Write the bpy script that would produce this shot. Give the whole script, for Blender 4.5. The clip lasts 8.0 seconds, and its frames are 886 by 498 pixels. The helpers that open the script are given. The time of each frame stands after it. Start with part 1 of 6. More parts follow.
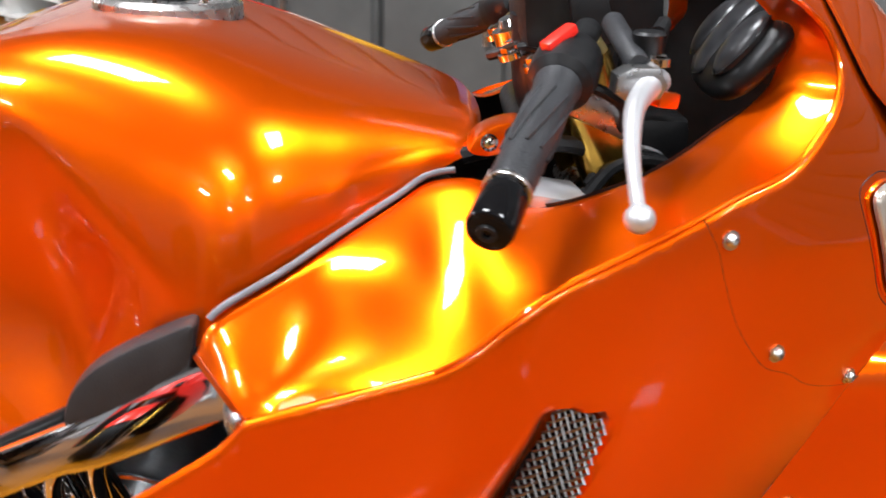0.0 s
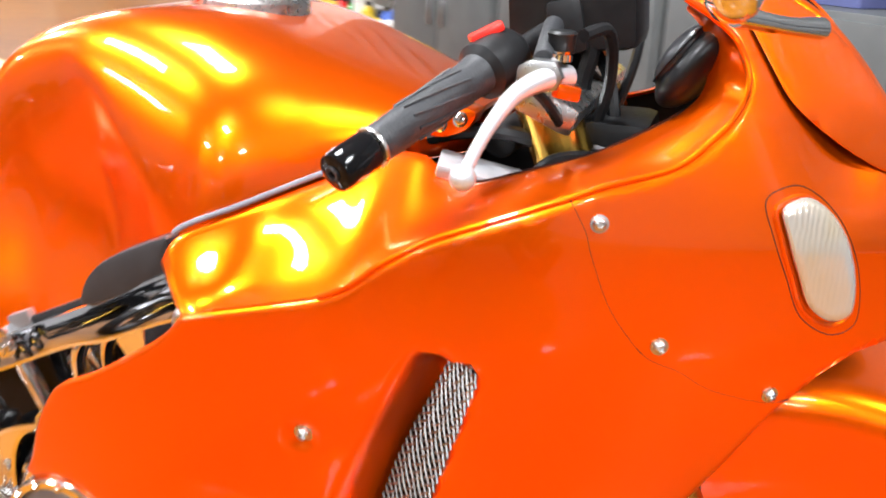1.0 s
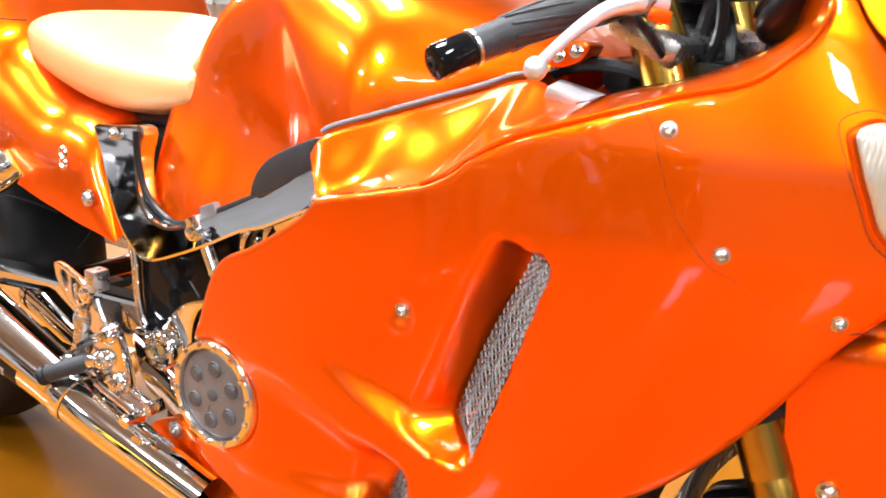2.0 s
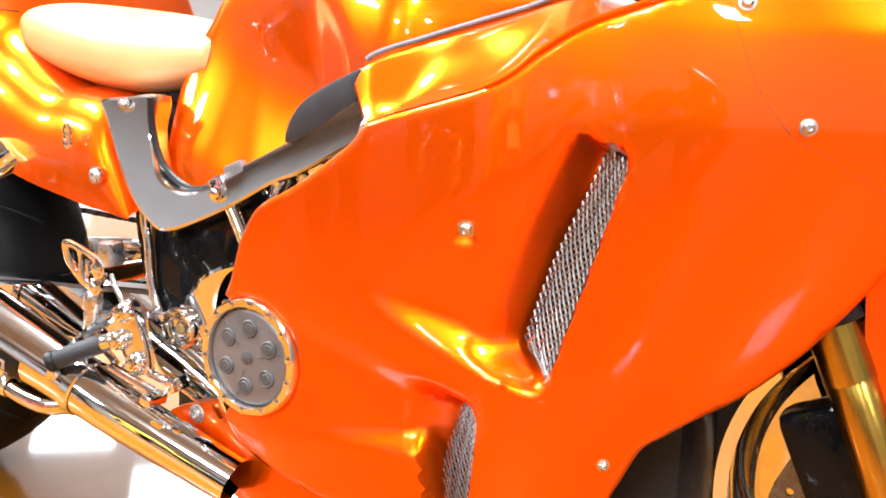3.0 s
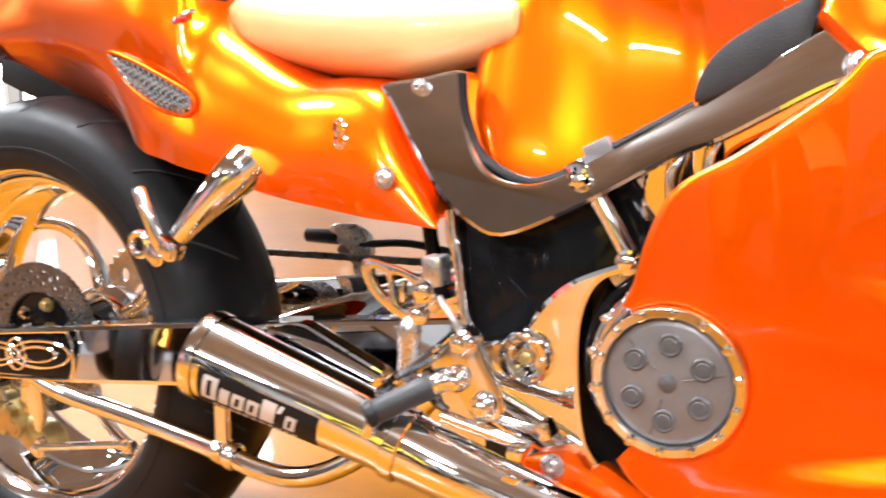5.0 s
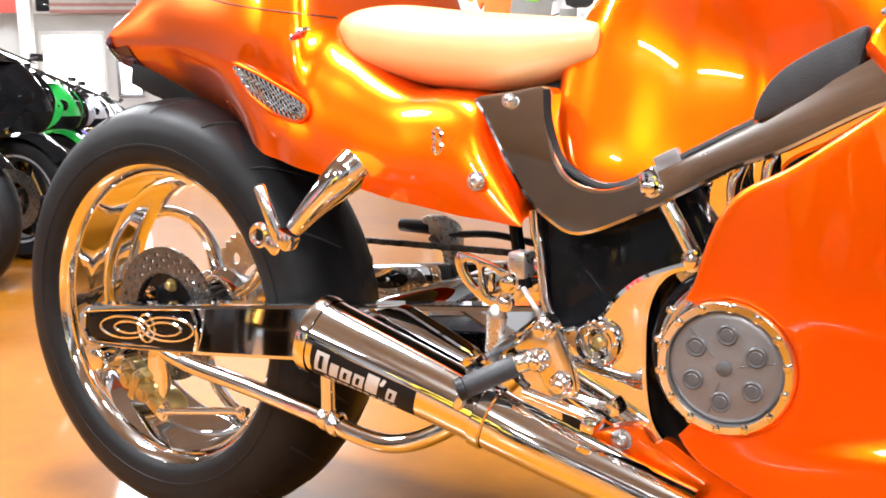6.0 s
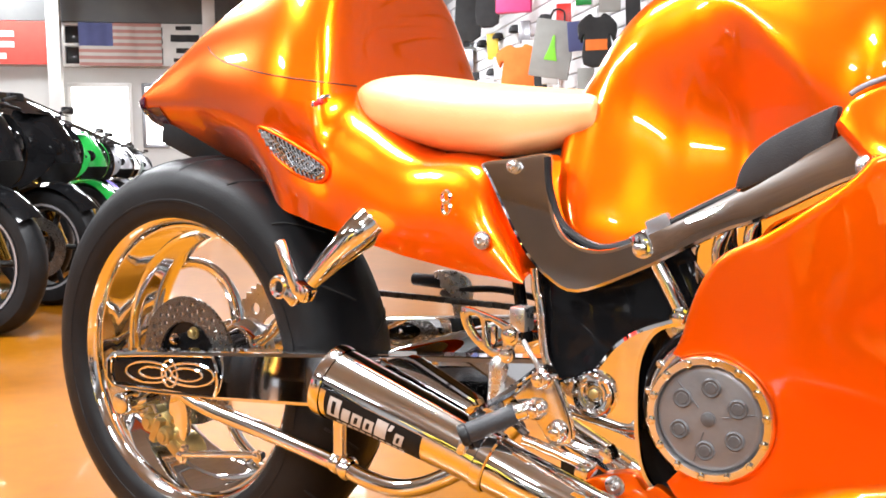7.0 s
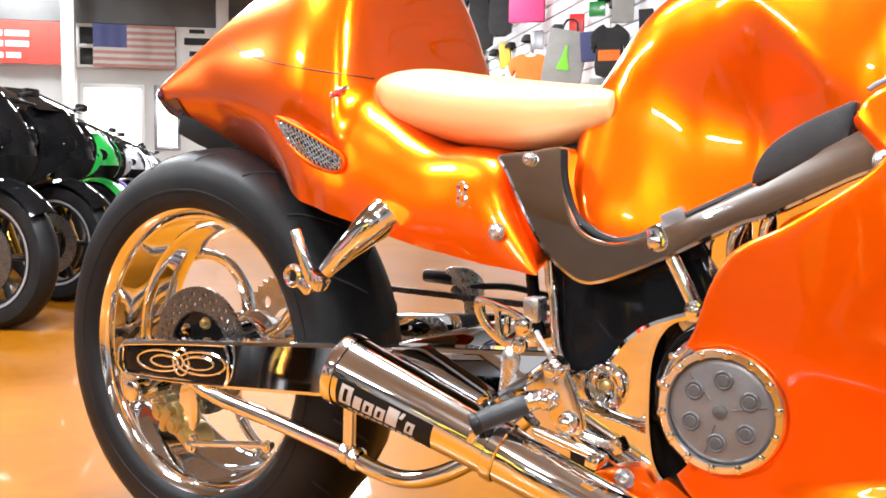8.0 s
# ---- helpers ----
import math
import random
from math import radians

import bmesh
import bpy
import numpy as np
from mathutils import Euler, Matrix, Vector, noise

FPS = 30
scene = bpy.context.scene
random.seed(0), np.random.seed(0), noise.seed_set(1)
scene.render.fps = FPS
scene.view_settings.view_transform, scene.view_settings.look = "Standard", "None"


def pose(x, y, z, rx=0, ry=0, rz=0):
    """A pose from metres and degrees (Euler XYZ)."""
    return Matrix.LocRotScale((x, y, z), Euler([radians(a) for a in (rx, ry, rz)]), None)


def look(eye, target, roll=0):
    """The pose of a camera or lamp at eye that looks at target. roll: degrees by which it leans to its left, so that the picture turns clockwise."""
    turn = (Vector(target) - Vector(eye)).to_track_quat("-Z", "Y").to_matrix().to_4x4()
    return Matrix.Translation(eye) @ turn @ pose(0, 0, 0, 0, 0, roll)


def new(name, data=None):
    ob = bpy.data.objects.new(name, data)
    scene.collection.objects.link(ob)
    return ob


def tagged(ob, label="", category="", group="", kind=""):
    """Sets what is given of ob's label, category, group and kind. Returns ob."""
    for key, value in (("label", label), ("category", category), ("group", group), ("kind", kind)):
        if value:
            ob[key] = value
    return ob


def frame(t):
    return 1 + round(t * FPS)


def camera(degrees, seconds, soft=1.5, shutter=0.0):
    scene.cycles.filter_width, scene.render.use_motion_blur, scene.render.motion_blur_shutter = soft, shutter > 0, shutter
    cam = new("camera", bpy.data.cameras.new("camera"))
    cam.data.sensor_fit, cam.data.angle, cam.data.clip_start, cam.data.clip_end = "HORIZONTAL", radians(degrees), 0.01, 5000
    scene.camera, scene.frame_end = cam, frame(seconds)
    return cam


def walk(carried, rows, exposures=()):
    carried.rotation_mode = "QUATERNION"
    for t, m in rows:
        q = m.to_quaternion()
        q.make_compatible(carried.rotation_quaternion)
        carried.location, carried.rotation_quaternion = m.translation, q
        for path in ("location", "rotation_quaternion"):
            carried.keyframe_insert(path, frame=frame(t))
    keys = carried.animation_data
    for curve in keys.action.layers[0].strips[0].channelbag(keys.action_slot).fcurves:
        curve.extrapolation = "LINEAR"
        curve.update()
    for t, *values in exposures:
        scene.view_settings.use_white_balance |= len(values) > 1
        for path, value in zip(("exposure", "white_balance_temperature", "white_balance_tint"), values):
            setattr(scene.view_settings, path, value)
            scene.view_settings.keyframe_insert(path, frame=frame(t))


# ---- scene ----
cam = camera(50.0, 8.0, 1.7, 0.5)
PATH = [
    (0, (0.173, -0.843, 1.01), (0.311, 1.008, 0.264), 1.8),
    (0.5, (0.337, -0.876, 1.002), (0.129, 0.974, 0.27), 1.8),
    (1, (0.498, -0.923, 0.984), (-0.049, 0.887, 0.331), 2.7),
    (1.5, (0.67, -0.954, 0.934), (-0.271, 0.699, 0.314), 4.6),
    (1.7, (0.6932, -0.9659, 0.9203), (-0.3289, 0.6483, 0.313), 5.05),
    (2.8, (0.6238, -1.0101, 0.7357), (-0.4261, 0.6527, 0.364), 2.55),
    (3, (0.596, -1.035, 0.707), (-0.381, 0.675, 0.361), 2.5),
    (3.5, (0.48, -1.045, 0.687), (-0.442, 0.7, 0.362), 1.9),
    (4, (0.322, -0.985, 0.655), (-0.595, 0.76, 0.313), -0.4),
    (4.5, (0.2125, -0.978, 0.628), (-0.7025, 0.77, 0.304), -0.2),
    (5, (0.128, -1.047, 0.619), (-0.781, 0.718, 0.377), -1.7),
    (5.2, (0.121, -1.0727, 0.6437), (-0.8185, 0.6631, 0.328), -2.52),
    (6.3, (0.204, -1.1743, 0.6523), (-0.8775, 0.4919, 0.417), -1.28),
    (6.5, (0.213, -1.186, 0.658), (-0.868, 0.485, 0.461), -1.5),
    (7, (0.23, -1.2085, 0.6595), (-0.863, 0.458, 0.4955), -0.65),
    (7.5, (0.235, -1.221, 0.652), (-0.863, 0.443, 0.498), -0.1),
    (8, (0.227, -1.22, 0.638), (-0.88, 0.44, 0.493), 0.6),
]
walk(cam, [(t, look(eye, target, roll)) for t, eye, target, roll in PATH], [(0.0, -0.98), (0.5, -0.58), (1.0, -0.27), (1.5, -0.32), (3.0, 0.12), (4.5, 0.08), (8.0, -0.10)])

# ---- light: a bright showroom with rows of ceiling fixtures ----
world = bpy.data.worlds.new("world")
scene.world = world
world.use_nodes = True
world.node_tree.nodes["Background"].inputs[0].default_value = (0.9, 0.93, 1.0, 1)
world.node_tree.nodes["Background"].inputs[1].default_value = 0.02
scene.view_settings.exposure = 0.0


def lamp_area(x, y, z, sx, sy, watts, colour=(0.965, 1.0, 1.05)):
    d = bpy.data.lights.new("fixture_or_fill_light", "AREA")
    d.shape, d.size, d.size_y, d.energy, d.color = "RECTANGLE", sx, sy, watts, colour
    o = new("fixture_or_fill_light", d)
    o.location = (x, y, z)
    return o


# ---- materials ----
def node_mat(name):
    m = bpy.data.materials.new(name)
    m.use_nodes = True
    nt = m.node_tree
    return m, nt, nt.nodes["Principled BSDF"]


def noise_node(nt, scale, detail=4.0, vec=None):
    n = nt.nodes.new("ShaderNodeTexNoise")
    n.inputs["Scale"].default_value = scale
    n.inputs["Detail"].default_value = detail
    if vec is None:
        tc = nt.nodes.new("ShaderNodeTexCoord")
        vec = tc.outputs["Object"]
    nt.links.new(vec, n.inputs["Vector"])
    return n


def mix_colour(nt, fac, a, b):
    r = nt.nodes.new("ShaderNodeValToRGB")
    r.color_ramp.elements[0].color, r.color_ramp.elements[1].color = (*a, 1), (*b, 1)
    r.color_ramp.elements[0].position, r.color_ramp.elements[1].position = 0.3, 0.7
    nt.links.new(fac, r.inputs[0])
    return r.outputs[0]


def surface(name, a, b=None, rough=0.5, metal=0.0, scale=12.0, coat=0.0, bump=0.0, bump_scale=200.0, rough_var=0.0, coat_rough=0.03, spec=0.5, sheen=0.0):
    """A surface with two tones of variation, uneven gloss and fine relief."""
    m, nt, p = node_mat(name)
    n = noise_node(nt, scale)
    nt.links.new(mix_colour(nt, n.outputs["Fac"], a, b or tuple(c * 0.85 for c in a)), p.inputs["Base Color"])
    p.inputs["Metallic"].default_value = metal
    p.inputs["Roughness"].default_value = rough
    p.inputs["Coat Weight"].default_value = coat
    p.inputs["Coat Roughness"].default_value = coat_rough
    p.inputs["Specular IOR Level"].default_value = spec
    p.inputs["Sheen Weight"].default_value = sheen
    if rough_var:
        n2 = noise_node(nt, scale * 4.3, 6.0)
        mr = nt.nodes.new("ShaderNodeMapRange")
        mr.inputs["To Min"].default_value, mr.inputs["To Max"].default_value = max(0.0, rough - rough_var), rough + rough_var
        nt.links.new(n2.outputs["Fac"], mr.inputs["Value"])
        nt.links.new(mr.outputs["Result"], p.inputs["Roughness"])
    if bump:
        n3 = noise_node(nt, bump_scale, 3.0)
        bp = nt.nodes.new("ShaderNodeBump")
        bp.inputs["Strength"].default_value = bump
        bp.inputs["Distance"].default_value = 0.002
        nt.links.new(n3.outputs["Fac"], bp.inputs["Height"])
        nt.links.new(bp.outputs["Normal"], p.inputs["Normal"])
    return m


def candy_paint():
    """Candy orange: a metallic base that turns golden where light strikes it squarely, under clear lacquer."""
    m, nt, p = node_mat("candy_orange_paint")
    n = noise_node(nt, 3.0)
    base = mix_colour(nt, n.outputs["Fac"], (0.90, 0.132, 0.0012), (0.93, 0.146, 0.0015))
    nt.links.new(base, p.inputs["Base Color"])
    p.inputs["Metallic"].default_value = 0.86
    p.inputs["Specular IOR Level"].default_value = 0.1
    p.inputs["Roughness"].default_value = 0.28
    p.inputs["Coat Weight"].default_value = 1.0
    p.inputs["Coat Roughness"].default_value = 0.02
    p.inputs["Coat IOR"].default_value = 1.40
    p.inputs["Coat Tint"].default_value = (1.0, 0.82, 0.5, 1)
    fl = noise_node(nt, 2600.0, 1.0)
    bp = nt.nodes.new("ShaderNodeBump")
    bp.inputs["Strength"].default_value, bp.inputs["Distance"].default_value = 0.08, 0.0006
    nt.links.new(fl.outputs["Fac"], bp.inputs["Height"])
    nt.links.new(bp.outputs["Normal"], p.inputs["Normal"])
    op = noise_node(nt, 60.0, 2.0)
    b2 = nt.nodes.new("ShaderNodeBump")
    b2.inputs["Strength"].default_value, b2.inputs["Distance"].default_value = 0.012, 0.001
    nt.links.new(op.outputs["Fac"], b2.inputs["Height"])
    nt.links.new(b2.outputs["Normal"], p.inputs["Coat Normal"])
    return m


ORANGE = candy_paint()
CHROME = surface("chrome", (0.90, 0.90, 0.91), (0.83, 0.84, 0.85), 0.03, 1.0, 9.0, rough_var=0.015)
SATIN = surface("satin_aluminium", (0.62, 0.62, 0.61), (0.5, 0.5, 0.5), 0.28, 1.0, 30.0, rough_var=0.08)
STEEL = surface("brushed_steel", (0.5, 0.5, 0.5), (0.38, 0.38, 0.38), 0.3, 1.0, 40.0, rough_var=0.1)
GREY_CAST = surface("grey_cast_cover", (0.18, 0.174, 0.176), (0.13, 0.127, 0.13), 0.42, 0.55, 22.0, bump=0.15, rough_var=0.08)
GLOSS_BLACK = surface("gloss_black_paint", (0.003, 0.003, 0.0033), (0.005, 0.005, 0.0055), 0.05, 0.0, 6.0, spec=0.14)
POLISHED = surface("polished_aluminium", (0.90, 0.90, 0.89), (0.80, 0.80, 0.80), 0.10, 1.0, 30.0, rough_var=0.06)
MESH = surface("expanded_steel", (0.27, 0.265, 0.26), (0.20, 0.20, 0.20), 0.36, 0.95, 60.0, rough_var=0.08)
BLACK = surface("black_plastic", (0.005, 0.005, 0.0055), (0.009, 0.009, 0.0095), 0.42, 0.0, 40.0, bump=0.1, rough_var=0.1, spec=0.2)
RUBBER = surface("tyre_rubber", (0.005, 0.005, 0.0055), (0.010, 0.010, 0.0105), 0.45, 0.0, 9.0, bump=0.2, bump_scale=350.0, rough_var=0.10, spec=0.16)
GRIP = surface("grip_rubber", (0.013, 0.0135, 0.015), (0.022, 0.0225, 0.025), 0.5, 0.0, 60.0, bump=0.3, bump_scale=500.0, spec=0.3)
PAD = surface("grey_rubber_pad", (0.016, 0.016, 0.018), (0.026, 0.026, 0.028), 0.42, 0.0, 35.0, bump=0.2, bump_scale=700.0, spec=0.35)
TRIM = surface("grey_rubber_trim", (0.11, 0.11, 0.122), (0.085, 0.085, 0.096), 0.5, 0.0, 20.0)
LEVER = surface("bright_aluminium", (0.62, 0.62, 0.64), (0.54, 0.54, 0.56), 0.3, 0.65, 30.0)
LEATHER = surface("tan_leather", (0.58, 0.315, 0.13), (0.52, 0.28, 0.11), 0.42, 0.0, 14.0, bump=0.12, bump_scale=320.0, rough_var=0.1, coat=0.15)
GOLD = surface("gold_anodised", (0.52, 0.31, 0.055), (0.42, 0.25, 0.045), 0.22, 1.0, 25.0, rough_var=0.05)
BRASS = surface("gold_caliper", (0.55, 0.42, 0.17), (0.40, 0.30, 0.12), 0.32, 0.9, 40.0)
RED = surface("red_plastic", (0.75, 0.02, 0.012), (0.65, 0.02, 0.012), 0.3, 0.0, 20.0)
WHITE = surface("white_paint", (0.8, 0.8, 0.78), (0.74, 0.74, 0.72), 0.5, 0.0, 2.0)
GREEN = surface("green_paint", (0.01, 0.26, 0.04), (0.012, 0.3, 0.045), 0.2, 0.0, 5.0, coat=0.8)
BLUE = surface("blue_paint", (0.03, 0.06, 0.5), (0.04, 0.08, 0.55), 0.2, 0.0, 5.0, coat=0.8)
SILVER = surface("silver_paint", (0.34, 0.34, 0.36), (0.28, 0.28, 0.3), 0.25, 0.6, 8.0, coat=0.8)


# ---- mesh helpers ----
WORLD_OF = {}


def thing(name, base, label, category, group="", kind=""):
    o = new(name)
    o.location = base
    o.empty_display_size = 0.1
    WORLD_OF[o.name] = Matrix.Translation(base)
    return tagged(o, label, category, group, kind)


def finish(bm, name, sharp=38.0, smooth=True):
    bmesh.ops.remove_doubles(bm, verts=bm.verts, dist=1e-5)
    bmesh.ops.recalc_face_normals(bm, faces=bm.faces)
    for f in bm.faces:
        f.smooth = smooth
    lim = radians(sharp)
    for e in bm.edges:
        if len(e.link_faces) == 2 and e.calc_face_angle(0) > lim:
            e.smooth = False
    me = bpy.data.meshes.new(name)
    bm.to_mesh(me)
    bm.free()
    return me


def part(name, bm, material, parent=None, label="", sharp=38.0):
    lined = any(f.material_index for f in bm.faces)
    me = finish(bm, name, sharp)
    me.materials.append(material)
    if lined:
        me.materials.append(BLACK)
    ob = new(name, me)
    if parent:
        ob.parent = parent
        ob.matrix_parent_inverse = WORLD_OF.get(parent.name, Matrix()).inverted()
    if label:
        ob["label"] = label
    return ob


def spline(pts, per=8, closed=False):
    """Catmull-Rom through the points, in any dimension."""
    p = np.array(pts, float)
    n = len(p)
    out = []
    for i in range(n if closed else n - 1):
        if closed:
            a, b, c, d = p[(i - 1) % n], p[i], p[(i + 1) % n], p[(i + 2) % n]
        else:
            a, b, c, d = p[max(i - 1, 0)], p[i], p[i + 1], p[min(i + 2, n - 1)]
        for k in range(per):
            t = k / per
            out.append(0.5 * (2 * b + (c - a) * t + (2 * a - 5 * b + 4 * c - d) * t * t + (3 * b - a - 3 * c + d) * t ** 3))
    if not closed:
        out.append(p[-1])
    return np.array(out)


def grid_faces(bm, rows, close_u=False, close_v=False):
    vs = [[bm.verts.new(p) for p in r] for r in rows]
    nu, nv = len(vs), len(vs[0])
    for i in range(nu if close_u else nu - 1):
        for j in range(nv if close_v else nv - 1):
            try:
                bm.faces.new((vs[i][j], vs[(i + 1) % nu][j], vs[(i + 1) % nu][(j + 1) % nv], vs[i][(j + 1) % nv]))
            except ValueError:
                pass
    return vs


def tube(pts, r, n=10, bm=None, smooth=6, caps=True):
    """A round bar along a path; r is one radius or one a point."""
    bm = bm or bmesh.new()
    if np.isscalar(r):
        r = [r] * len(pts)
    q = np.array([(*p, k) for p, k in zip(pts, r)], float)
    if smooth and len(q) > 2:
        q = spline(q, smooth)
    rows, up = [], None
    for i, (x, y, z, k) in enumerate(q):
        d = Vector(q[min(i + 1, len(q) - 1)][:3] - q[max(i - 1, 0)][:3]).normalized()
        if up is None:
            up = d.orthogonal().normalized()
        up = (up - d * up.dot(d)).normalized()
        s = d.cross(up)
        rows.append([Vector((x, y, z)) + (up * math.cos(a) + s * math.sin(a)) * k for a in [2 * math.pi * j / n for j in range(n)]])
    vs = grid_faces(bm, rows, close_v=True)
    if caps:
        for end in (vs[0], vs[-1]):
            bm.faces.new(end)
    return bm


def bar(a, b, r, n=12, bevel=0.0, bm=None):
    """A straight round bar from a to b with softened ends."""
    a, b = Vector(a), Vector(b)
    d = (b - a).normalized() * min(bevel, (b - a).length / 3)
    if not bevel:
        return tube([a, b], r, n, bm, 0)
    k = min(bevel, r * 0.6)
    return tube([a, a + d * 0.3, a + d, b - d, b - d * 0.3, b], [r - k, r - k * 0.3, r, r, r - k * 0.3, r - k], n, bm, 0)


def lathe(profile, centre, axis=(0, 1, 0), n=48, closed=False, bm=None):
    """Turns (radius, along) round an axis through centre."""
    bm = bm or bmesh.new()
    ax = Vector(axis).normalized()
    u = Vector((0, 0, 1)) if abs(ax.z) < 0.9 else Vector((1, 0, 0))
    u = (u - ax * u.dot(ax)).normalized()
    v = ax.cross(u)
    c = Vector(centre)
    rows = [[c + ax * h + (u * math.cos(a) + v * math.sin(a)) * r for r, h in profile] for a in [2 * math.pi * i / n for i in range(n)]]
    grid_faces(bm, rows, close_u=True, close_v=closed)
    return bm


def block(size, centre, bevel=0.003, turn=(0, 0, 0), bm=None, taper=1.0):
    """A box with softened edges."""
    b2 = bmesh.new()
    bmesh.ops.create_cube(b2, size=1.0)
    for v in b2.verts:
        if taper != 1.0 and v.co.z > 0:
            v.co.x *= taper
            v.co.y *= taper
        v.co = Vector((v.co.x * size[0], v.co.y * size[1], v.co.z * size[2]))
    if bevel:
        bmesh.ops.bevel(b2, geom=b2.edges[:], offset=bevel, segments=2, affect="EDGES", profile=0.6)
    b2.transform(pose(*centre, *turn))
    if bm is None:
        return b2
    me = bpy.data.meshes.new("t")
    b2.to_mesh(me)
    b2.free()
    bm.from_mesh(me)
    bpy.data.meshes.remove(me)
    return bm


def outside_holes(v, f, holes):
    """The triangles whose middle lies in none of the holes."""
    if not holes:
        return f
    mid = np.array([[sum(v[i].x for i in t) / len(t), sum(v[i].y for i in t) / len(t)] for t in f])
    keep = np.ones(len(f), bool)
    for h in holes:
        keep &= ~inside(np.array(h), mid)
    return [t for t, k in zip(f, keep) if k]


def plate(outline, y0, y1, bevel=0.003, holes=(), bm=None):
    """A flat plate cut to an outline in (x, z), from y0 to y1, with softened edges and holes right through."""
    loops = [np.array(outline)] + [np.array(h) for h in holes]
    verts, edges = [], []
    for lp in loops:
        k = len(verts)
        verts += [Vector((float(a), float(b))) for a, b in lp]
        edges += [(k + i, k + (i + 1) % len(lp)) for i in range(len(lp))]
    from mathutils.geometry import delaunay_2d_cdt
    v, e, f, *_ = delaunay_2d_cdt(verts, edges, [], 1, 1e-6)
    f = outside_holes(v, f, loops[1:])
    b2 = bmesh.new()
    vs = [b2.verts.new((p.x, y0, p.y)) for p in v]
    for t in f:
        try:
            b2.faces.new([vs[i] for i in t])
        except ValueError:
            pass
    bmesh.ops.recalc_face_normals(b2, faces=b2.faces)
    got = bmesh.ops.extrude_face_region(b2, geom=b2.faces[:])
    for g in got["geom"]:
        if isinstance(g, bmesh.types.BMVert):
            g.co.y = y1
    bmesh.ops.recalc_face_normals(b2, faces=b2.faces)
    if bevel:
        es = [x for x in b2.edges if len(x.link_faces) == 2 and x.calc_face_angle(0) > 1.2 and abs(x.verts[0].co.y - x.verts[1].co.y) < 1e-6]
        bmesh.ops.bevel(b2, geom=es, offset=bevel, segments=2, affect="EDGES", profile=0.6)
    if bm is None:
        return b2
    me = bpy.data.meshes.new("t")
    b2.to_mesh(me)
    b2.free()
    bm.from_mesh(me)
    bpy.data.meshes.remove(me)
    return bm


def inside(poly, pts):
    x, z = pts[:, 0], pts[:, 1]
    res = np.zeros(len(pts), bool)
    j = len(poly) - 1
    for i in range(len(poly)):
        a, b = poly[i], poly[j]
        c = (a[1] > z) != (b[1] > z)
        with np.errstate(divide="ignore", invalid="ignore"):
            res ^= c & (x < (b[0] - a[0]) * (z - a[1]) / (b[1] - a[1]) + a[0])
        j = i
    return res


def edge_distance(poly, pts):
    best = np.full(len(pts), 1e9)
    for i in range(len(poly)):
        a, b = poly[i - 1], poly[i]
        d = b - a
        t = np.clip(((pts - a) @ d) / max(d @ d, 1e-12), 0, 1)
        best = np.minimum(best, np.linalg.norm(pts - a - t[:, None] * d, axis=1))
    return best


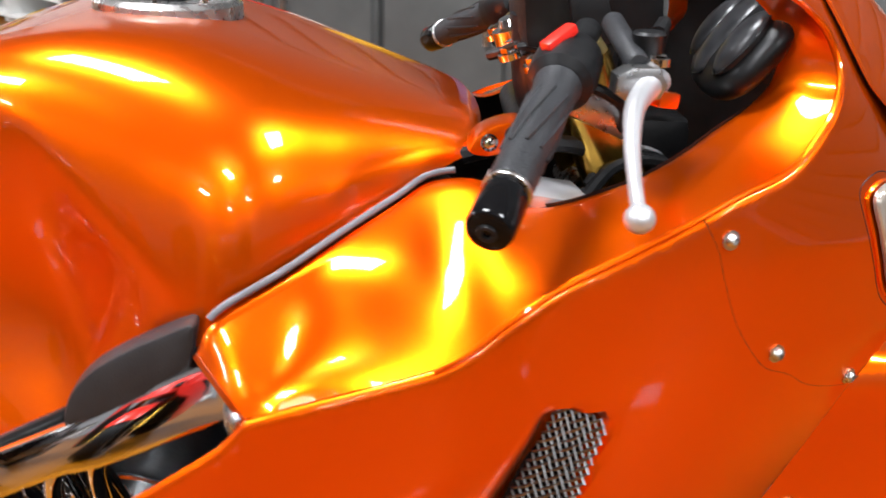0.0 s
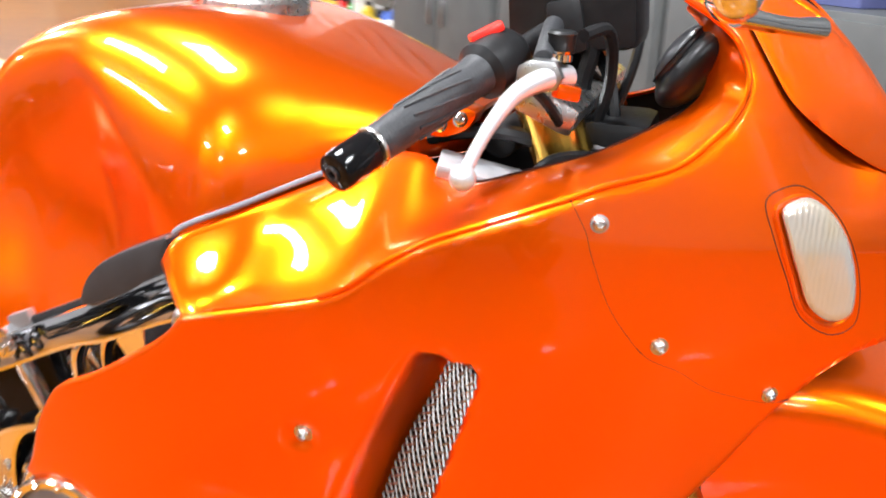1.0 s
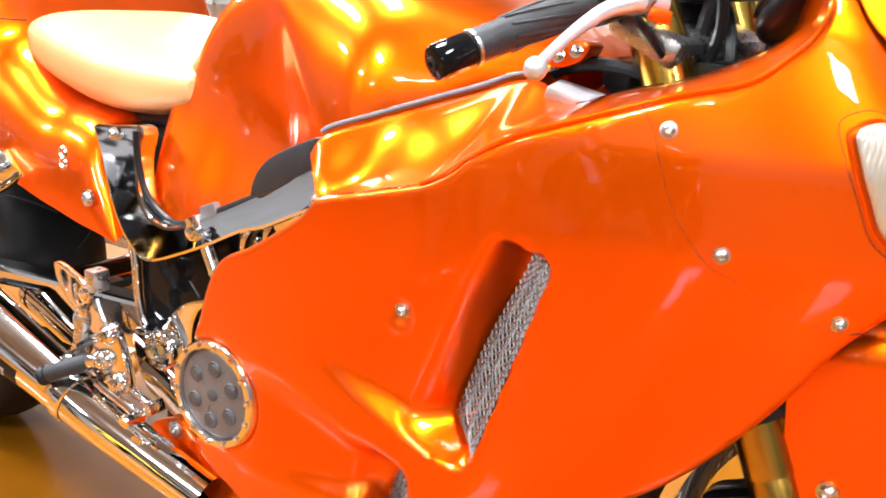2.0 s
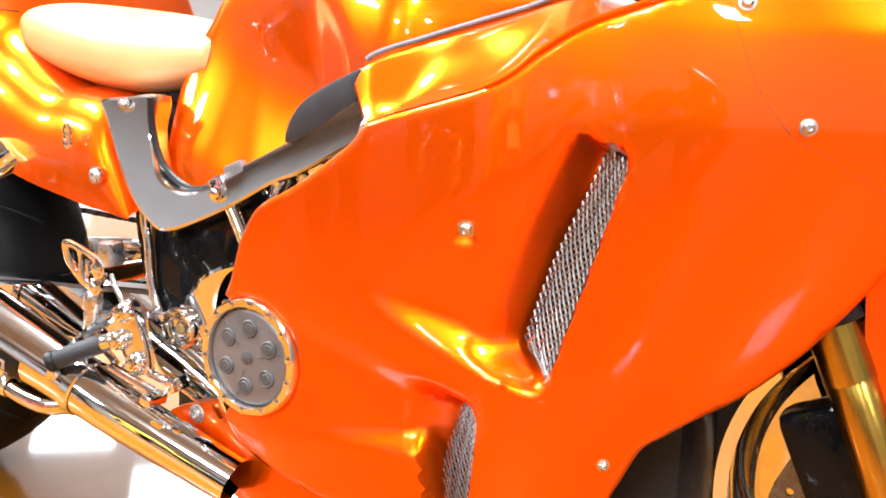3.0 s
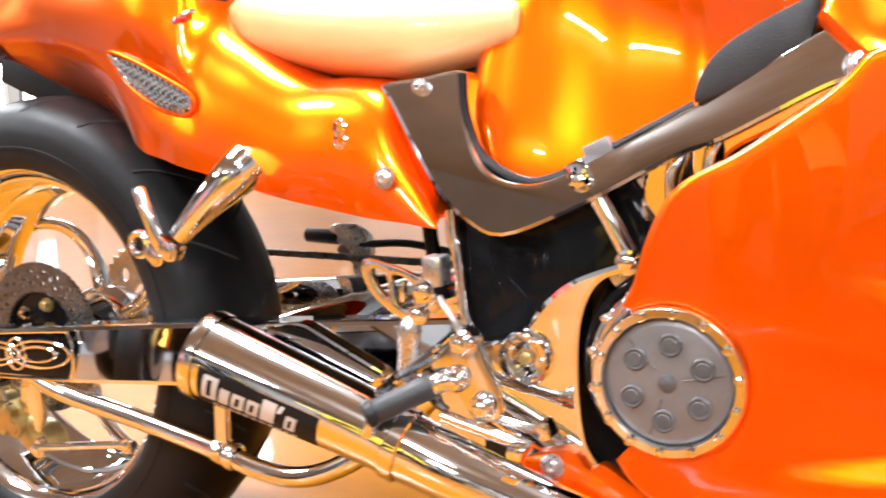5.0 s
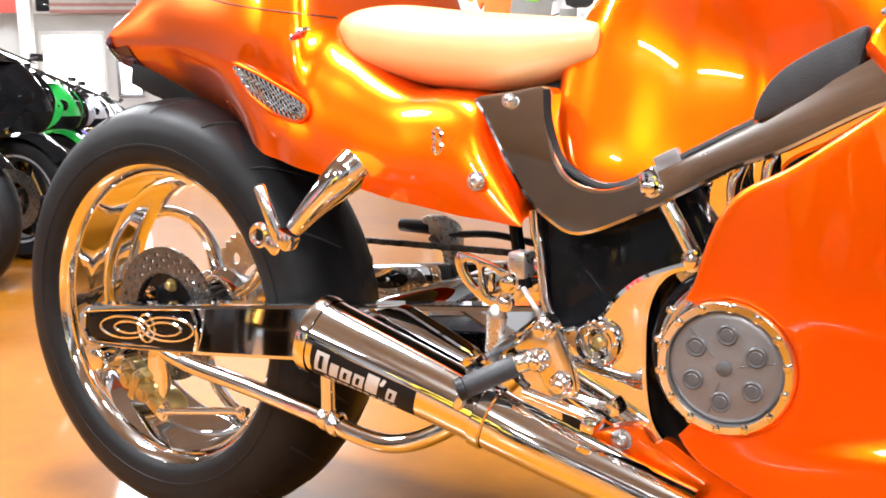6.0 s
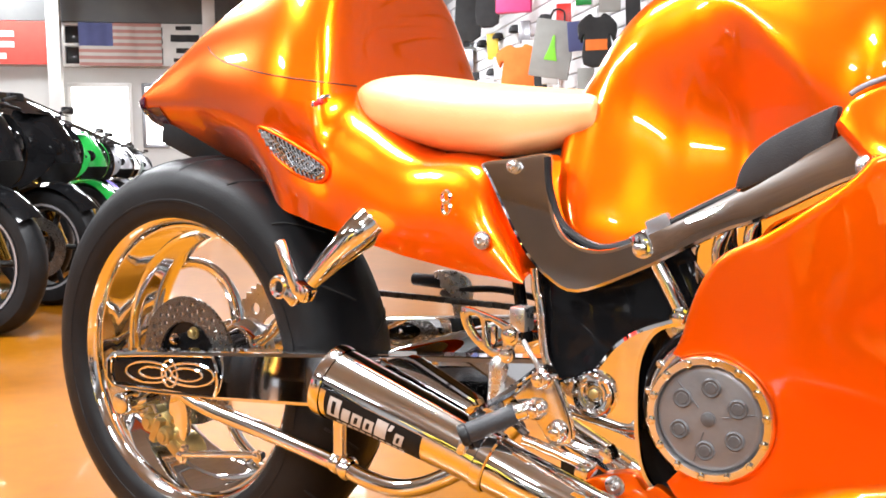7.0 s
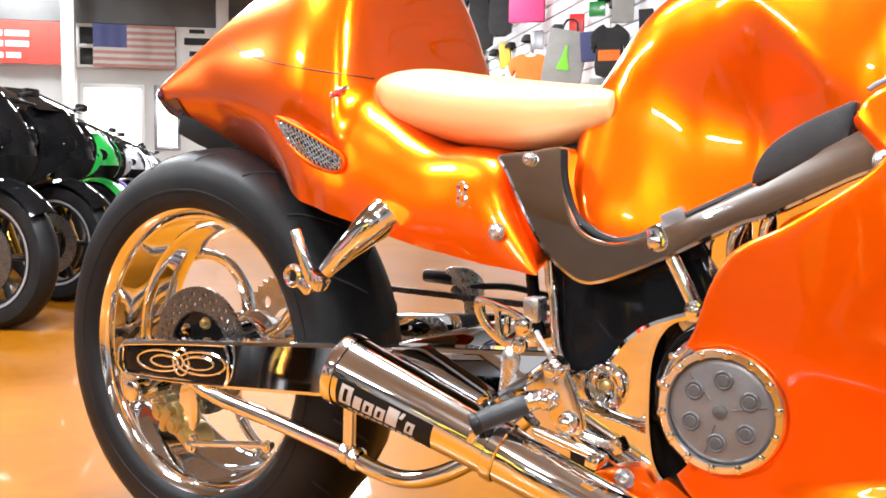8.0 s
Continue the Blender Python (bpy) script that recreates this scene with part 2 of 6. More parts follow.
def panel(outline, shape, step=0.01, thick=0.004, holes=(), side=-1, roll=0.0):
    """A thin curved shell over an outline in two parameters; shape(p, q) gives its place. side -1: the bike's right. roll: how far the rim turns inwards."""
    from mathutils.geometry import delaunay_2d_cdt
    loops = [np.array(outline, float)] + [np.array(h, float) for h in holes]
    lo, hi = loops[0].min(0), loops[0].max(0)
    gx, gz = np.meshgrid(np.arange(lo[0], hi[0], step), np.arange(lo[1], hi[1], step))
    gx[1::2] += step / 2
    g = np.c_[gx.ravel(), gz.ravel()]
    keep = inside(loops[0], g) & (edge_distance(loops[0], g) > step * 0.45)
    for h in loops[1:]:
        keep &= ~inside(h, g) & (edge_distance(h, g) > step * 0.45)
    verts, edges = [], []
    for lp in loops:
        k = len(verts)
        verts += [Vector((float(a), float(b))) for a, b in lp]
        edges += [(k + i, k + (i + 1) % len(lp)) for i in range(len(lp))]
    g = g[keep]
    if roll:
        # rings of points along the rim, so that it turns in evenly
        g = g[edge_distance(loops[0], g) > roll * 1.25]
        lp = loops[0]
        area = np.sum(lp[:, 0] * np.roll(lp[:, 1], -1) - np.roll(lp[:, 0], -1) * lp[:, 1])
        tan = np.roll(lp, -1, 0) - np.roll(lp, 1, 0)
        nrm = np.c_[-tan[:, 1], tan[:, 0]] / np.maximum(np.linalg.norm(tan, axis=1), 1e-9)[:, None] * (1 if area > 0 else -1)
        for k in (0.18, 0.5, 1.05):
            ring = lp + nrm * roll * k
            ok = inside(lp, ring) & (edge_distance(lp, ring) > roll * k * 0.85)
            for h in loops[1:]:
                ok &= ~inside(h, ring)
            g = np.vstack([g, ring[ok]])
    verts += [Vector((float(a), float(b))) for a, b in g]
    v, e, f, *_ = delaunay_2d_cdt(verts, edges, [], 1, 1e-6)
    f = outside_holes(v, f, loops[1:])
    if roll:
        pts2 = np.array([(p.x, p.y) for p in v])
        dist = edge_distance(loops[0], pts2)
    b = bmesh.new()
    vs = []
    for i, p in enumerate(v):
        c = Vector(shape(p.x, p.y))
        if roll and dist[i] < roll:
            c.y += (roll - math.sqrt(max(0.0, roll * roll - (roll - dist[i]) ** 2))) * 0.8
        vs.append(b.verts.new((c.x, c.y if side < 0 else -c.y, c.z)))
    for t in f:
        try:
            b.faces.new([vs[i] for i in t])
        except ValueError:
            pass
    bmesh.ops.recalc_face_normals(b, faces=b.faces)
    b.normal_update()
    tot = sum((q.normal * q.calc_area() for q in b.faces), Vector())
    if tot.y * side < 0:
        bmesh.ops.reverse_faces(b, faces=b.faces)
    b.normal_update()
    nor = {w: w.normal.copy() for w in b.verts}
    got = bmesh.ops.extrude_face_region(b, geom=b.faces[:])
    new_vs = [q for q in got["geom"] if isinstance(q, bmesh.types.BMVert)]
    b.normal_update()
    for w, nn in nor.items():
        w.co = w.co - nn * thick
    for f in b.faces:
        if all(w in nor for w in f.verts):
            f.material_index = 1
    return b


def arc(cx, cz, r, a0, a1, n):
    return [(cx + r * math.cos(radians(a0 + (a1 - a0) * i / n)), cz + r * math.sin(radians(a0 + (a1 - a0) * i / n))) for i in range(n + 1)]


def smoothstep(a, b, x):
    t = min(1.0, max(0.0, (x - a) / (b - a)))
    return t * t * (3 - 2 * t)


def lerp_table(tab, x):
    xs = [t[0] for t in tab]
    return [float(np.interp(x, xs, [t[k] for t in tab])) for k in range(1, len(tab[0]))]

# ---- the showroom: turned 45 degrees against the motorcycle ----
RX, RY, RYAW = 0.217, -1.199, 45.0
ROOM = pose(RX, RY, 0, 0, 0, RYAW)
CEIL = 4.8


def room_block(size, centre, bevel=0.004):
    b = block(size, centre, bevel)
    b.transform(ROOM)
    return b


def setting(name, bm, material, label, category):
    return tagged(part(name, bm, material), label, category, kind="structure")


def floor_material():
    m, nt, p = node_mat("polished_stained_concrete")
    tc = nt.nodes.new("ShaderNodeTexCoord")
    a = noise_node(nt, 1.1, 6.0, tc.outputs["Object"])
    b = noise_node(nt, 14.0, 8.0, tc.outputs["Object"])
    mx = nt.nodes.new("ShaderNodeMath")
    mx.operation = "MULTIPLY_ADD"
    mx.inputs[1].default_value = 0.35
    nt.links.new(b.outputs["Fac"], mx.inputs[0])
    ad = nt.nodes.new("ShaderNodeMath")
    ad.operation = "MULTIPLY"
    ad.inputs[1].default_value = 0.65
    nt.links.new(a.outputs["Fac"], ad.inputs[0])
    nt.links.new(ad.outputs[0], mx.inputs[2])
    nt.links.new(mix_colour(nt, mx.outputs[0], (0.145, 0.047, 0.0010), (0.235, 0.082, 0.0020)), p.inputs["Base Color"])
    p.inputs["Roughness"].default_value = 0.4
    p.inputs["Specular IOR Level"].default_value = 0.08
    p.inputs["Coat Weight"].default_value = 0.32
    p.inputs["Coat IOR"].default_value = 1.36
    p.inputs["Coat Roughness"].default_value = 0.05
    return m


FLOOR = floor_material()
WALL = surface("painted_wall", (0.6, 0.595, 0.57), (0.55, 0.54, 0.52), 0.6, 0.0, 1.5, bump=0.05)
GREYWALL = surface("grey_wall", (0.29, 0.30, 0.312), (0.25, 0.26, 0.27), 0.7, 0.0, 1.5, bump=0.05)
DARK = surface("dark_ceiling", (0.10, 0.10, 0.10), (0.13, 0.13, 0.125), 0.8, 0.0, 2.0)
CEILING = surface("ceiling_tiles", (0.34, 0.335, 0.32), (0.29, 0.285, 0.275), 0.8, 0.0, 2.0)
SLAT = surface("slatwall_board", (0.6, 0.6, 0.61), (0.54, 0.54, 0.56), 0.35, 0.0, 3.0)


def glow(name, colour, strength):
    m, nt, p = node_mat(name)
    p.inputs["Base Color"].default_value = (*colour, 1)
    p.inputs["Emission Color"].default_value = (*colour, 1)
    p.inputs["Emission Strength"].default_value = strength
    return m


setting("floor", room_block((18, 36, 0.1), (-2.5, 6, -0.05), 0), FLOOR, "polished orange-brown stained concrete floor", "floor")
setting("ceiling", room_block((18.2, 36.2, 0.1), (-2.5, 6, CEIL + 0.05), 0), CEILING, "grey open ceiling over the showroom", "ceiling")
setting("wall_east", room_block((0.15, 36, CEIL), (3.6, 6, CEIL / 2), 0), GREYWALL, "grey painted side wall behind the slat boards", "wall")
setting("wall_west", room_block((0.15, 36, CEIL), (-11.4, 6, CEIL / 2), 0), GREYWALL, "grey painted wall", "wall")
setting("wall_south", room_block((15.4, 0.15, CEIL), (-3.9, -11.9, CEIL / 2), 0), GREYWALL, "grey painted wall", "wall")

# lamps: rows of rectangular fixtures under the ceiling
# (across, along, height, size across, size along, watts)
FIXTURES = [(0.1, 1.7, 4.05, 0.6, 1.2, 520), (-2.5, 2.2, 4.05, 0.6, 1.2, 480), (-6.7, 2.3, 4.05, 0.6, 1.2, 460), (-7.0, -3.2, 4.05, 0.6, 1.2, 460),
            (1.7, -2.0, 4.05, 0.6, 1.2, 520), (-2.5, -3.1, 4.05, 0.6, 1.2, 420), (-7.0, -8.4, 4.05, 0.6, 1.2, 360), (-2.5, -8.4, 4.05, 0.6, 1.2, 360),
            (1.7, -7.0, 4.05, 0.6, 1.2, 360), (-2.5, 7.4, 4.05, 0.6, 1.2, 440), (0.35, 10.4, 4.05, 1.2, 1.6, 460), (-6.7, 8.0, 4.05, 0.6, 1.2, 320),
            (-1.05, 12.7, 4.05, 1.0, 1.3, 400), (1.4, 14.5, 4.05, 0.6, 1.2, 300), (-4.4, 18.9, 4.65, 0.9, 1.5, 260)]
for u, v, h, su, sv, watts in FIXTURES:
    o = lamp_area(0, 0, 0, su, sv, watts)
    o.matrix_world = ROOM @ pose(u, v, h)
    # added up-facing fill lamps brighten the ceiling that the chrome mirrors
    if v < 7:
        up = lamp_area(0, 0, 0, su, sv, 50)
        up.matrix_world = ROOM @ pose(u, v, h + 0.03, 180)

# ---- the motorcycle ----
bike = thing("motorcycle", (-0.3, 0, 0), "candy-orange custom sport motorcycle with chrome frame on polished floor", "motorcycle")

# side fairing: its half width along the bike and over its height
NOSE = [(0.10, 0.42), (0.30, 0.50), (0.45, 0.60), (0.60, 0.69), (0.68, 0.73), (0.76, 0.725), (0.86, 0.67), (0.96, 0.58)]
X0 = 0.2


def fair_shape(p, z, relief=True):
    """Place on the right fairing for a run p along the skin and a height z."""
    xn = lerp_table(NOSE, z)[0]
    w = 0.302 - 0.30 * max(0.0, 0.50 - z) ** 2 - 0.35 * max(0.0, z - 0.66) ** 2
    if p <= X0:
        x, y = p, -w + 0.12 * (X0 - p) ** 2
    else:
        a = min((p - X0) / (xn - X0), math.pi / 2 * 0.999)
        k = math.sin(a)
        x, y = X0 + (xn - X0) * k, -w * math.cos(a) * (1 - 0.26 * k * k / (k + 0.25))
    if relief:
        y += fair_relief(x, z)
    return x, y, z


def run_of(x, z):
    """The run p along the skin at which the fairing reaches x."""
    xn = lerp_table(NOSE, z)[0]
    return x if x <= X0 else X0 + (xn - X0) * math.asin(min(0.9999, (x - X0) / (xn - X0)))


VENT_A, VENT_B = (0.340, 0.647), (0.280, 0.443)      # outer lip of the upper vent
LEDGE_A, LEDGE_B = (0.045, 0.507), (0.278, 0.434)
VENT2_A, VENT2_B = (0.222, 0.423), (0.203, 0.25)


def side_of(a, b, x, z):
    """Signed distance from the line a-b, and how far along it (0 to 1)."""
    dx, dz = b[0] - a[0], b[1] - a[1]
    n = math.hypot(dx, dz)
    return ((x - a[0]) * dz - (z - a[1]) * dx) / n, ((x - a[0]) * dx + (z - a[1]) * dz) / n / n


def groove(x, z):
    """The hollow between the cockpit rim and the screen."""
    d, s = side_of((0.515, 0.945), (0.60, 0.805), x, z)
    return 0.016 * math.exp(-(d / 0.022) ** 2) * smoothstep(-0.3, 0.1, s) * (1 - smoothstep(0.7, 1.2, s))


def fair_relief(x, z):
    """How far the skin lies inwards of the plain fairing: vents, ledges and hollows."""
    out = groove(x, z)
    d, s = side_of(VENT_A, VENT_B, x, z)
    back = d * VENT_BACK
    up = side_of(LEDGE_A, LEDGE_B, x, z)[0] * LEDGE_UP
    if back > -0.004 and up > -0.02:
        q = min(1.0, max(0.0, s))
        slot = 0.040 * smoothstep(-0.001, 0.020, back) * (1 - smoothstep(0.036, 0.062 + 0.030 * q, back)) * smoothstep(-0.05, 0.02, s)
        dish = 0.020 * smoothstep(-0.001, 0.030, back) * smoothstep(0.0, 0.55, s) * (1 - smoothstep(0.03, 0.06 + 0.20 * q, back))
        out += (slot + dish) * smoothstep(-0.005, 0.030, up)
    b2, s2 = side_of(VENT2_A, VENT2_B, x, z)
    b2 *= VENT_BACK
    roof = side_of((0.09, 0.456), (0.222, 0.423), x, z)[0] * -LEDGE_UP
    k = smoothstep(0.03, 0.065, b2)
    sill = z - (0.262 * (1 - k) + (0.330 + 0.16 * x) * k)
    if b2 > -0.004 and roof > 0:
        out += (0.034 * smoothstep(-0.001, 0.020, b2) * (1 - smoothstep(0.036, 0.085, b2)) + 0.014 * smoothstep(-0.001, 0.03, b2) * (1 - smoothstep(0.08, 0.28, b2))) * smoothstep(0.0, 0.04, roof) * smoothstep(-0.006, 0.026, sill)
    out += 0.007 * math.exp(-((x - 0.194) / 0.012) ** 4 - ((z - 0.578) / 0.012) ** 4)
    return out


VENT_BACK = 1 if side_of(VENT_A, VENT_B, 0.2, 0.55)[0] > 0 else -1
LEDGE_UP = 1 if side_of(LEDGE_A, LEDGE_B, 0.2, 0.6)[0] > 0 else -1

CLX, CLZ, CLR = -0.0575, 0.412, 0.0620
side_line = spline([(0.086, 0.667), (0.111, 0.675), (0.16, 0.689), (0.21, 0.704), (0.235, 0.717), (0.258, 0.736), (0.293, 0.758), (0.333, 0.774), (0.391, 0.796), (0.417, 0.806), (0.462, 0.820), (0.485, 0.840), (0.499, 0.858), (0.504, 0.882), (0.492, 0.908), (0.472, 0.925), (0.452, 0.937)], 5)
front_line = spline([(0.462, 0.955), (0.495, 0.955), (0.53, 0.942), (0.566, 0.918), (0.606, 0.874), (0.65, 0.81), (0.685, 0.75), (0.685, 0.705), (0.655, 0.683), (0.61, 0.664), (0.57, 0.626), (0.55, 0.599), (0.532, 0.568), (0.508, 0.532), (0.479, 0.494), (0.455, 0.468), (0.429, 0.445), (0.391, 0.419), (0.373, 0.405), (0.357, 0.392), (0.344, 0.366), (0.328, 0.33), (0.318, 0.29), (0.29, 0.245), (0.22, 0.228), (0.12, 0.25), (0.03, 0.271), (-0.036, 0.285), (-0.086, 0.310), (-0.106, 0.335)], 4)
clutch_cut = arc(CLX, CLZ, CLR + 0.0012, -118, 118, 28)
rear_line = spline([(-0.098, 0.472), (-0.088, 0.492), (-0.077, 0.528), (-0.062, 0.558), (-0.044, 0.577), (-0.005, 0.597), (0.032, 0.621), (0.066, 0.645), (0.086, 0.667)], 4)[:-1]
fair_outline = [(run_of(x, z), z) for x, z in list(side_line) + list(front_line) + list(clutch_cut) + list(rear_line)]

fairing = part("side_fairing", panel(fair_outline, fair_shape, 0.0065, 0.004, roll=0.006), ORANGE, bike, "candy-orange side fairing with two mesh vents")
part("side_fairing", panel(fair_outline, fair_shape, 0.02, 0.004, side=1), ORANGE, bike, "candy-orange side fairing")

def skin(x, z, out=0.0):
    """A place on the right fairing, lifted by out, and the outward normal there."""
    p = run_of(x, z)
    c = Vector(fair_shape(p, z))
    u = Vector(fair_shape(p + 0.004, z)) - Vector(fair_shape(p - 0.004, z))
    v = Vector(fair_shape(p, z + 0.004)) - Vector(fair_shape(p, z - 0.004))
    n = u.cross(v).normalized()
    if n.y > 0:
        n.negate()
    return c + n * out, n


def screw(centre, normal, r=0.0075, parent=None, label="steel button-head screw"):
    """A domed screw with a hexagon socket and a thin washer."""
    n = Vector(normal).normalized()
    b = lathe([(r * 1.35, -0.003), (r * 1.35, 0.0008), (r * 1.02, 0.001), (r, 0.0022), (r * 0.8, 0.0042), (r * 0.5, 0.005), (r * 0.48, 0.002), (0.0, 0.0018)], centre, n, 18)
    return part("screw", b, SATIN, parent or bike, label)


def nut(centre, normal, r=0.006, h=0.006, parent=None, material=None, name="bolt"):
    b = lathe([(0, h), (r * 0.7, h), (r, h * 0.8), (r, -0.004)], centre, normal, 6)
    lathe([(r * 1.4, -0.004), (r * 1.4, 0.0012), (r, 0.0014)], centre, normal, 18, bm=b)
    return part(name, b, material or CHROME, parent or bike)


def wire_lattice(corner, along, across, na, nc, r):
    """Expanded-metal mesh: crossing slanted wires between two edges. corner(u, v) gives a place."""
    b = bmesh.new()
    for k in range(-nc, na + 1):
        for sgn in (1, -1):
            pts = []
            for j in range(nc + 1):
                u = (k + (j if sgn > 0 else nc - j)) / na
                if -0.001 <= u <= 1.001:
                    c, n = corner(min(max(u, 0), 1), j / nc)
                    pts.append(c + n * (r * 0.8 * (1 if j % 2 else -1) * sgn))
            if len(pts) > 1:
                tube(pts, r, 4, b, 0, caps=False)
    return b


# vents: mesh over the steps in the skin
def vent_corner(a, b, depth, w0, w1):
    def at(u, v):
        ax, az = a[0] + (b[0] - a[0]) * u, a[1] + (b[1] - a[1]) * u
        dx, dz = b[0] - a[0], b[1] - a[1]
        n = math.hypot(dx, dz)
        back = Vector((dz / n * VENT_BACK, 0, -dx / n * VENT_BACK))
        w = w0 + (w1 - w0) * smoothstep(0, 0.6, u)
        w *= 1 - 0.75 * max(0.0, u - 0.9) / 0.1
        x, z = ax + back.x * (0.003 + w * v), az + back.z * (0.003 + w * v)
        base = Vector(fair_shape(run_of(ax, az), az, False))
        c = Vector((x, base.y + 0.005 + depth * v, z))
        return c, Vector((0, -1, 0))
    return at


at1 = vent_corner(VENT_A, VENT_B, 0.026, 0.032, 0.043)
part("vent_mesh", wire_lattice(at1, None, None, 25, 6, 0.0012), MESH, fairing, "expanded steel mesh in the upper vent", 80)
at2 = vent_corner(VENT2_A, VENT2_B, 0.030, 0.030, 0.046)
part("vent_mesh", wire_lattice(at2, None, None, 20, 6, 0.0010), MESH, fairing, "expanded steel mesh in the lower vent", 80)


def vent_back(at):
    b = bmesh.new()
    grid_faces(b, [[at(i / 20, j / 4)[0] + Vector((0, 0.008, 0)) for j in range(5)] for i in range(21)])
    return b


# black sheets over the orange skin stand for the darkness behind the mesh
part("vent_backing", vent_back(at1), BLACK, fairing, "black backing sheet behind the mesh")
part("vent_backing", vent_back(at2), BLACK, fairing, "black backing sheet behind the mesh")

for x, z in ((0.414, 0.779), (0.467, 0.684), (0.555, 0.636), (0.194, 0.578), (0.328, 0.376)):
    c, n = skin(x, z, 0.0005)
    screw(c, n, 0.0064 if x < 0.2 else 0.0052 if z > 0.4 else 0.0044, fairing)

# the gap between nose and side panel
gap = [skin(x, z, -0.0004)[0] for x, z in spline([(0.391, 0.797), (0.405, 0.773), (0.411, 0.755), (0.426, 0.718), (0.443, 0.692), (0.460, 0.673), (0.484, 0.661), (0.51, 0.643), (0.552, 0.628), (0.572, 0.628)], 6)]
part("panel_gap", tube(gap, 0.0005, 6, None, 0), BLACK, fairing)

# lamp in the nose
lamp_line = spline([(0.538, 0.788), (0.546, 0.796), (0.558, 0.797), (0.574, 0.786), (0.588, 0.768), (0.598, 0.745), (0.603, 0.720), (0.601, 0.705), (0.587, 0.701), (0.568, 0.715), (0.556, 0.742), (0.545, 0.768)], 5, closed=True)
mid = lamp_line.mean(0)


def lens_shape(p, z):
    a = Vector(fair_shape(p + 0.004, z, False)) - Vector(fair_shape(p - 0.004, z, False))
    n = a.cross(Vector(fair_shape(p, z + 0.004, False)) - Vector(fair_shape(p, z - 0.004, False))).normalized()
    return Vector(fair_shape(p, z, False)) + n * (0.0075 if n.y < 0 else -0.0075)


def lamp_surface():
    m, nt, p = node_mat("ribbed_lamp_lens")
    tc = nt.nodes.new("ShaderNodeTexCoord")
    w = nt.nodes.new("ShaderNodeTexWave")
    w.bands_direction = "X"
    w.inputs["Scale"].default_value = 75.0
    w.inputs["Distortion"].default_value = 2.5
    nt.links.new(tc.outputs["Object"], w.inputs["Vector"])
    bp = nt.nodes.new("ShaderNodeBump")
    bp.inputs["Strength"].default_value, bp.inputs["Distance"].default_value = 0.22, 0.001
    nt.links.new(w.outputs["Fac"], bp.inputs["Height"])
    nt.links.new(bp.outputs["Normal"], p.inputs["Normal"])
    g = noise_node(nt, 18.0, 2.0)
    nt.links.new(mix_colour(nt, g.outputs["Fac"], (0.52, 0.53, 0.55), (0.50, 0.42, 0.30)), p.inputs["Base Color"])
    p.inputs["Roughness"].default_value = 0.2
    p.inputs["Metallic"].default_value = 0.6
    p.inputs["Coat Weight"].default_value = 1.0
    return m


lamp = part("position_lamp", panel([(run_of(x, z), z) for x, z in lamp_line], lens_shape, 0.006, 0.003, roll=0.008), lamp_surface(), bike, "oval clear ribbed lamp lens in the nose")
ring = [skin(mid[0] + (x - mid[0]) * 1.05, mid[1] + (z - mid[1]) * 1.05, 0.0)[0] for x, z in lamp_line]
part("lens_gasket", tube(ring + ring[:1], 0.0022, 6, None, 0), ORANGE, lamp)
ring2 = [skin(mid[0] + (x - mid[0]) * 1.28, mid[1] + (z - mid[1]) * 1.22, -0.0002)[0] for x, z in lamp_line]
part("panel_gap", tube(ring2 + ring2[:1], 0.0005, 6, None, 0), BLACK, fairing)

# shoulder panel between tank and fairing, running on as the cockpit side
inner = spline([(0.052, -0.270, 0.704), (0.065, -0.262, 0.726), (0.108, -0.236, 0.745), (0.146, -0.206, 0.762), (0.186, -0.175, 0.779), (0.214, -0.158, 0.792), (0.250, -0.166, 0.796), (0.290, -0.182, 0.780), (0.346, -0.192, 0.799), (0.392, -0.170, 0.813), (0.43, -0.150, 0.832), (0.458, -0.143, 0.851), (0.472, -0.145, 0.875), (0.468, -0.142, 0.910), (0.450, -0.138, 0.930)], 6)
outer_xz = [(0.086, 0.667), (0.100, 0.671), (0.118, 0.677), (0.16, 0.689), (0.21, 0.704), (0.235, 0.717), (0.258, 0.736), (0.293, 0.758), (0.35, 0.781), (0.417, 0.806), (0.462, 0.820), (0.499, 0.858), (0.504, 0.882), (0.490, 0.910), (0.458, 0.933)]
outer = spline([tuple(Vector(fair_shape(run_of(x, z), z, False)) + Vector((0, 0.004, 0.001))) for x, z in outer_xz], 6)


def shoulder_mesh(side):
    b = bmesh.new()
    rows, n = [], len(inner)
    for i in range(n):
        s = i / (n - 1)
        row = []
        for j in range(17):
            v = j / 16
            p = Vector(inner[i]).lerp(Vector(outer[i]), v)
            bowl = -0.012 * math.sin(math.pi * v ** 1.7) * math.exp(-((s - 0.15) / 0.09) ** 2) + 0.010 * math.sin(math.pi * v ** 0.8) ** 2 * math.exp(-((s - 0.25) / 0.075) ** 2) + 0.004 * math.sin(math.pi * v) ** 2 * math.exp(-((s - 0.74) / 0.16) ** 2)
            p += Vector((0, -0.35 * bowl, bowl))
            if j == 0:
                p.z -= 0.003
            if side > 0:
                p.y = -p.y
            row.append(p)
        rows.append(row)
    grid_faces(b, rows)
    bmesh.ops.solidify(b, geom=b.faces[:], thickness=0.004)
    return b


part("cockpit_panel", shoulder_mesh(-1), ORANGE, bike, "candy-orange shoulder panel beside the tank", 70)
part("cockpit_panel", shoulder_mesh(1), ORANGE, bike, "", 70)
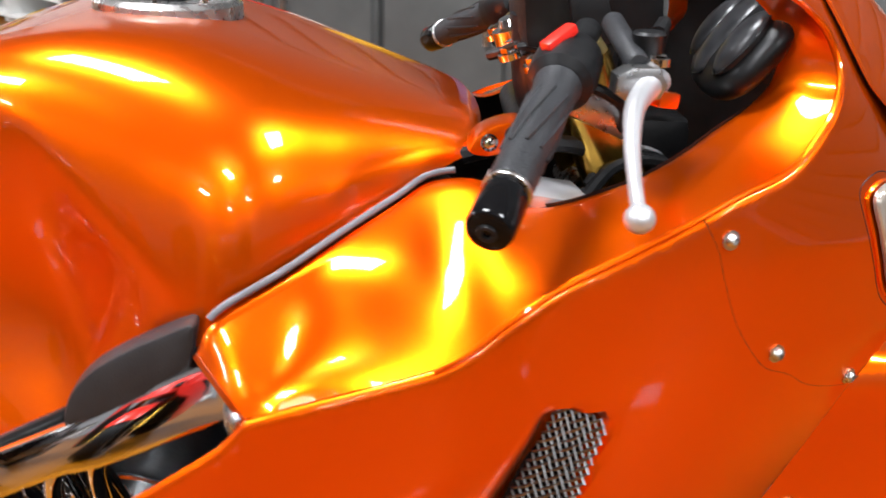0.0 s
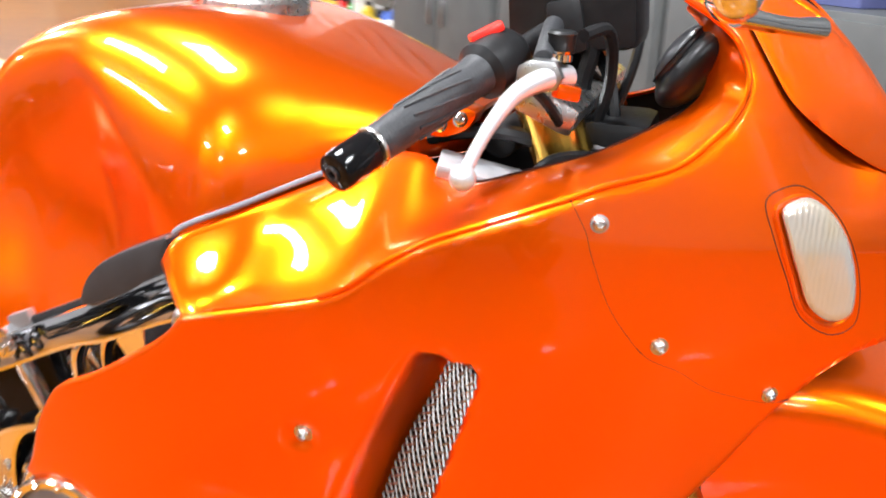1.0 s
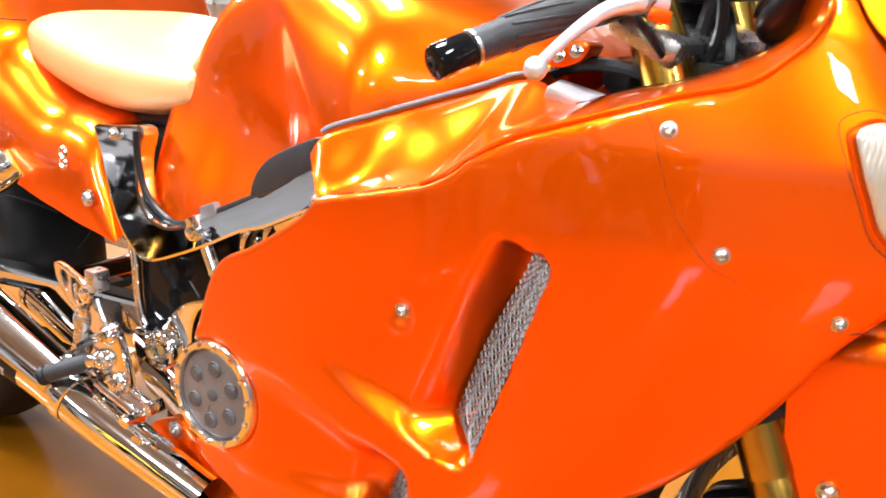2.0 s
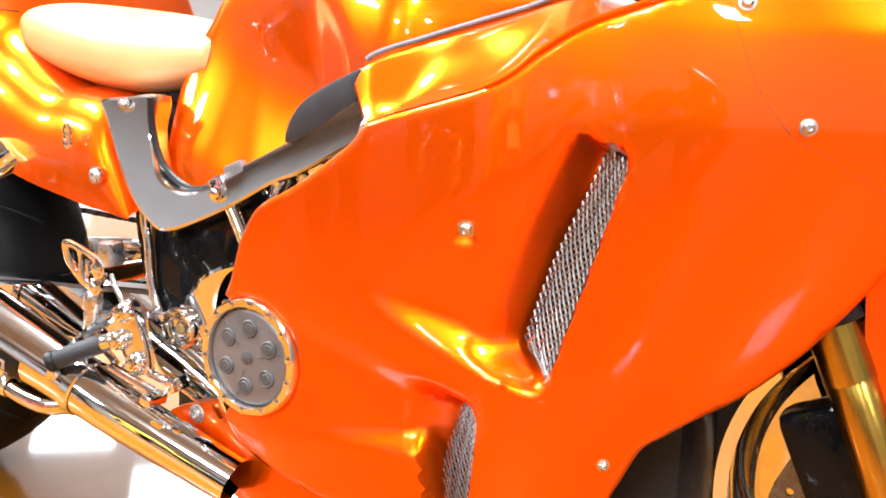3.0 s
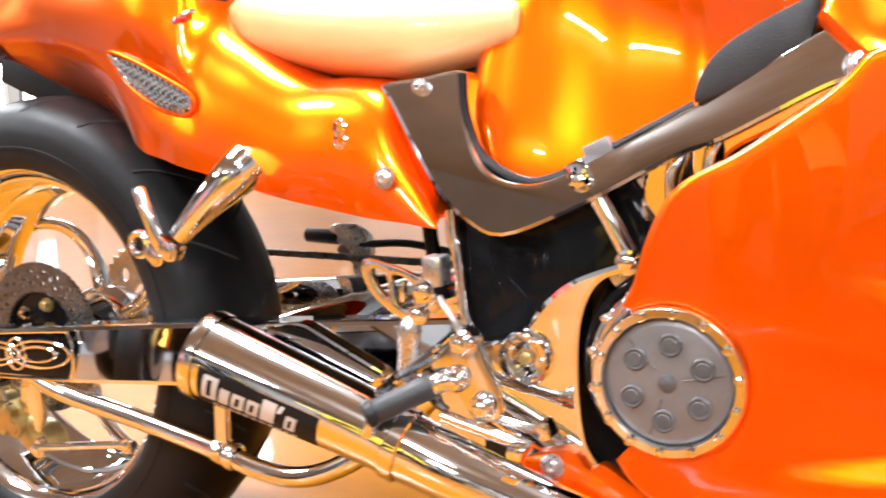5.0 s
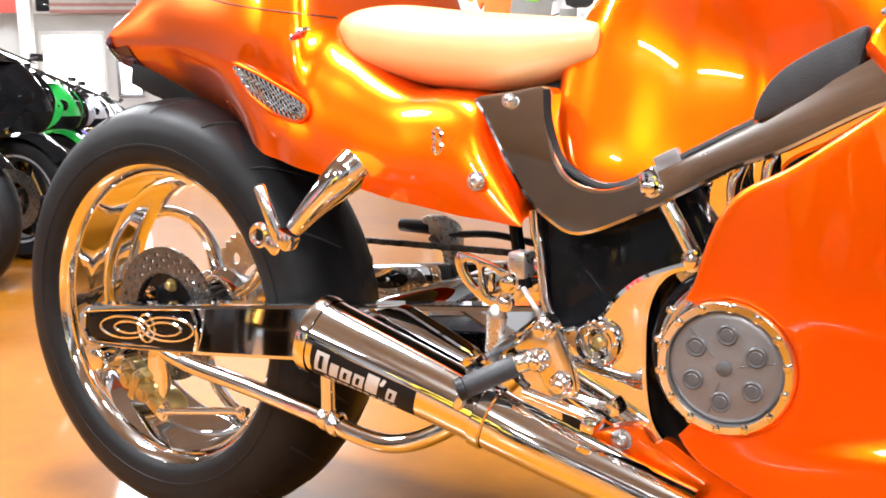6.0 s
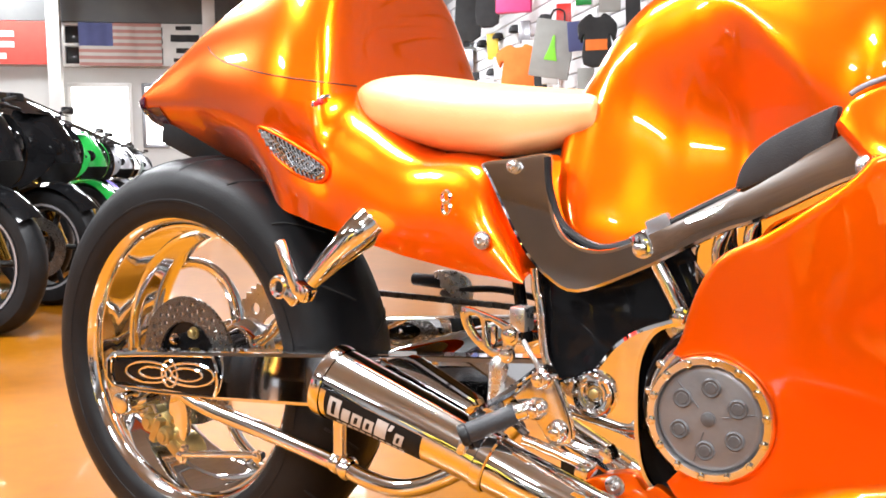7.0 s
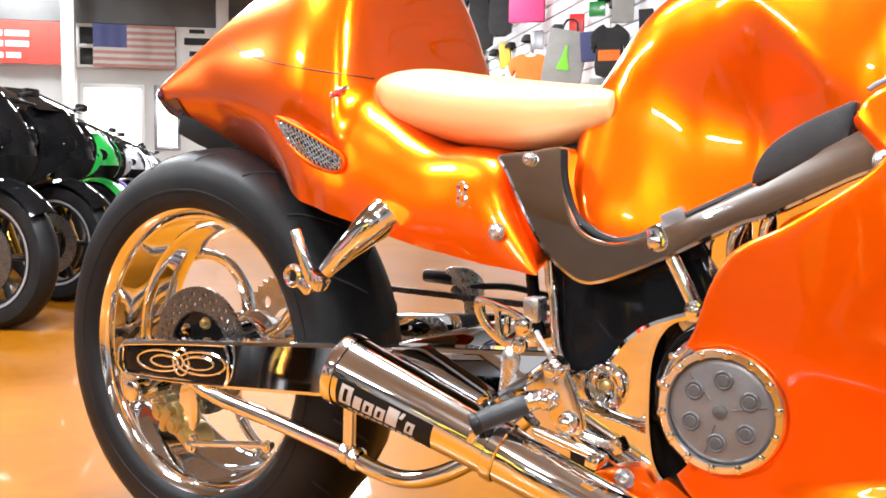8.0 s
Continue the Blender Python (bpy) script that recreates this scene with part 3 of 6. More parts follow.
# the closing piece behind the shoulder, down to the frame
b = bmesh.new()
rows = []
for v in range(9):
    p = Vector(inner[0]).lerp(Vector(outer[0]), v / 8)
    rows.append([p + Vector((0.001, 0, 0)), p + Vector((-0.003, 0.003, -0.006)), p + Vector((-0.001, 0.006, -0.013))])
grid_faces(b, rows)
bmesh.ops.solidify(b, geom=b.faces[:], thickness=0.003)
part("cockpit_panel", b, ORANGE, bike, "", 70)
# rim bead round the cockpit
for sd in (1, -1):
    bead = [Vector(fair_shape(run_of(x, z), z, False)) + Vector((0, 0.002, 0.001)) for x, z in spline([(0.21, 0.704), (0.235, 0.717), (0.258, 0.736), (0.293, 0.758), (0.333, 0.774), (0.391, 0.796), (0.417, 0.806), (0.462, 0.820), (0.485, 0.840), (0.499, 0.858), (0.504, 0.882), (0.492, 0.908), (0.472, 0.925), (0.452, 0.937)], 5)]
    part("rim_bead", tube([(p.x, p.y * sd, p.z) for p in bead], 0.0026, 8, None, 0), ORANGE, fairing)
# inner wall under the gauges
b = bmesh.new()
grid_faces(b, [[Vector(inner[i]) * 1.0, Vector((inner[i][0] + 0.02, inner[i][1] + 0.03, inner[i][2] - 0.10))] for i in range(40, len(inner) - 18)])
part("inner_cowl", b, BLACK, bike, "black inner cowl")

# rubber trim along the tank
part("tank_trim", tube([(p[0], p[1] + 0.001, p[2] + 0.003) for p in inner[5:34]], 0.0026, 8, None, 0), TRIM, bike, "grey rubber trim strip")

# ---- tank: lofted sections (x, bottom z, top z, half width, bottom half width) ----
TANK = [(-0.292, 0.60, 0.70, 0.11, 0.14), (-0.281, 0.585, 0.735, 0.165, 0.196), (-0.25, 0.572, 0.785, 0.185, 0.214), (-0.20, 0.566, 0.845, 0.19, 0.216), (-0.14, 0.585, 0.876, 0.195, 0.21), (-0.06, 0.622, 0.893, 0.212, 0.22),
        (0.02, 0.672, 0.892, 0.232, 0.236), (0.08, 0.716, 0.878, 0.234, 0.236), (0.14, 0.755, 0.859, 0.196, 0.200), (0.19, 0.780, 0.843, 0.158, 0.163), (0.23, 0.797, 0.829, 0.125, 0.136), (0.252, 0.805, 0.820, 0.10, 0.12), (0.262, 0.809, 0.814, 0.04, 0.05)]


def tank_mesh():
    b = bmesh.new()
    rows = []
    for x, zb, zt, w, wb in spline(TANK, 9):
        row = []
        for k in range(-52, 53):
            a = math.pi / 2 * (1 - abs(k) / 52)
            s = 1 if k > 0 else -1
            c, sn = max(0.0, math.cos(a)) ** (0.22 + 0.20 * smoothstep(-0.10, 0.08, x)), max(0.0, math.sin(a)) ** 0.88
            z = zb + (zt - zb) * sn
            y = c * (w + (wb - w) * (1 - sn))
            # knee facet: overhanging below a slanting edge, above the rear lobe
            crease = float(np.interp(x, [-0.28, -0.20, -0.11, -0.066, 0.014, 0.06], [0.80, 0.850, 0.862, 0.836, 0.745, 0.705]))
            lobe = float(np.interp(x, [-0.29, -0.2, -0.13, -0.05, 0.03], [0.70, 0.683, 0.660, 0.652, 0.70]))
            fall = crease - z
            y -= (0.20 + 0.14 * smoothstep(-0.13, -0.04, x)) * (math.sqrt(fall * fall + 0.00002) + fall) / 2 * smoothstep(lobe - 0.10, lobe + 0.09, z) * smoothstep(-0.285, -0.24, x) * (1 - smoothstep(0.0, 0.075, x))
            # scooped flank towards the fork
            z2 = z - 0.006 * math.exp(-((x - 0.17) / 0.06) ** 2) * (1 - abs(2 * sn - 1))
            row.append(Vector((x, max(y, 0.0) * s, z2)) if k else Vector((x, 0, z)))
        rows.append(row)
    vs = grid_faces(b, rows)
    b.faces.new(vs[0])
    b.faces.new(vs[-1])
    return b


tank = part("fuel_tank", tank_mesh(), ORANGE, bike, "candy-orange fuel tank", 50)
cap = part("filler_cap", lathe([(0.0, 0.004), (0.03, 0.005), (0.034, 0.001), (0.040, 0.001), (0.042, 0.007), (0.058, 0.008), (0.062, 0.004), (0.063, -0.012)], (-0.005, 0, 0.894), (0.03, 0, 1), 48), SATIN, tank, "round aluminium filler cap with bolted rim")
for i in range(8):
    a = 2 * math.pi * i / 8
    nut((-0.005 + 0.051 * math.cos(a), 0.051 * math.sin(a), 0.902), (0, 0, 1), 0.0032, 0.003, cap)
part("cap_latch", block((0.03, 0.016, 0.006), (-0.005, 0, 0.901), 0.002), BLACK, cap)

# knee pad
pad_line = spline([(-0.046, 0.638), (-0.044, 0.652), (-0.036, 0.668), (-0.020, 0.684), (0.006, 0.699), (0.040, 0.7145), (0.047, 0.7165), (0.0495, 0.713), (0.047, 0.698), (0.042, 0.678), (0.037, 0.670), (0.030, 0.666), (0.0, 0.655), (-0.034, 0.6405)], 3, closed=True)
knee_pad = part("knee_pad", plate(pad_line, -0.256, -0.232, 0.004), PAD, bike, "textured dark grey rubber pad below the tank", 30)

# ---- seat ----
SEAT = [(-0.624, 0.745, 0.757, 0.08), (-0.618, 0.728, 0.777, 0.125), (-0.595, 0.714, 0.793, 0.162), (-0.54, 0.698, 0.796, 0.182), (-0.47, 0.682, 0.785, 0.192), (-0.40, 0.672, 0.775, 0.197), (-0.33, 0.674, 0.766, 0.192), (-0.275, 0.684, 0.760, 0.184), (-0.243, 0.692, 0.757, 0.180), (-0.234, 0.700, 0.752, 0.174), (-0.230, 0.71, 0.738, 0.15)]


def seat_mesh():
    b = bmesh.new()
    rows = []
    for x, zb, zt, w in spline(SEAT, 6):
        n = 48
        row = []
        for k in range(n):
            a = 2 * math.pi * k / n
            c, s = math.cos(a), math.sin(a)
            e = 0.55 if s > 0 else 0.42
            row.append(Vector((x, w * math.copysign(abs(c) ** e, c), (zb + zt) / 2 + (zt - zb) / 2 * math.copysign(abs(s) ** 0.65, s))))
        rows.append(row)
    vs = grid_faces(b, rows, close_v=True)
    b.faces.new(vs[0]), b.faces.new(vs[-1])
    return b


seat = part("seat", seat_mesh(), LEATHER, bike, "smooth tan leather rider seat", 60)
part("seat_base", block((0.36, 0.30, 0.02), (-0.42, 0, 0.672), 0.006, (0, -2, 0)), BLACK, seat)

# ---- tail: (x, lower edge, top, half width, squareness) ----
TAIL = [(-1.222, 0.772, 0.805, 0.02, 0.75), (-1.198, 0.755, 0.820, 0.045, 0.75), (-1.10, 0.728, 0.866, 0.082, 0.75), (-1.0, 0.695, 0.912, 0.122, 0.72), (-0.88, 0.660, 0.955, 0.176, 0.70), (-0.76, 0.630, 0.985, 0.219, 0.64), (-0.69, 0.609, 0.99, 0.234, 0.60), (-0.645, 0.599, 0.975, 0.233, 0.62), (-0.622, 0.593, 0.90, 0.237, 0.55),
        (-0.602, 0.588, 0.80, 0.239, 0.45), (-0.575, 0.582, 0.750, 0.240, 0.32), (-0.53, 0.570, 0.718, 0.241, 0.26), (-0.47, 0.555, 0.688, 0.241, 0.24), (-0.42, 0.546, 0.684, 0.242, 0.22), (-0.368, 0.537, 0.672, 0.243, 0.22), (-0.337, 0.534, 0.622, 0.244, 0.2), (-0.308, 0.530, 0.575, 0.245, 0.2), (-0.292, 0.528, 0.542, 0.245, 0.2)]


def tail_point(x, zb, zt, w, e, k, n=26):
    a = math.pi / 2 * (1 - abs(k) / n)
    c, sn = max(0.0, math.cos(a)) ** e, max(0.0, math.sin(a))
    z = zb + (zt - zb) * sn
    # a waist under the hump and a soft edge along the flank
    y = w * c - 0.004 * math.exp(-((z - zb - 0.10) / 0.03) ** 2) * smoothstep(-1.1, -0.9, x) * (1 - smoothstep(-0.66, -0.58, x))
    edge = float(np.interp(x, [-1.2, -1.1, -0.95, -0.83, -0.74, -0.62], [0.79, 0.775, 0.765, 0.745, 0.728, 0.69]))
    fall = edge - z
    y -= 1.1 * (math.sqrt(fall * fall + 0.00003) + fall) / 2 * smoothstep(-0.62, -0.90, x)
    y -= 0.008 * math.exp(-((x + 0.655) / 0.06) ** 4 - ((z - 0.683 + 0.55 * (x + 0.65)) / 0.026) ** 4)
    return Vector((x, math.copysign(max(y, 0.0), k) if k else 0.0, z))


def tail_mesh():
    b = bmesh.new()
    grid_faces(b, [[tail_point(*st, k) for k in range(-26, 27)] for st in spline(TAIL, 6)])
    bmesh.ops.solidify(b, geom=b.faces[:], thickness=0.003)
    return b


tail = part("tail_cowl", tail_mesh(), ORANGE, bike, "candy-orange tail cowl with seat hump", 60)
TSTAT = spline(TAIL, 6)


def tail_y(x, z):
    """The right flank's place at x, z."""
    st = [float(np.interp(x, TSTAT[:, 0], TSTAT[:, k])) for k in range(5)]
    pts = [tail_point(*st, k * 0.5) for k in range(-52, 0)]
    return float(np.interp(z, [p.z for p in pts], [p.y for p in pts]))


# tail vent
tv = spline([(-0.731, 0.723), (-0.69, 0.712), (-0.628, 0.685), (-0.597, 0.669), (-0.594, 0.654), (-0.612, 0.647), (-0.655, 0.658), (-0.702, 0.686)], 4, closed=True)


def tail_grille(u, v):
    x = -0.729 + 0.134 * u
    top = float(np.interp(x, [-0.731, -0.69, -0.628, -0.594], [0.722, 0.711, 0.685, 0.666]))
    low = float(np.interp(x, [-0.731, -0.702, -0.655, -0.612, -0.594], [0.721, 0.686, 0.659, 0.648, 0.655]))
    z = top + (low - top) * v
    flat = tail_y(-0.70, 0.70) + (tail_y(-0.60, 0.66) - tail_y(-0.70, 0.70)) * (x + 0.70) / 0.10
    return Vector((x, flat - 0.0045, z)), Vector((0, -1, 0))


part("vent_mesh", wire_lattice(tail_grille, None, None, 15, 5, 0.0015), POLISHED, tail, "expanded steel mesh in the tail vent", 80)
# black sheet in place of the dark depth behind the tail mesh
b = bmesh.new()
grid_faces(b, [[tail_grille(i / 14, j / 4)[0] + Vector((0, 0.003, 0)) for j in range(5)] for i in range(15)])
part("vent_backing", b, BLACK, tail)
edge = [Vector((x, min(tail_y(x, z), tail_grille((x + 0.729) / 0.134, 0.5)[0].y + 0.001) - 0.0005, z)) for x, z in tv]
part("vent_lip", tube(edge + edge[:1], 0.0028, 6, None, 0), ORANGE, tail)
screw((-0.346, -0.247, 0.577), (0, -1, 0.05), 0.008, tail)
# looped chrome emblem
b = bmesh.new()
for k in (-1, 1):
    ringp = [(-0.396 + 0.0055 * math.cos(a), -0.2455, 0.621 + k * 0.0066 + 0.007 * math.sin(a)) for a in np.linspace(0, 2 * math.pi, 17)]
    tube(ringp, 0.0028, 6, b, 0)
part("emblem", b, CHROME, tail, "small chrome looped emblem")
b = block((0.026, 0.008, 0.006), (-0.616, tail_y(-0.616, 0.757), 0.758), 0.0025, (0, -18, 0))
block((0.007, 0.008, 0.010), (-0.626, tail_y(-0.62, 0.752), 0.751), 0.003, (0, 20, 0), b)
lock = part("seat_lock", b, CHROME, tail, "small chrome seat lock with red tab")
part("lock_tab", block((0.012, 0.008, 0.006), (-0.619, tail_y(-0.619, 0.753) - 0.001, 0.753), 0.002, (0, -18, 0)), RED, lock)
# seams of the hump cover
part("panel_gap", tube([Vector((x, tail_y(x, z) - 0.0003, z)) for x, z in spline([(-0.930, 0.862), (-0.905, 0.849), (-0.857, 0.831), (-0.797, 0.816), (-0.75, 0.805), (-0.696, 0.794), (-0.65, 0.786), (-0.600, 0.778)], 6)], 0.0010, 6, None, 0), BLACK, tail)
# under tail
part("undertail", plate([(-1.128, 0.752), (-1.135, 0.716), (-1.08, 0.694), (-0.99, 0.664), (-0.86, 0.628), (-0.70, 0.596), (-0.55, 0.572), (-0.50, 0.60), (-0.6, 0.65), (-0.8, 0.69), (-1.0, 0.73)], -0.05, 0.05, 0.008), BLACK, bike, "black plastic undertail")
b = bmesh.new()
# the violet tone puts purple reflections into the red lens's colour
LENS = surface("red_lens_painted_sheen", (0.10, 0.004, 0.012), (0.04, 0.005, 0.05), 0.05, 0.0, 60.0, coat=1.0)
for k0, k1, xe in ((-26, -15, -1.165), (15, 26, -1.165), (-26, -20, -1.09), (20, 26, -1.09)):
    grid_faces(b, [[tail_point(*st, k) + Vector((-0.001, math.copysign(0.0022, k), 0)) for k in range(k0, k1 + 1)] for st in TSTAT if st[0] < xe])
part("tail_light", b, LENS, tail, "smoked red tail light")
part("sub_frame", block((0.36, 0.36, 0.09), (-0.44, 0, 0.62), 0.02), BLACK, bike, "black subframe under the seat")

# ---- chrome frame ----
rail_outline = spline([(-0.358, 0.668), (-0.318, 0.673), (-0.267, 0.676), (-0.264, 0.636), (-0.248, 0.595), (-0.229, 0.578), (-0.204, 0.571), (-0.178, 0.574), (-0.143, 0.589), (-0.046, 0.636), (0.040, 0.682), (0.056, 0.690), (0.064, 0.692), (0.070, 0.690), (0.098, 0.664), (0.101, 0.660), (0.099, 0.657), (0.075, 0.650), (0.048, 0.640), (-0.022, 0.606), (-0.062, 0.592), (-0.155, 0.546), (-0.219, 0.523), (-0.257, 0.537), (-0.287, 0.563), (-0.312, 0.597), (-0.346, 0.649)], 4, closed=True)
rail_b = plate(rail_outline, -0.241, -0.214, 0.004)
for w in rail_b.verts:
    # the rail's face leans back and splays out towards the front
    w.co.y += 0.215 * (w.co.z - 0.60 - 0.42 * max(0.0, w.co.x + 0.12)) - 0.13 * max(0.0, w.co.x + 0.12)
frame_rail = part("frame_rail", rail_b, CHROME, bike, "polished chrome frame rail", 14)
part("frame_rail", plate(rail_outline, 0.17, 0.233, 0.007), CHROME, bike, "", 14)
part("rail_pin", lathe([(0, -0.010), (0.011, -0.010), (0.0145, -0.007), (0.0158, -0.002), (0.016, 0.03)], (0.086, -0.282, 0.6575), (-0.2, 1, 0.1), 32), SATIN, frame_rail, "round satin pin at the rail's front end")
screw((-0.312, -0.232, 0.664), (0, -1, 0), 0.006, frame_rail)
# black strip stands for the dark gap inside the rail's bend
part("bend_gap_strip", tube([(x, -0.232, z) for x, z in ((-0.266, 0.674), (-0.263, 0.636), (-0.246, 0.596), (-0.204, 0.573), (-0.165, 0.580), (-0.11, 0.607), (-0.05, 0.636))], 0.0045, 8), BLACK, bike)
part("tank_bracket", block((0.027, 0.012, 0.017), (-0.133, -0.232, 0.600), 0.003, (0, -24, 0)), GREY_CAST, bike, "grey steel tank bracket")
# strut down to the engine
strut = part("engine_strut", tube([(-0.148, -0.238, 0.585), (-0.138, -0.238, 0.567), (-0.12, -0.238, 0.535), (-0.10, -0.238, 0.497)], 0.0088, 14), CHROME, bike, "chrome strut from rail to engine")
nut((-0.146, -0.25, 0.574), (0, -1, 0), 0.007, 0.006, strut)
nut((-0.103, -0.25, 0.503), (0, -1, 0), 0.008, 0.006, strut)
part("strut_clamp", block((0.022, 0.018, 0.03), (-0.147, -0.238, 0.578), 0.004, (0, -28, 0)), CHROME, strut)

# gloss black centre panel and chromed lower frame
black_line = spline([(-0.300, 0.575), (-0.285, 0.50), (-0.276, 0.43), (-0.272, 0.36), (-0.20, 0.35), (-0.12, 0.38), (-0.095, 0.46), (-0.09, 0.53), (-0.12, 0.58), (-0.2, 0.57), (-0.25, 0.55)], 4, closed=True)


def black_shape(x, z):
    return x, -0.212 - 0.010 * math.sin((z - 0.35) * 14) + 0.25 * (x + 0.19) ** 2, z


part("centre_panel", panel(black_line, black_shape, 0.014, 0.006, roll=0.01), GLOSS_BLACK, bike, "gloss black centre frame panel")
part("frame_edge", tube([(x, -0.226, z) for x, z in ((-0.286, 0.545), (-0.284, 0.52), (-0.279, 0.50), (-0.274, 0.45), (-0.262, 0.42), (-0.245, 0.395))], 0.006, 10), CHROME, bike, "chrome edge of the frame")
low_line = spline([(-0.262, 0.418), (-0.238, 0.424), (-0.214, 0.430), (-0.196, 0.446), (-0.180, 0.466), (-0.152, 0.487), (-0.110, 0.503), (-0.096, 0.505), (-0.094, 0.497), (-0.122, 0.488), (-0.138, 0.470), (-0.147, 0.442), (-0.150, 0.405), (-0.150, 0.368), (-0.145, 0.332), (-0.132, 0.312), (-0.112, 0.302), (-0.118, 0.294), (-0.15, 0.297), (-0.200, 0.322), (-0.240, 0.340), (-0.258, 0.372)], 4, closed=True)
low_b = plate(low_line, -0.247, -0.215, 0.005)
for w in low_b.verts:
    w.co.y -= 0.08 * (w.co.z - 0.41)
lower = part("lower_frame", low_b, CHROME, bike, "chromed lower frame plate", 14)
pivot = part("pivot_cap", lathe([(0, 0.004), (0.007, 0.004), (0.009, 0.0), (0.014, 0.0), (0.016, 0.009), (0.023, 0.010), (0.026, 0.006), (0.027, -0.01)], (-0.2, -0.248, 0.411), (0, -1, 0), 40), CHROME, lower, "round chrome swingarm pivot cap")
for i in range(6):
    a = math.pi / 3 * i
    nut((-0.2 + 0.0195 * math.cos(a), -0.258, 0.411 + 0.0195 * math.sin(a)), (0, -1, 0), 0.0026, 0.002, pivot)
nut((-0.2, -0.249, 0.411), (0, -1, 0), 0.006, 0.005, pivot, BRASS)

# orange bracket under the frame
br_line = spline([(-0.222, 0.300), (-0.20, 0.316), (-0.158, 0.327), (-0.140, 0.312), (-0.126, 0.318), (-0.095, 0.300), (-0.04, 0.278), (0.03, 0.265), (0.12, 0.245), (0.22, 0.235), (0.28, 0.24), (0.28, 0.16), (0.16, 0.13), (0.02, 0.15), (-0.07, 0.195), (-0.14, 0.240), (-0.19, 0.275)], 4, closed=True)
bracket = part("belly_bracket", plate(br_line, -0.25, -0.235, 0.004), ORANGE, bike, "candy-orange belly bracket")
screw((-0.175, -0.251, 0.311), (0, -1, 0), 0.0085, bracket)

# ---- engine ----
engine = part("engine", block((0.52, 0.36, 0.34), (0.12, 0.0, 0.38), 0.03), BLACK, bike, "dark engine block behind the fairing")
part("cylinder_head", block((0.30, 0.34, 0.13), (0.14, 0.0, 0.585), 0.02, (0, -22, 0)), BLACK, engine)
# clutch cover with bolted rim
CY = -0.290
clutch = part("clutch_cover", lathe([(0.0545, 0.004), (0.0525, -0.002), (0.0505, -0.0045), (0.047, -0.0055), (0.02, -0.0065), (0.0, -0.007)], (CLX, CY, CLZ), (0, 1, 0), 64), GREY_CAST, engine, "grey cast clutch cover with round pads")
part("clutch_rim", lathe([(CLR - 0.0085, 0.004), (CLR - 0.0080, -0.008), (CLR - 0.0070, -0.0095), (CLR - 0.0005, -0.0095), (CLR + 0.0015, -0.007), (CLR + 0.002, 0.0), (CLR + 0.002, 0.07), (CLR - 0.01, 0.07)], (CLX, CY, CLZ), (0, 1, 0), 72), POLISHED, clutch, "chrome ring with small bolts")
for i in range(14):
    a = 2 * math.pi * (i + 0.3) / 14
    nut((CLX + (CLR - 0.0040) * math.cos(a), CY - 0.009, CLZ + (CLR - 0.0040) * math.sin(a)), (0, -1, 0), 0.0032, 0.004, clutch)
DARK_PAD = surface("dark_grey_pads", (0.075, 0.073, 0.075), (0.05, 0.05, 0.052), 0.5, 0.3, 90.0, bump=0.2)
for i in range(6):
    a = radians(85 + 60 * i)
    c = (CLX + 0.032 * math.cos(a), CY - 0.0060, CLZ + 0.032 * math.sin(a))
    part("cover_pad", lathe([(0.0098, 0.003), (0.0098, -0.0016), (0.0085, -0.0028), (0.0062, -0.0022), (0.0055, -0.003), (0.0, -0.0032)], c, (0, 1, 0), 24), DARK_PAD, clutch)
part("cover_boss", lathe([(0.0075, 0.003), (0.0072, -0.002), (0.004, -0.003), (0.0, -0.003)], (CLX, CY - 0.0065, CLZ), (0, 1, 0), 20), DARK_PAD, clutch)
for a in (12, 132, 252):
    c, s = math.cos(radians(a)), math.sin(radians(a))
    part("cover_rib", bar((CLX + c * 0.014, CY - 0.0068, CLZ + s * 0.014), (CLX + c * 0.047, CY - 0.0056, CLZ + s * 0.047), 0.0007, 6), DARK_PAD, clutch)
# outer case of the clutch: curved chrome and black bands with bolts behind the cover
for rr, mt, yy, th in ((CLR + 0.010, CHROME, -0.256, 0.0080), (CLR + 0.022, GLOSS_BLACK, -0.246, 0.0055)):
    pts = [(CLX + 0.002 + rr * math.cos(radians(a)), yy, CLZ + rr * math.sin(radians(a)) * 1.02) for a in range(80, 246, 8)]
    part("case_band", tube(pts, th, 10, None, 0), mt, engine, "curved engine case band")
for a in (100, 122, 146, 170, 194, 218, 236):
    nut((CLX + 0.002 + (CLR + 0.015) * math.cos(radians(a)), -0.262, CLZ + (CLR + 0.015) * math.sin(radians(a))), (0, -1, 0), 0.0034, 0.005, engine)
for x, z in ((-0.112, 0.489), (-0.098, 0.478), (-0.105, 0.462)):
    part("case_lug", block((0.02, 0.02, 0.014), (x, -0.232, z), 0.004, (0, -35, 0)), SATIN, engine)
part("gearbox", block((0.24, 0.36, 0.30), (-0.16, -0.005, 0.37), 0.02), BLACK, engine)
part("case_cover", lathe([(0.0, 0.0), (CLR + 0.030, 0.0), (CLR + 0.034, 0.004), (CLR + 0.034, 0.03)], (CLX + 0.006, -0.228, CLZ), (0, 1, 0), 48), GLOSS_BLACK, engine, "gloss black inner engine case")
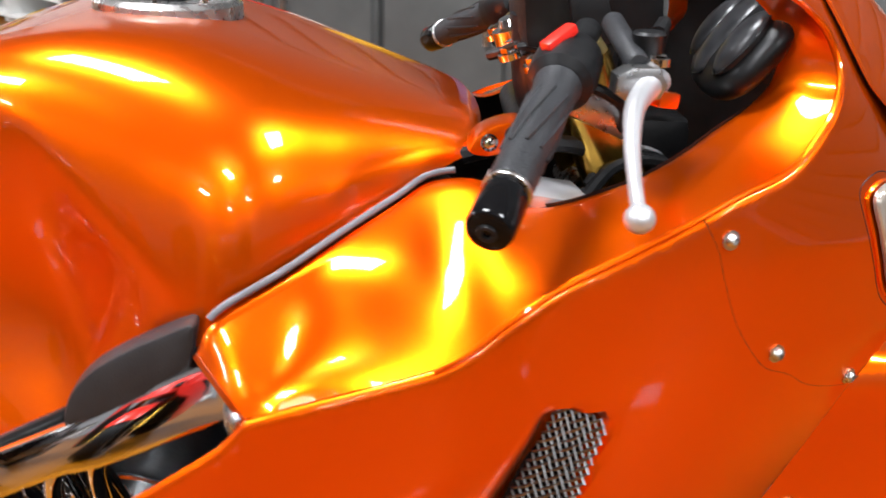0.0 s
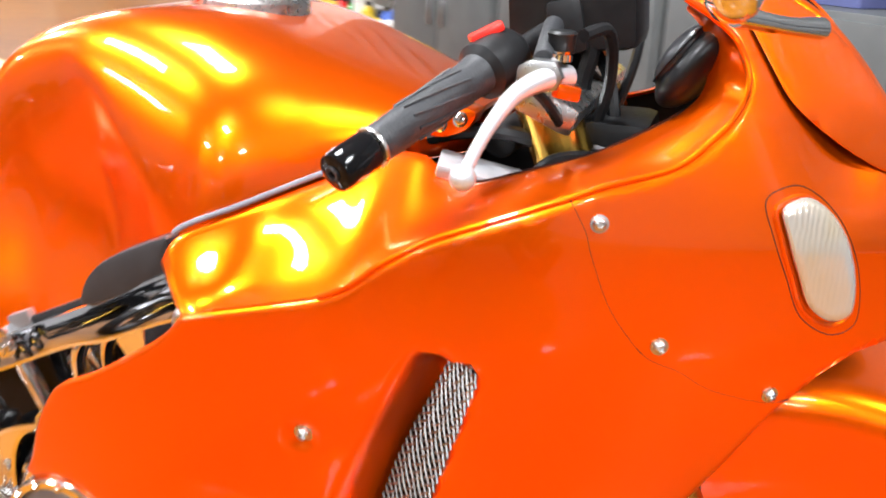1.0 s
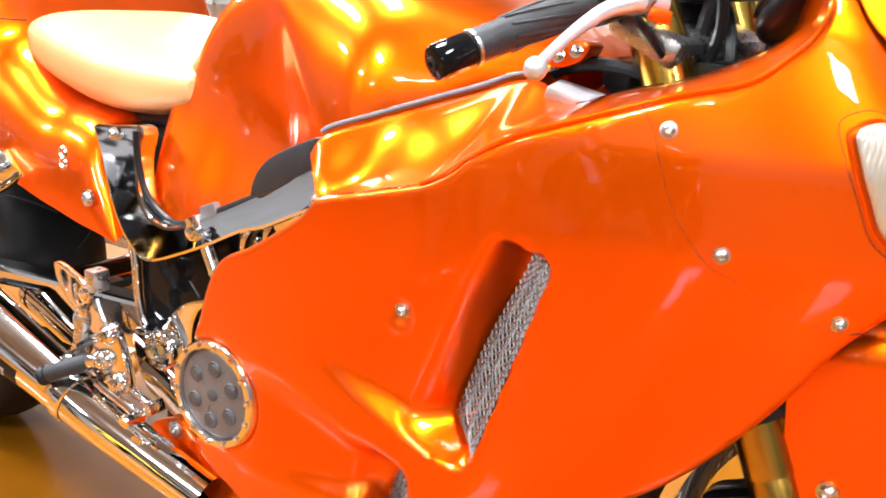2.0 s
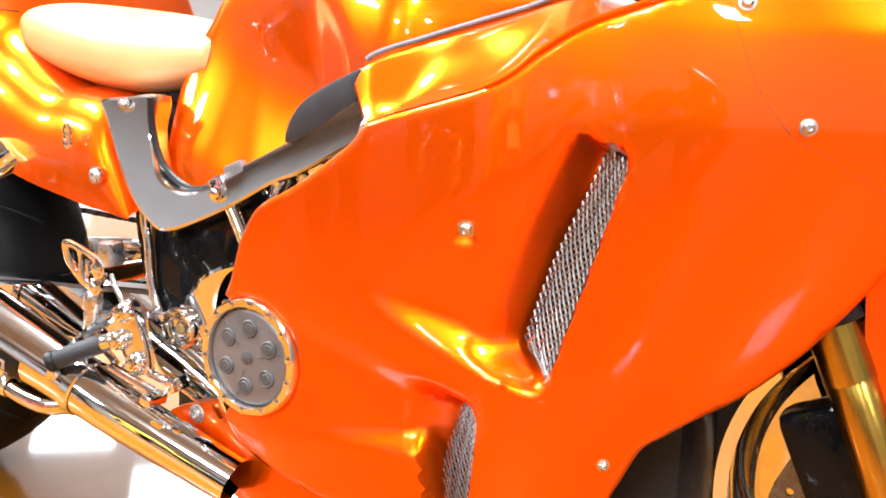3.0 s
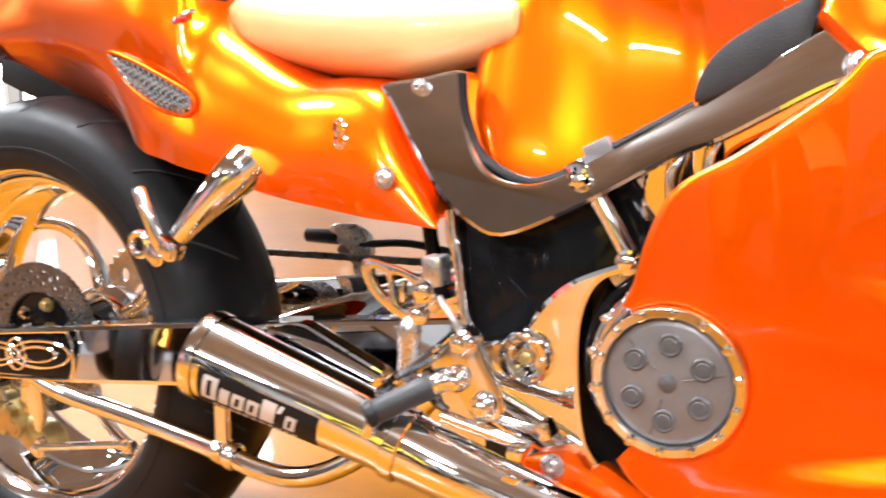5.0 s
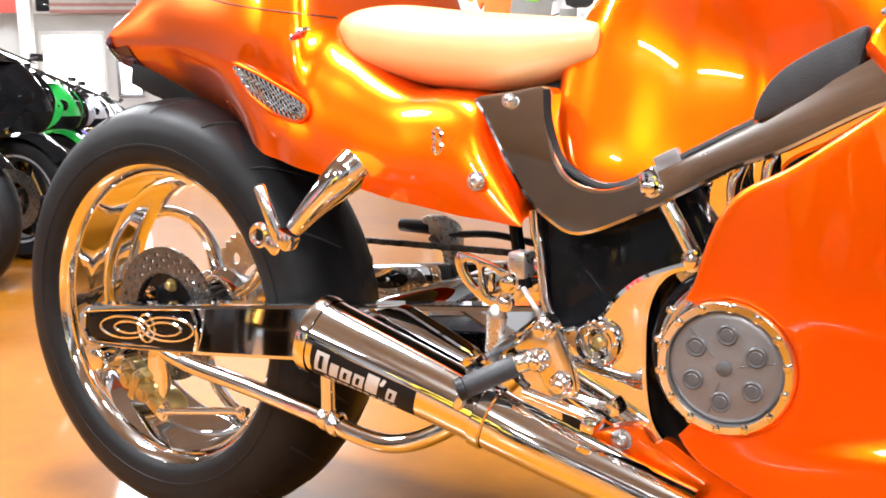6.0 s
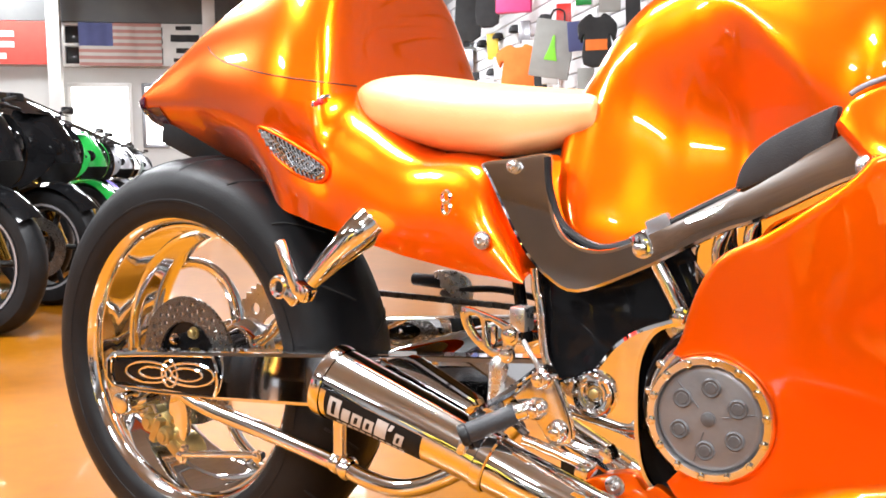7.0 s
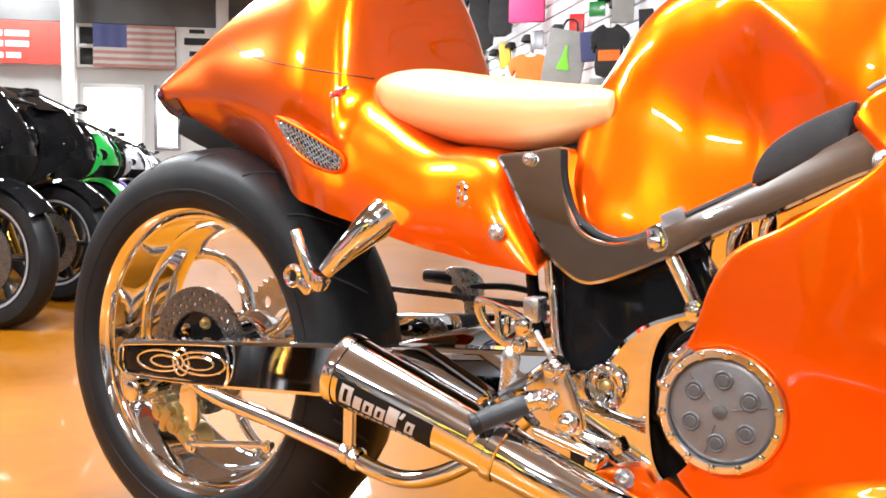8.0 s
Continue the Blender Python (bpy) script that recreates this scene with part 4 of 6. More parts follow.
# curved chrome tubes and the inner spar between rail and fairing
HOSE_GREY = surface("grey_hose", (0.16, 0.16, 0.17), (0.22, 0.22, 0.23), 0.4, 0.0, 40.0)
for x, r, dy in ((-0.062, 0.008, 0.0), (-0.030, 0.009, 0.004)):
    z0 = 0.60 + 0.45 * (x + 0.06)
    part("chrome_tube", tube([(x + 0.012, -0.215 + dy, z0 + 0.02), (x + 0.002, -0.236 + dy, z0 - 0.004), (x - 0.004, -0.240 + dy, z0 - 0.03), (x + 0.004, -0.235, z0 - 0.08)], r, 10), CHROME, engine, "curved chrome tube between rail and fairing")
spar = plate(spline([(-0.098, 0.47), (-0.100, 0.53), (-0.092, 0.585), (-0.03, 0.625), (0.04, 0.655), (0.085, 0.665), (0.085, 0.60), (0.0, 0.545), (-0.05, 0.50)], 4, closed=True), -0.224, -0.206, 0.004)
for w in spar.verts:
    w.co.y -= 0.22 * (w.co.z - 0.60) + 0.16 * max(0.0, w.co.x + 0.12)
part("inner_spar", spar, CHROME, bike, "polished inner frame spar below the rail", 14)


# ---- rear wheel ----
AX, AZ = -1.002, 0.345
wheel = part("rear_wheel", lathe([(0.236, -0.136), (0.2455, -0.142), (0.247, -0.139), (0.240, -0.134), (0.233, -0.127), (0.2315, -0.121), (0.2255, -0.1195), (0.2245, -0.112), (0.222, -0.09), (0.2185, -0.07), (0.2175, -0.066), (0.213, -0.064), (0.212, -0.045), (0.204, -0.03), (0.200, -0.005), (0.204, 0.006), (0.212, 0.012), (0.222, 0.020), (0.236, 0.027), (0.247, 0.031), (0.2455, 0.034), (0.228, 0.026), (0.212, 0.004), (0.212, -0.03), (0.228, -0.12)], (AX, 0, AZ), n=128, closed=True), CHROME, bike, "deep-dish chrome rear wheel")
tyre_prof = [(0.240, -0.128), (0.247, -0.1435), (0.258, -0.149), (0.270, -0.151), (0.2705, -0.1525), (0.2735, -0.1525), (0.274, -0.151), (0.290, -0.1505), (0.305, -0.145), (0.319, -0.131), (0.331, -0.105), (0.339, -0.065), (0.344, -0.02), (0.345, 0.0)]
tyre_prof += [(r, -h) for r, h in reversed(tyre_prof[:-1])]
def tread_y(h):
    return (h + 0.1525) * 0.63 - 0.1525


tyre = part("tyre", lathe([(r, tread_y(h)) for r, h in tyre_prof], (AX, 0, AZ), n=128), RUBBER, wheel, "wide black rear tyre")
GROOVE = surface("tread_groove", (0.004, 0.004, 0.004), (0.006, 0.006, 0.006), 0.8)
for i in range(18):
    a0 = 2 * math.pi * i / 18
    for sd in (1, -1):
        pts = []
        for k in range(7):
            h = 0.02 + 0.018 * k
            r = float(np.interp(h, [p[1] for p in tyre_prof[13:22]], [p[0] for p in tyre_prof[13:22]])) - 0.0004
            a = a0 + (0.16 if sd > 0 else 0.0) + 0.022 * k
            pts.append((AX + r * math.cos(a), tread_y(sd * h), AZ + r * math.sin(a)))
        part("tread_groove", tube(pts, 0.0022, 5, None, 0), GROOVE, tyre)
# curved spokes
for i in range(5):
    a0 = 2 * math.pi * i / 5 + 0.35
    b = bmesh.new()
    rows = []
    for k in range(15):
        s = k / 14
        r = 0.045 + 0.162 * s
        a = a0 + 0.75 * s ** 1.5
        wv = 0.012 - 0.012 * s * (1 - s) * 1.6 + 0.006 * s
        dv = 0.016 - 0.006 * s
        c = Vector((AX + r * math.cos(a), 0.0 + 0.01 * s, AZ + r * math.sin(a)))
        t = Vector((-math.sin(a), 0, math.cos(a)))
        rows.append([c + t * wv * math.cos(q) + Vector((0, dv * math.sin(q), 0)) for q in [2 * math.pi * j / 12 for j in range(12)]])
    grid_faces(b, rows, close_v=True)
    part("spoke", b, CHROME, wheel)
part("hub", lathe([(0.0, -0.10), (0.022, -0.10), (0.026, -0.094), (0.03, -0.06), (0.052, -0.03), (0.058, 0.0), (0.052, 0.03), (0.035, 0.06), (0.03, 0.11), (0.0, 0.11)], (AX, 0, AZ), n=40), CHROME, wheel)


def perforated_disc(r0, r1, y, n_holes, rows_of, t=0.004, wave=0.0):
    outl = [((r1 + wave * math.cos(8 * a)) * math.cos(a), (r1 + wave * math.cos(8 * a)) * math.sin(a)) for a in np.linspace(0, 2 * math.pi, 96, endpoint=False)]
    holes = [[(r0 * math.cos(a), r0 * math.sin(a)) for a in np.linspace(0, 2 * math.pi, 48, endpoint=False)]]
    for q in range(rows_of):
        rr = r0 + (r1 - r0) * (0.3 + 0.4 * q / max(1, rows_of - 1))
        for i in range(n_holes):
            ha = 2 * math.pi * (i + 0.5 * (q % 2)) / n_holes
            holes.append([(rr * math.cos(ha) + 0.0042 * math.cos(a), rr * math.sin(ha) + 0.0042 * math.sin(a)) for a in np.linspace(0, 2 * math.pi, 8, endpoint=False)])
    return outl, holes


def place_disc(cx, cz, y, r0, r1, n, rows_of, parent, name, material, label="", wave=0.0):
    o, h = perforated_disc(r0, r1, y, n, rows_of, wave=wave)
    b = plate(o, y - 0.0025, y + 0.0025, 0, h)
    b.transform(Matrix.Translation((cx, 0, cz)))
    return part(name, b, material, parent, label, 30)


DISC_STEEL = surface("dark_disc_steel", (0.16, 0.155, 0.15), (0.11, 0.105, 0.10), 0.28, 0.9, 40.0, rough_var=0.08)
place_disc(AX, AZ, -0.118, 0.066, 0.109, 22, 3, wheel, "brake_disc", DISC_STEEL, "drilled steel rear brake disc")
part("disc_carrier", lathe([(0.067, -0.122), (0.065, -0.114), (0.04, -0.112), (0.02, -0.112)], (AX, 0, AZ), n=40), GLOSS_BLACK, wheel)
for i in range(6):
    a = math.pi / 3 * i + 0.3
    nut((AX + 0.048 * math.cos(a), -0.115, AZ + 0.048 * math.sin(a)), (0, -1, 0), 0.0075, 0.009, wheel, BRASS if i % 2 else CHROME)
# sprocket and chain on the far side
teeth = []
for i in range(84):
    a = 2 * math.pi * i / 84
    r = 0.112 + (0.005 if i % 2 else -0.003)
    teeth.append((r * math.cos(a), r * math.sin(a)))
b = plate(teeth, 0.100, 0.106, 0, [[(0.05 * math.cos(a), 0.05 * math.sin(a)) for a in np.linspace(0, 2 * math.pi, 32, endpoint=False)]] + [[(0.08 * math.cos(q) + 0.011 * math.cos(a), 0.08 * math.sin(q) + 0.011 * math.sin(a)) for a in np.linspace(0, 2 * math.pi, 12, endpoint=False)] for q in np.linspace(0, 2 * math.pi, 8, endpoint=False)])
b.transform(Matrix.Translation((AX, 0, AZ)))
part("sprocket", b, STEEL, wheel, "toothed steel rear sprocket", 30)
b = bmesh.new()
for i in range(48):
    s = i / 47
    block((0.0175, 0.012 if i % 2 else 0.008, 0.011), (AX + 0.02 + s * 0.76, 0.165, AZ + 0.098 - 0.018 * s), 0.003, (0, 1.4, 0), b)
part("drive_chain", b, surface("oiled_chain_steel", (0.05, 0.045, 0.04), (0.09, 0.08, 0.07), 0.4, 0.8, 80.0), bike, "dark oiled drive chain", 30)

# ---- swingarm ----
arm_line = [(-1.094, 0.366), (-0.838, 0.388), (-0.624, 0.406), (-0.379, 0.424), (-0.21, 0.438), (-0.19, 0.40), (-0.21, 0.37), (-0.379, 0.352), (-0.635, 0.329), (-0.839, 0.314), (-1.091, 0.306), (-1.108, 0.32), (-1.110, 0.352)]
arm_b = plate(arm_line, -0.202, -0.162, 0.006)
for w in arm_b.verts:
    w.co.y += 0.13 * (w.co.z - 0.36)
swing = part("swingarm", arm_b, CHROME, bike, "chromed extended swingarm with plain oval badge", 14)
part("swingarm_side", plate(arm_line, 0.18, 0.22, 0.006), CHROME, swing)
part("arm_cross_tube", bar((-0.55, -0.19, 0.375), (-0.55, 0.2, 0.375), 0.035, 20, 0.005), CHROME, swing)
pl = spline([(-1.086, 0.350), (-1.07, 0.361), (-0.872, 0.380), (-0.846, 0.376), (-0.840, 0.35), (-0.846, 0.323), (-0.872, 0.317), (-1.06, 0.309), (-1.086, 0.323)], 4, closed=True)
badge = part("arm_badge", plate(pl, -0.2075, -0.2035, 0.0012), GLOSS_BLACK, swing, "black inlay with raised chrome loops")
ringp = [(p[0], -0.208, p[1]) for p in pl]
part("badge_rim", tube(ringp + ringp[:1], 0.0022, 6, None, 0), CHROME, badge)
for cx, rx, rz in ((-0.995, 0.055, 0.017), (-0.90, 0.055, 0.018), (-0.985, 0.032, 0.009), (-0.905, 0.034, 0.010), (-0.945, 0.018, 0.021)):
    cz = 0.345 + (cx + 0.945) * 0.06
    lp = [(cx + rx * math.cos(a), -0.2085, cz + rz * math.sin(a) + 0.06 * rx * math.cos(a)) for a in np.linspace(0, 2 * math.pi, 33)]
    part("badge_loop", tube(lp, 0.0021, 6, None, 0), CHROME, badge)
brace = part("swingarm_brace", tube([(-0.93, -0.195, 0.312), (-0.86, -0.2, 0.295), (-0.74, -0.2, 0.276), (-0.62, -0.2, 0.253), (-0.56, -0.2, 0.238), (-0.51, -0.195, 0.233), (-0.46, -0.185, 0.247), (-0.40, -0.17, 0.285), (-0.34, -0.17, 0.34)], 0.0125, 14), CHROME, swing, "bent chrome lower brace tube")
part("brace_link", bar((-0.607, -0.2, 0.33), (-0.609, -0.2, 0.252), 0.0095, 12), CHROME, brace)
for p in ((-0.612, -0.2, 0.254), (-0.595, -0.2, 0.248)):
    part("weld_collar", lathe([(0.0145, -0.008), (0.017, -0.004), (0.017, 0.004), (0.0145, 0.008)], p, (1, 0, -0.2), 16), CHROME, brace)
part("axle_block", bar((-1.064, -0.215, 0.283), (-1.064, -0.14, 0.283), 0.018, 24, 0.003), CHROME, swing, "round chrome axle end")
part("axle", bar((AX, -0.17, AZ), (AX, 0.22, AZ), 0.012, 16), STEEL, swing)
# rear caliper
cal_line = spline([(-1.088, 0.252), (-1.070, 0.262), (-1.052, 0.252), (-1.040, 0.256), (-1.022, 0.244), (-1.012, 0.228), (-0.990, 0.222), (-0.972, 0.206), (-0.970, 0.190), (-0.990, 0.182), (-1.006, 0.192), (-1.030, 0.196), (-1.048, 0.208), (-1.070, 0.214), (-1.086, 0.232)], 3, closed=True)
cal = part("rear_caliper", plate(cal_line, -0.150, -0.112, 0.007), BRASS, bike, "gold rear brake caliper")
for x, z, r in ((-1.062, 0.238, 0.0165), (-1.026, 0.220, 0.0165)):
    part("caliper_piston", lathe([(0.0, -0.016), (r * 0.55, -0.0155), (r * 0.62, -0.012), (r * 0.9, -0.011), (r, -0.006), (r, 0.012)], (x, -0.149, z), (0, 1, 0), 24), BRASS, cal)
for x, z in ((-1.080, 0.250), (-1.044, 0.246), (-1.010, 0.208), (-0.982, 0.204)):
    nut((x, -0.152, z), (0, -1, 0), 0.0055, 0.007, cal, CHROME)
part("caliper_bridge", block((0.034, 0.05, 0.020), (-1.000, -0.135, 0.200), 0.006, (0, 35, 0)), BRASS, cal)
part("caliper_bridge", block((0.016, 0.03, 0.046), (-1.043, -0.148, 0.228), 0.005, (0, 28, 0)), BRASS, cal)
part("bleed_nipple", bar((-1.050, -0.15, 0.255), (-1.056, -0.155, 0.275), 0.0035, 8), STEEL, cal)
part("caliper_carrier", plate(spline([(-1.01, 0.30), (-0.985, 0.30), (-0.975, 0.25), (-0.985, 0.215), (-1.005, 0.225), (-1.02, 0.26)], 3, closed=True), -0.150, -0.140, 0.003), CHROME, cal)
part("caliper_hose", tube([(-1.06, -0.14, 0.24), (-1.08, -0.15, 0.27), (-1.05, -0.155, 0.30), (-0.95, -0.16, 0.30)], 0.004, 8), STEEL, cal)
nut((-0.985, -0.155, 0.192), (0, -1, 0), 0.009, 0.008, cal)
part("torque_rod", bar((-0.985, -0.155, 0.195), (-0.80, -0.155, 0.222), 0.006, 10), CHROME, cal)
nut((-0.805, -0.163, 0.221), (0, -1, 0), 0.007, 0.006, cal)

# shock and pieces seen between wheel and frame
part("shock_spring", tube([(-0.33 + 0.022 * math.cos(a), 0.022 * math.sin(a), 0.42 + 0.0022 * a) for a in np.arange(0, 50, 0.35)], 0.005, 6, None, 0), STEEL, bike, "coiled steel shock spring")
far_peg = part("far_peg", bar((-0.765, 0.21, 0.463), (-0.70, 0.21, 0.460), 0.012, 14, 0.003), BLACK, bike, "black foot peg on the other side")
part("peg_bracket", plate(spline([(-0.715, 0.478), (-0.675, 0.482), (-0.645, 0.465), (-0.640, 0.43), (-0.655, 0.395), (-0.672, 0.40), (-0.680, 0.44), (-0.70, 0.452)], 3, closed=True), 0.20, 0.215, 0.003), SATIN, far_peg)
part("peg_spring", bar((-0.70, 0.205, 0.445), (-0.67, 0.205, 0.425), 0.008, 10, 0.002), GREY_CAST, far_peg)
part("far_linkage", tube([(-0.66, 0.205, 0.45), (-0.58, 0.2, 0.455), (-0.50, 0.195, 0.445), (-0.42, 0.19, 0.43)], 0.006, 10), BLACK, bike, "black gear linkage rod")
part("rear_hugger_stay", tube([(-0.33, -0.19, 0.545), (-0.325, -0.19, 0.50), (-0.315, -0.19, 0.45)], 0.008, 10), GLOSS_BLACK, bike)

# ---- muffler ----
MUF = [Vector((-0.519, -0.318, 0.404)), Vector((-0.36, -0.306, 0.352)), Vector((-0.25, -0.297, 0.311)), Vector((-0.10, -0.268, 0.252))]
MR = [0.0445, 0.036, 0.031, 0.027]
mpts = spline([(*p, r) for p, r in zip(MUF, MR)], 10)
muffler = part("muffler", tube([p[:3] for p in mpts], [p[3] for p in mpts], 48, None, 0, caps=False), CHROME, bike, "tapered chrome muffler with black label")
d0 = (MUF[0] - MUF[1]).normalized()
part("muffler_lip", lathe([(0.0455, -0.012), (0.0468, -0.004), (0.046, 0.002), (0.042, 0.003), (0.040, -0.002), (0.038, -0.05), (0.0, -0.055)], MUF[0], d0, 48), CHROME, muffler, "rolled chrome outlet")
# label, wrapped on the muffler's flank


def muf_at(s, ang, lift=0.0):
    k = s * (len(mpts) - 1)
    i = min(int(k), len(mpts) - 2)
    q = mpts[i] + (mpts[i + 1] - mpts[i]) * (k - i)
    d = Vector(mpts[i + 1][:3] - mpts[i][:3]).normalized()
    out = Vector((0, -1, 0))
    out = (out - d * out.dot(d)).normalized()
    up = d.cross(out)
    if up.z < 0:
        up.negate()
    return Vector(q[:3]) + (out * math.cos(ang) + up * math.sin(ang)) * (q[3] + lift)


def muf_patch(s0, s1, a0, a1, lift, n=10, m=5, skew=0.0):
    b = bmesh.new()
    grid_faces(b, [[muf_at(s0 + (s1 - s0) * i / n + skew * j / m, a0 + (a1 - a0) * j / m, lift) for j in range(m + 1)] for i in range(n + 1)])
    return b


LBL = surface("black_label", (0.004, 0.004, 0.004), (0.007, 0.007, 0.007), 0.5, 0.0, 40.0, spec=0.15)
LBW = surface("silver_lettering", (0.5, 0.49, 0.47), (0.42, 0.41, 0.4), 0.35, 0.2, 60.0)
label = part("muffler_label", muf_patch(0.06, 0.305, -0.86, 0.14, 0.0006), LBL, muffler, "black label with plain silver block shapes")
# plain block shapes in place of the maker's lettering: a tall first one, then lower ones, and a fine line below
s = 0.072
for i, wd in enumerate((0.034, 0.020, 0.024, 0.022, 0.026, 0.008, 0.020)):
    lo, hi = -0.58, (0.06 if i in (0, 4, 5) else -0.12)
    if i == 5:
        lo = -0.16
    outer_bar = muf_patch(s, s + wd, lo, hi, 0.0012, 3, 4, 0.006)
    part("label_bar", outer_bar, LBW, label)
    if i not in (1, 4, 5):
        part("bar_counter", muf_patch(s + wd * 0.36, s + wd * 0.68, lo + 0.11, hi - 0.10, 0.0018, 2, 2, 0.004), LBL, label)
    s += wd + 0.0055
s = 0.098
for i in range(11):
    part("label_bar", muf_patch(s, s + 0.011, -0.76, -0.67, 0.0012, 2, 2), LBW, label)
    s += 0.0155
part("muffler_clamp", lathe([(0.0335, -0.008), (0.036, -0.006), (0.036, 0.006), (0.0335, 0.008)], muf_at(0.5, 0, -0.0325), (MUF[1] - MUF[2]), 32), CHROME, muffler)
part("muffler_mount", tube([(-0.33, -0.30, 0.375), (-0.30, -0.30, 0.40), (-0.27, -0.295, 0.42)], 0.006, 8), CHROME, muffler)
# flat gusset of the swingarm, seen above the muffler
gus = [(-0.56, 0.416), (-0.452, 0.429), (-0.440, 0.427), (-0.352, 0.386), (-0.348, 0.380), (-0.372, 0.366), (-0.40, 0.366), (-0.50, 0.398)]
part("arm_gusset", plate(gus, -0.256, -0.236, 0.0035), CHROME, bike, "flat chrome gusset plate above the muffler", 14)

# ---- rear set: pegs, pedal, heel guard ----
RY0 = -0.302
tri = spline([(-0.243, 0.447), (-0.230, 0.438), (-0.214, 0.405), (-0.206, 0.372), (-0.213, 0.362), (-0.232, 0.360), (-0.250, 0.384), (-0.272, 0.402), (-0.274, 0.412), (-0.256, 0.432)], 4, closed=True)
rearset = part("rear_set", plate(tri, RY0 + 0.006, RY0 + 0.018, 0.003), POLISHED, bike, "chromed rear set with peg and pedal")
for x, z in ((-0.240, 0.433), (-0.247, 0.398), (-0.221, 0.377)):
    part("boss", lathe([(0, -0.010), (0.007, -0.010), (0.011, -0.006), (0.0125, 0.0), (0.0135, 0.012)], (x, RY0 + 0.004, z), (0, 1, 0), 24), POLISHED, rearset)
    nut((x, RY0 - 0.006, z), (0, -1, 0), 0.0058, 0.005, rearset)
peg = part("foot_peg", bar((-0.268, RY0 - 0.004, 0.393), (-0.312, RY0 - 0.035, 0.371), 0.0115, 20, 0.003), GRIP, rearset, "grey knurled foot peg")
part("peg_end", bar((-0.311, RY0 - 0.0345, 0.3715), (-0.319, RY0 - 0.040, 0.3675), 0.0125, 18, 0.003), BLACK, peg)
part("peg_feeler", bar((-0.315, RY0 - 0.036, 0.366), (-0.322, RY0 - 0.036, 0.347), 0.005, 10, 0.002), POLISHED, peg)
part("peg_mount", bar((-0.25, RY0, 0.400), (-0.272, RY0 - 0.006, 0.391), 0.010, 16, 0.002), POLISHED, peg)
pedal = part("brake_pedal", tube([(-0.262, -0.30, 0.363), (-0.235, -0.30, 0.357), (-0.205, -0.30, 0.35), (-0.186, -0.30, 0.345)], 0.0062, 10), POLISHED, rearset, "chrome brake pedal")
part("pedal_tip", block((0.016, 0.03, 0.013), (-0.182, -0.31, 0.3445), 0.004, (0, 12, 0)), POLISHED, pedal)
part("pedal_arm", tube([(-0.215, -0.285, 0.362), (-0.19, -0.285, 0.357), (-0.17, -0.285, 0.357)], 0.005, 10), POLISHED, pedal)
part("pedal_tip", block((0.011, 0.025, 0.016), (-0.164, -0.292, 0.360), 0.003, (0, -25, 0)), POLISHED, pedal)
guard_o = spline([(-0.342, 0.504), (-0.325, 0.503), (-0.283, 0.490), (-0.274, 0.480), (-0.277, 0.462), (-0.292, 0.449), (-0.312, 0.455), (-0.333, 0.472), (-0.343, 0.49)], 4, closed=True)
guard_h = [spline([(-0.332, 0.495), (-0.318, 0.493), (-0.316, 0.470), (-0.327, 0.48)], 3, closed=True), spline([(-0.310, 0.491), (-0.292, 0.485), (-0.288, 0.474), (-0.292, 0.461), (-0.306, 0.464)], 3, closed=True)]
guard = part("heel_guard", plate(guard_o, -0.300, -0.292, 0.002, guard_h), POLISHED, rearset, "cut-out chrome heel guard")
part("guard_slot", block((0.006, 0.008, 0.020), (-0.300, -0.297, 0.476), 0.002), CHROME, guard)
part("reservoir_block", block((0.020, 0.024, 0.028), (-0.268, -0.292, 0.496), 0.004), SATIN, rearset, "small satin reservoir block")
part("master_cylinder", tube([(-0.293, -0.295, 0.452), (-0.296, -0.295, 0.440), (-0.299, -0.295, 0.415), (-0.301, -0.295, 0.392)], [0.007, 0.011, 0.0095, 0.010], 16), SATIN, rearset, "upright satin master cylinder")
nut((-0.276, -0.304, 0.478), (0, -1, 0), 0.008, 0.006, rearset)
nut((-0.281, -0.304, 0.456), (0, -1, 0), 0.0065, 0.006, rearset)
part("brake_line", tube([(-0.265, -0.295, 0.472), (-0.255, -0.298, 0.46), (-0.245, -0.298, 0.445), (-0.247, -0.295, 0.43)], 0.003, 8), STEEL, rearset)
part("link_rod", bar((-0.30, -0.29, 0.40), (-0.25, -0.292, 0.44), 0.0035, 8), CHROME, rearset)
part("link_rod", bar((-0.302, -0.29, 0.392), (-0.262, -0.292, 0.366), 0.0045, 8), CHROME, rearset)

# passenger peg stub behind the tail panel
cone = part("peg_stub", tube([(-0.514, -0.24, 0.594), (-0.527, -0.255, 0.578), (-0.557, -0.268, 0.548), (-0.587, -0.276, 0.517)], [0.026, 0.023, 0.016, 0.011], 24), CHROME, bike, "chrome cone stub with folding lever")
part("stub_lever", bar((-0.604, -0.285, 0.505), (-0.628, -0.29, 0.572), 0.0075, 12, 0.004), POLISHED, cone)
part("stub_knuckle", block((0.026, 0.022, 0.02), (-0.597, -0.28, 0.505), 0.004, (0, 30, 0)), POLISHED, cone)
rg = [(-0.635 + 0.012 * math.cos(a), -0.285, 0.509 + 0.012 * math.sin(a)) for a in np.linspace(0, 2 * math.pi, 21)]
part("stub_ring", tube(rg, 0.0045, 8, None, 0), POLISHED, cone)
part("stub_block", block((0.02, 0.016, 0.016), (-0.612, -0.284, 0.497), 0.003, (0, 40, 0)), POLISHED, cone)

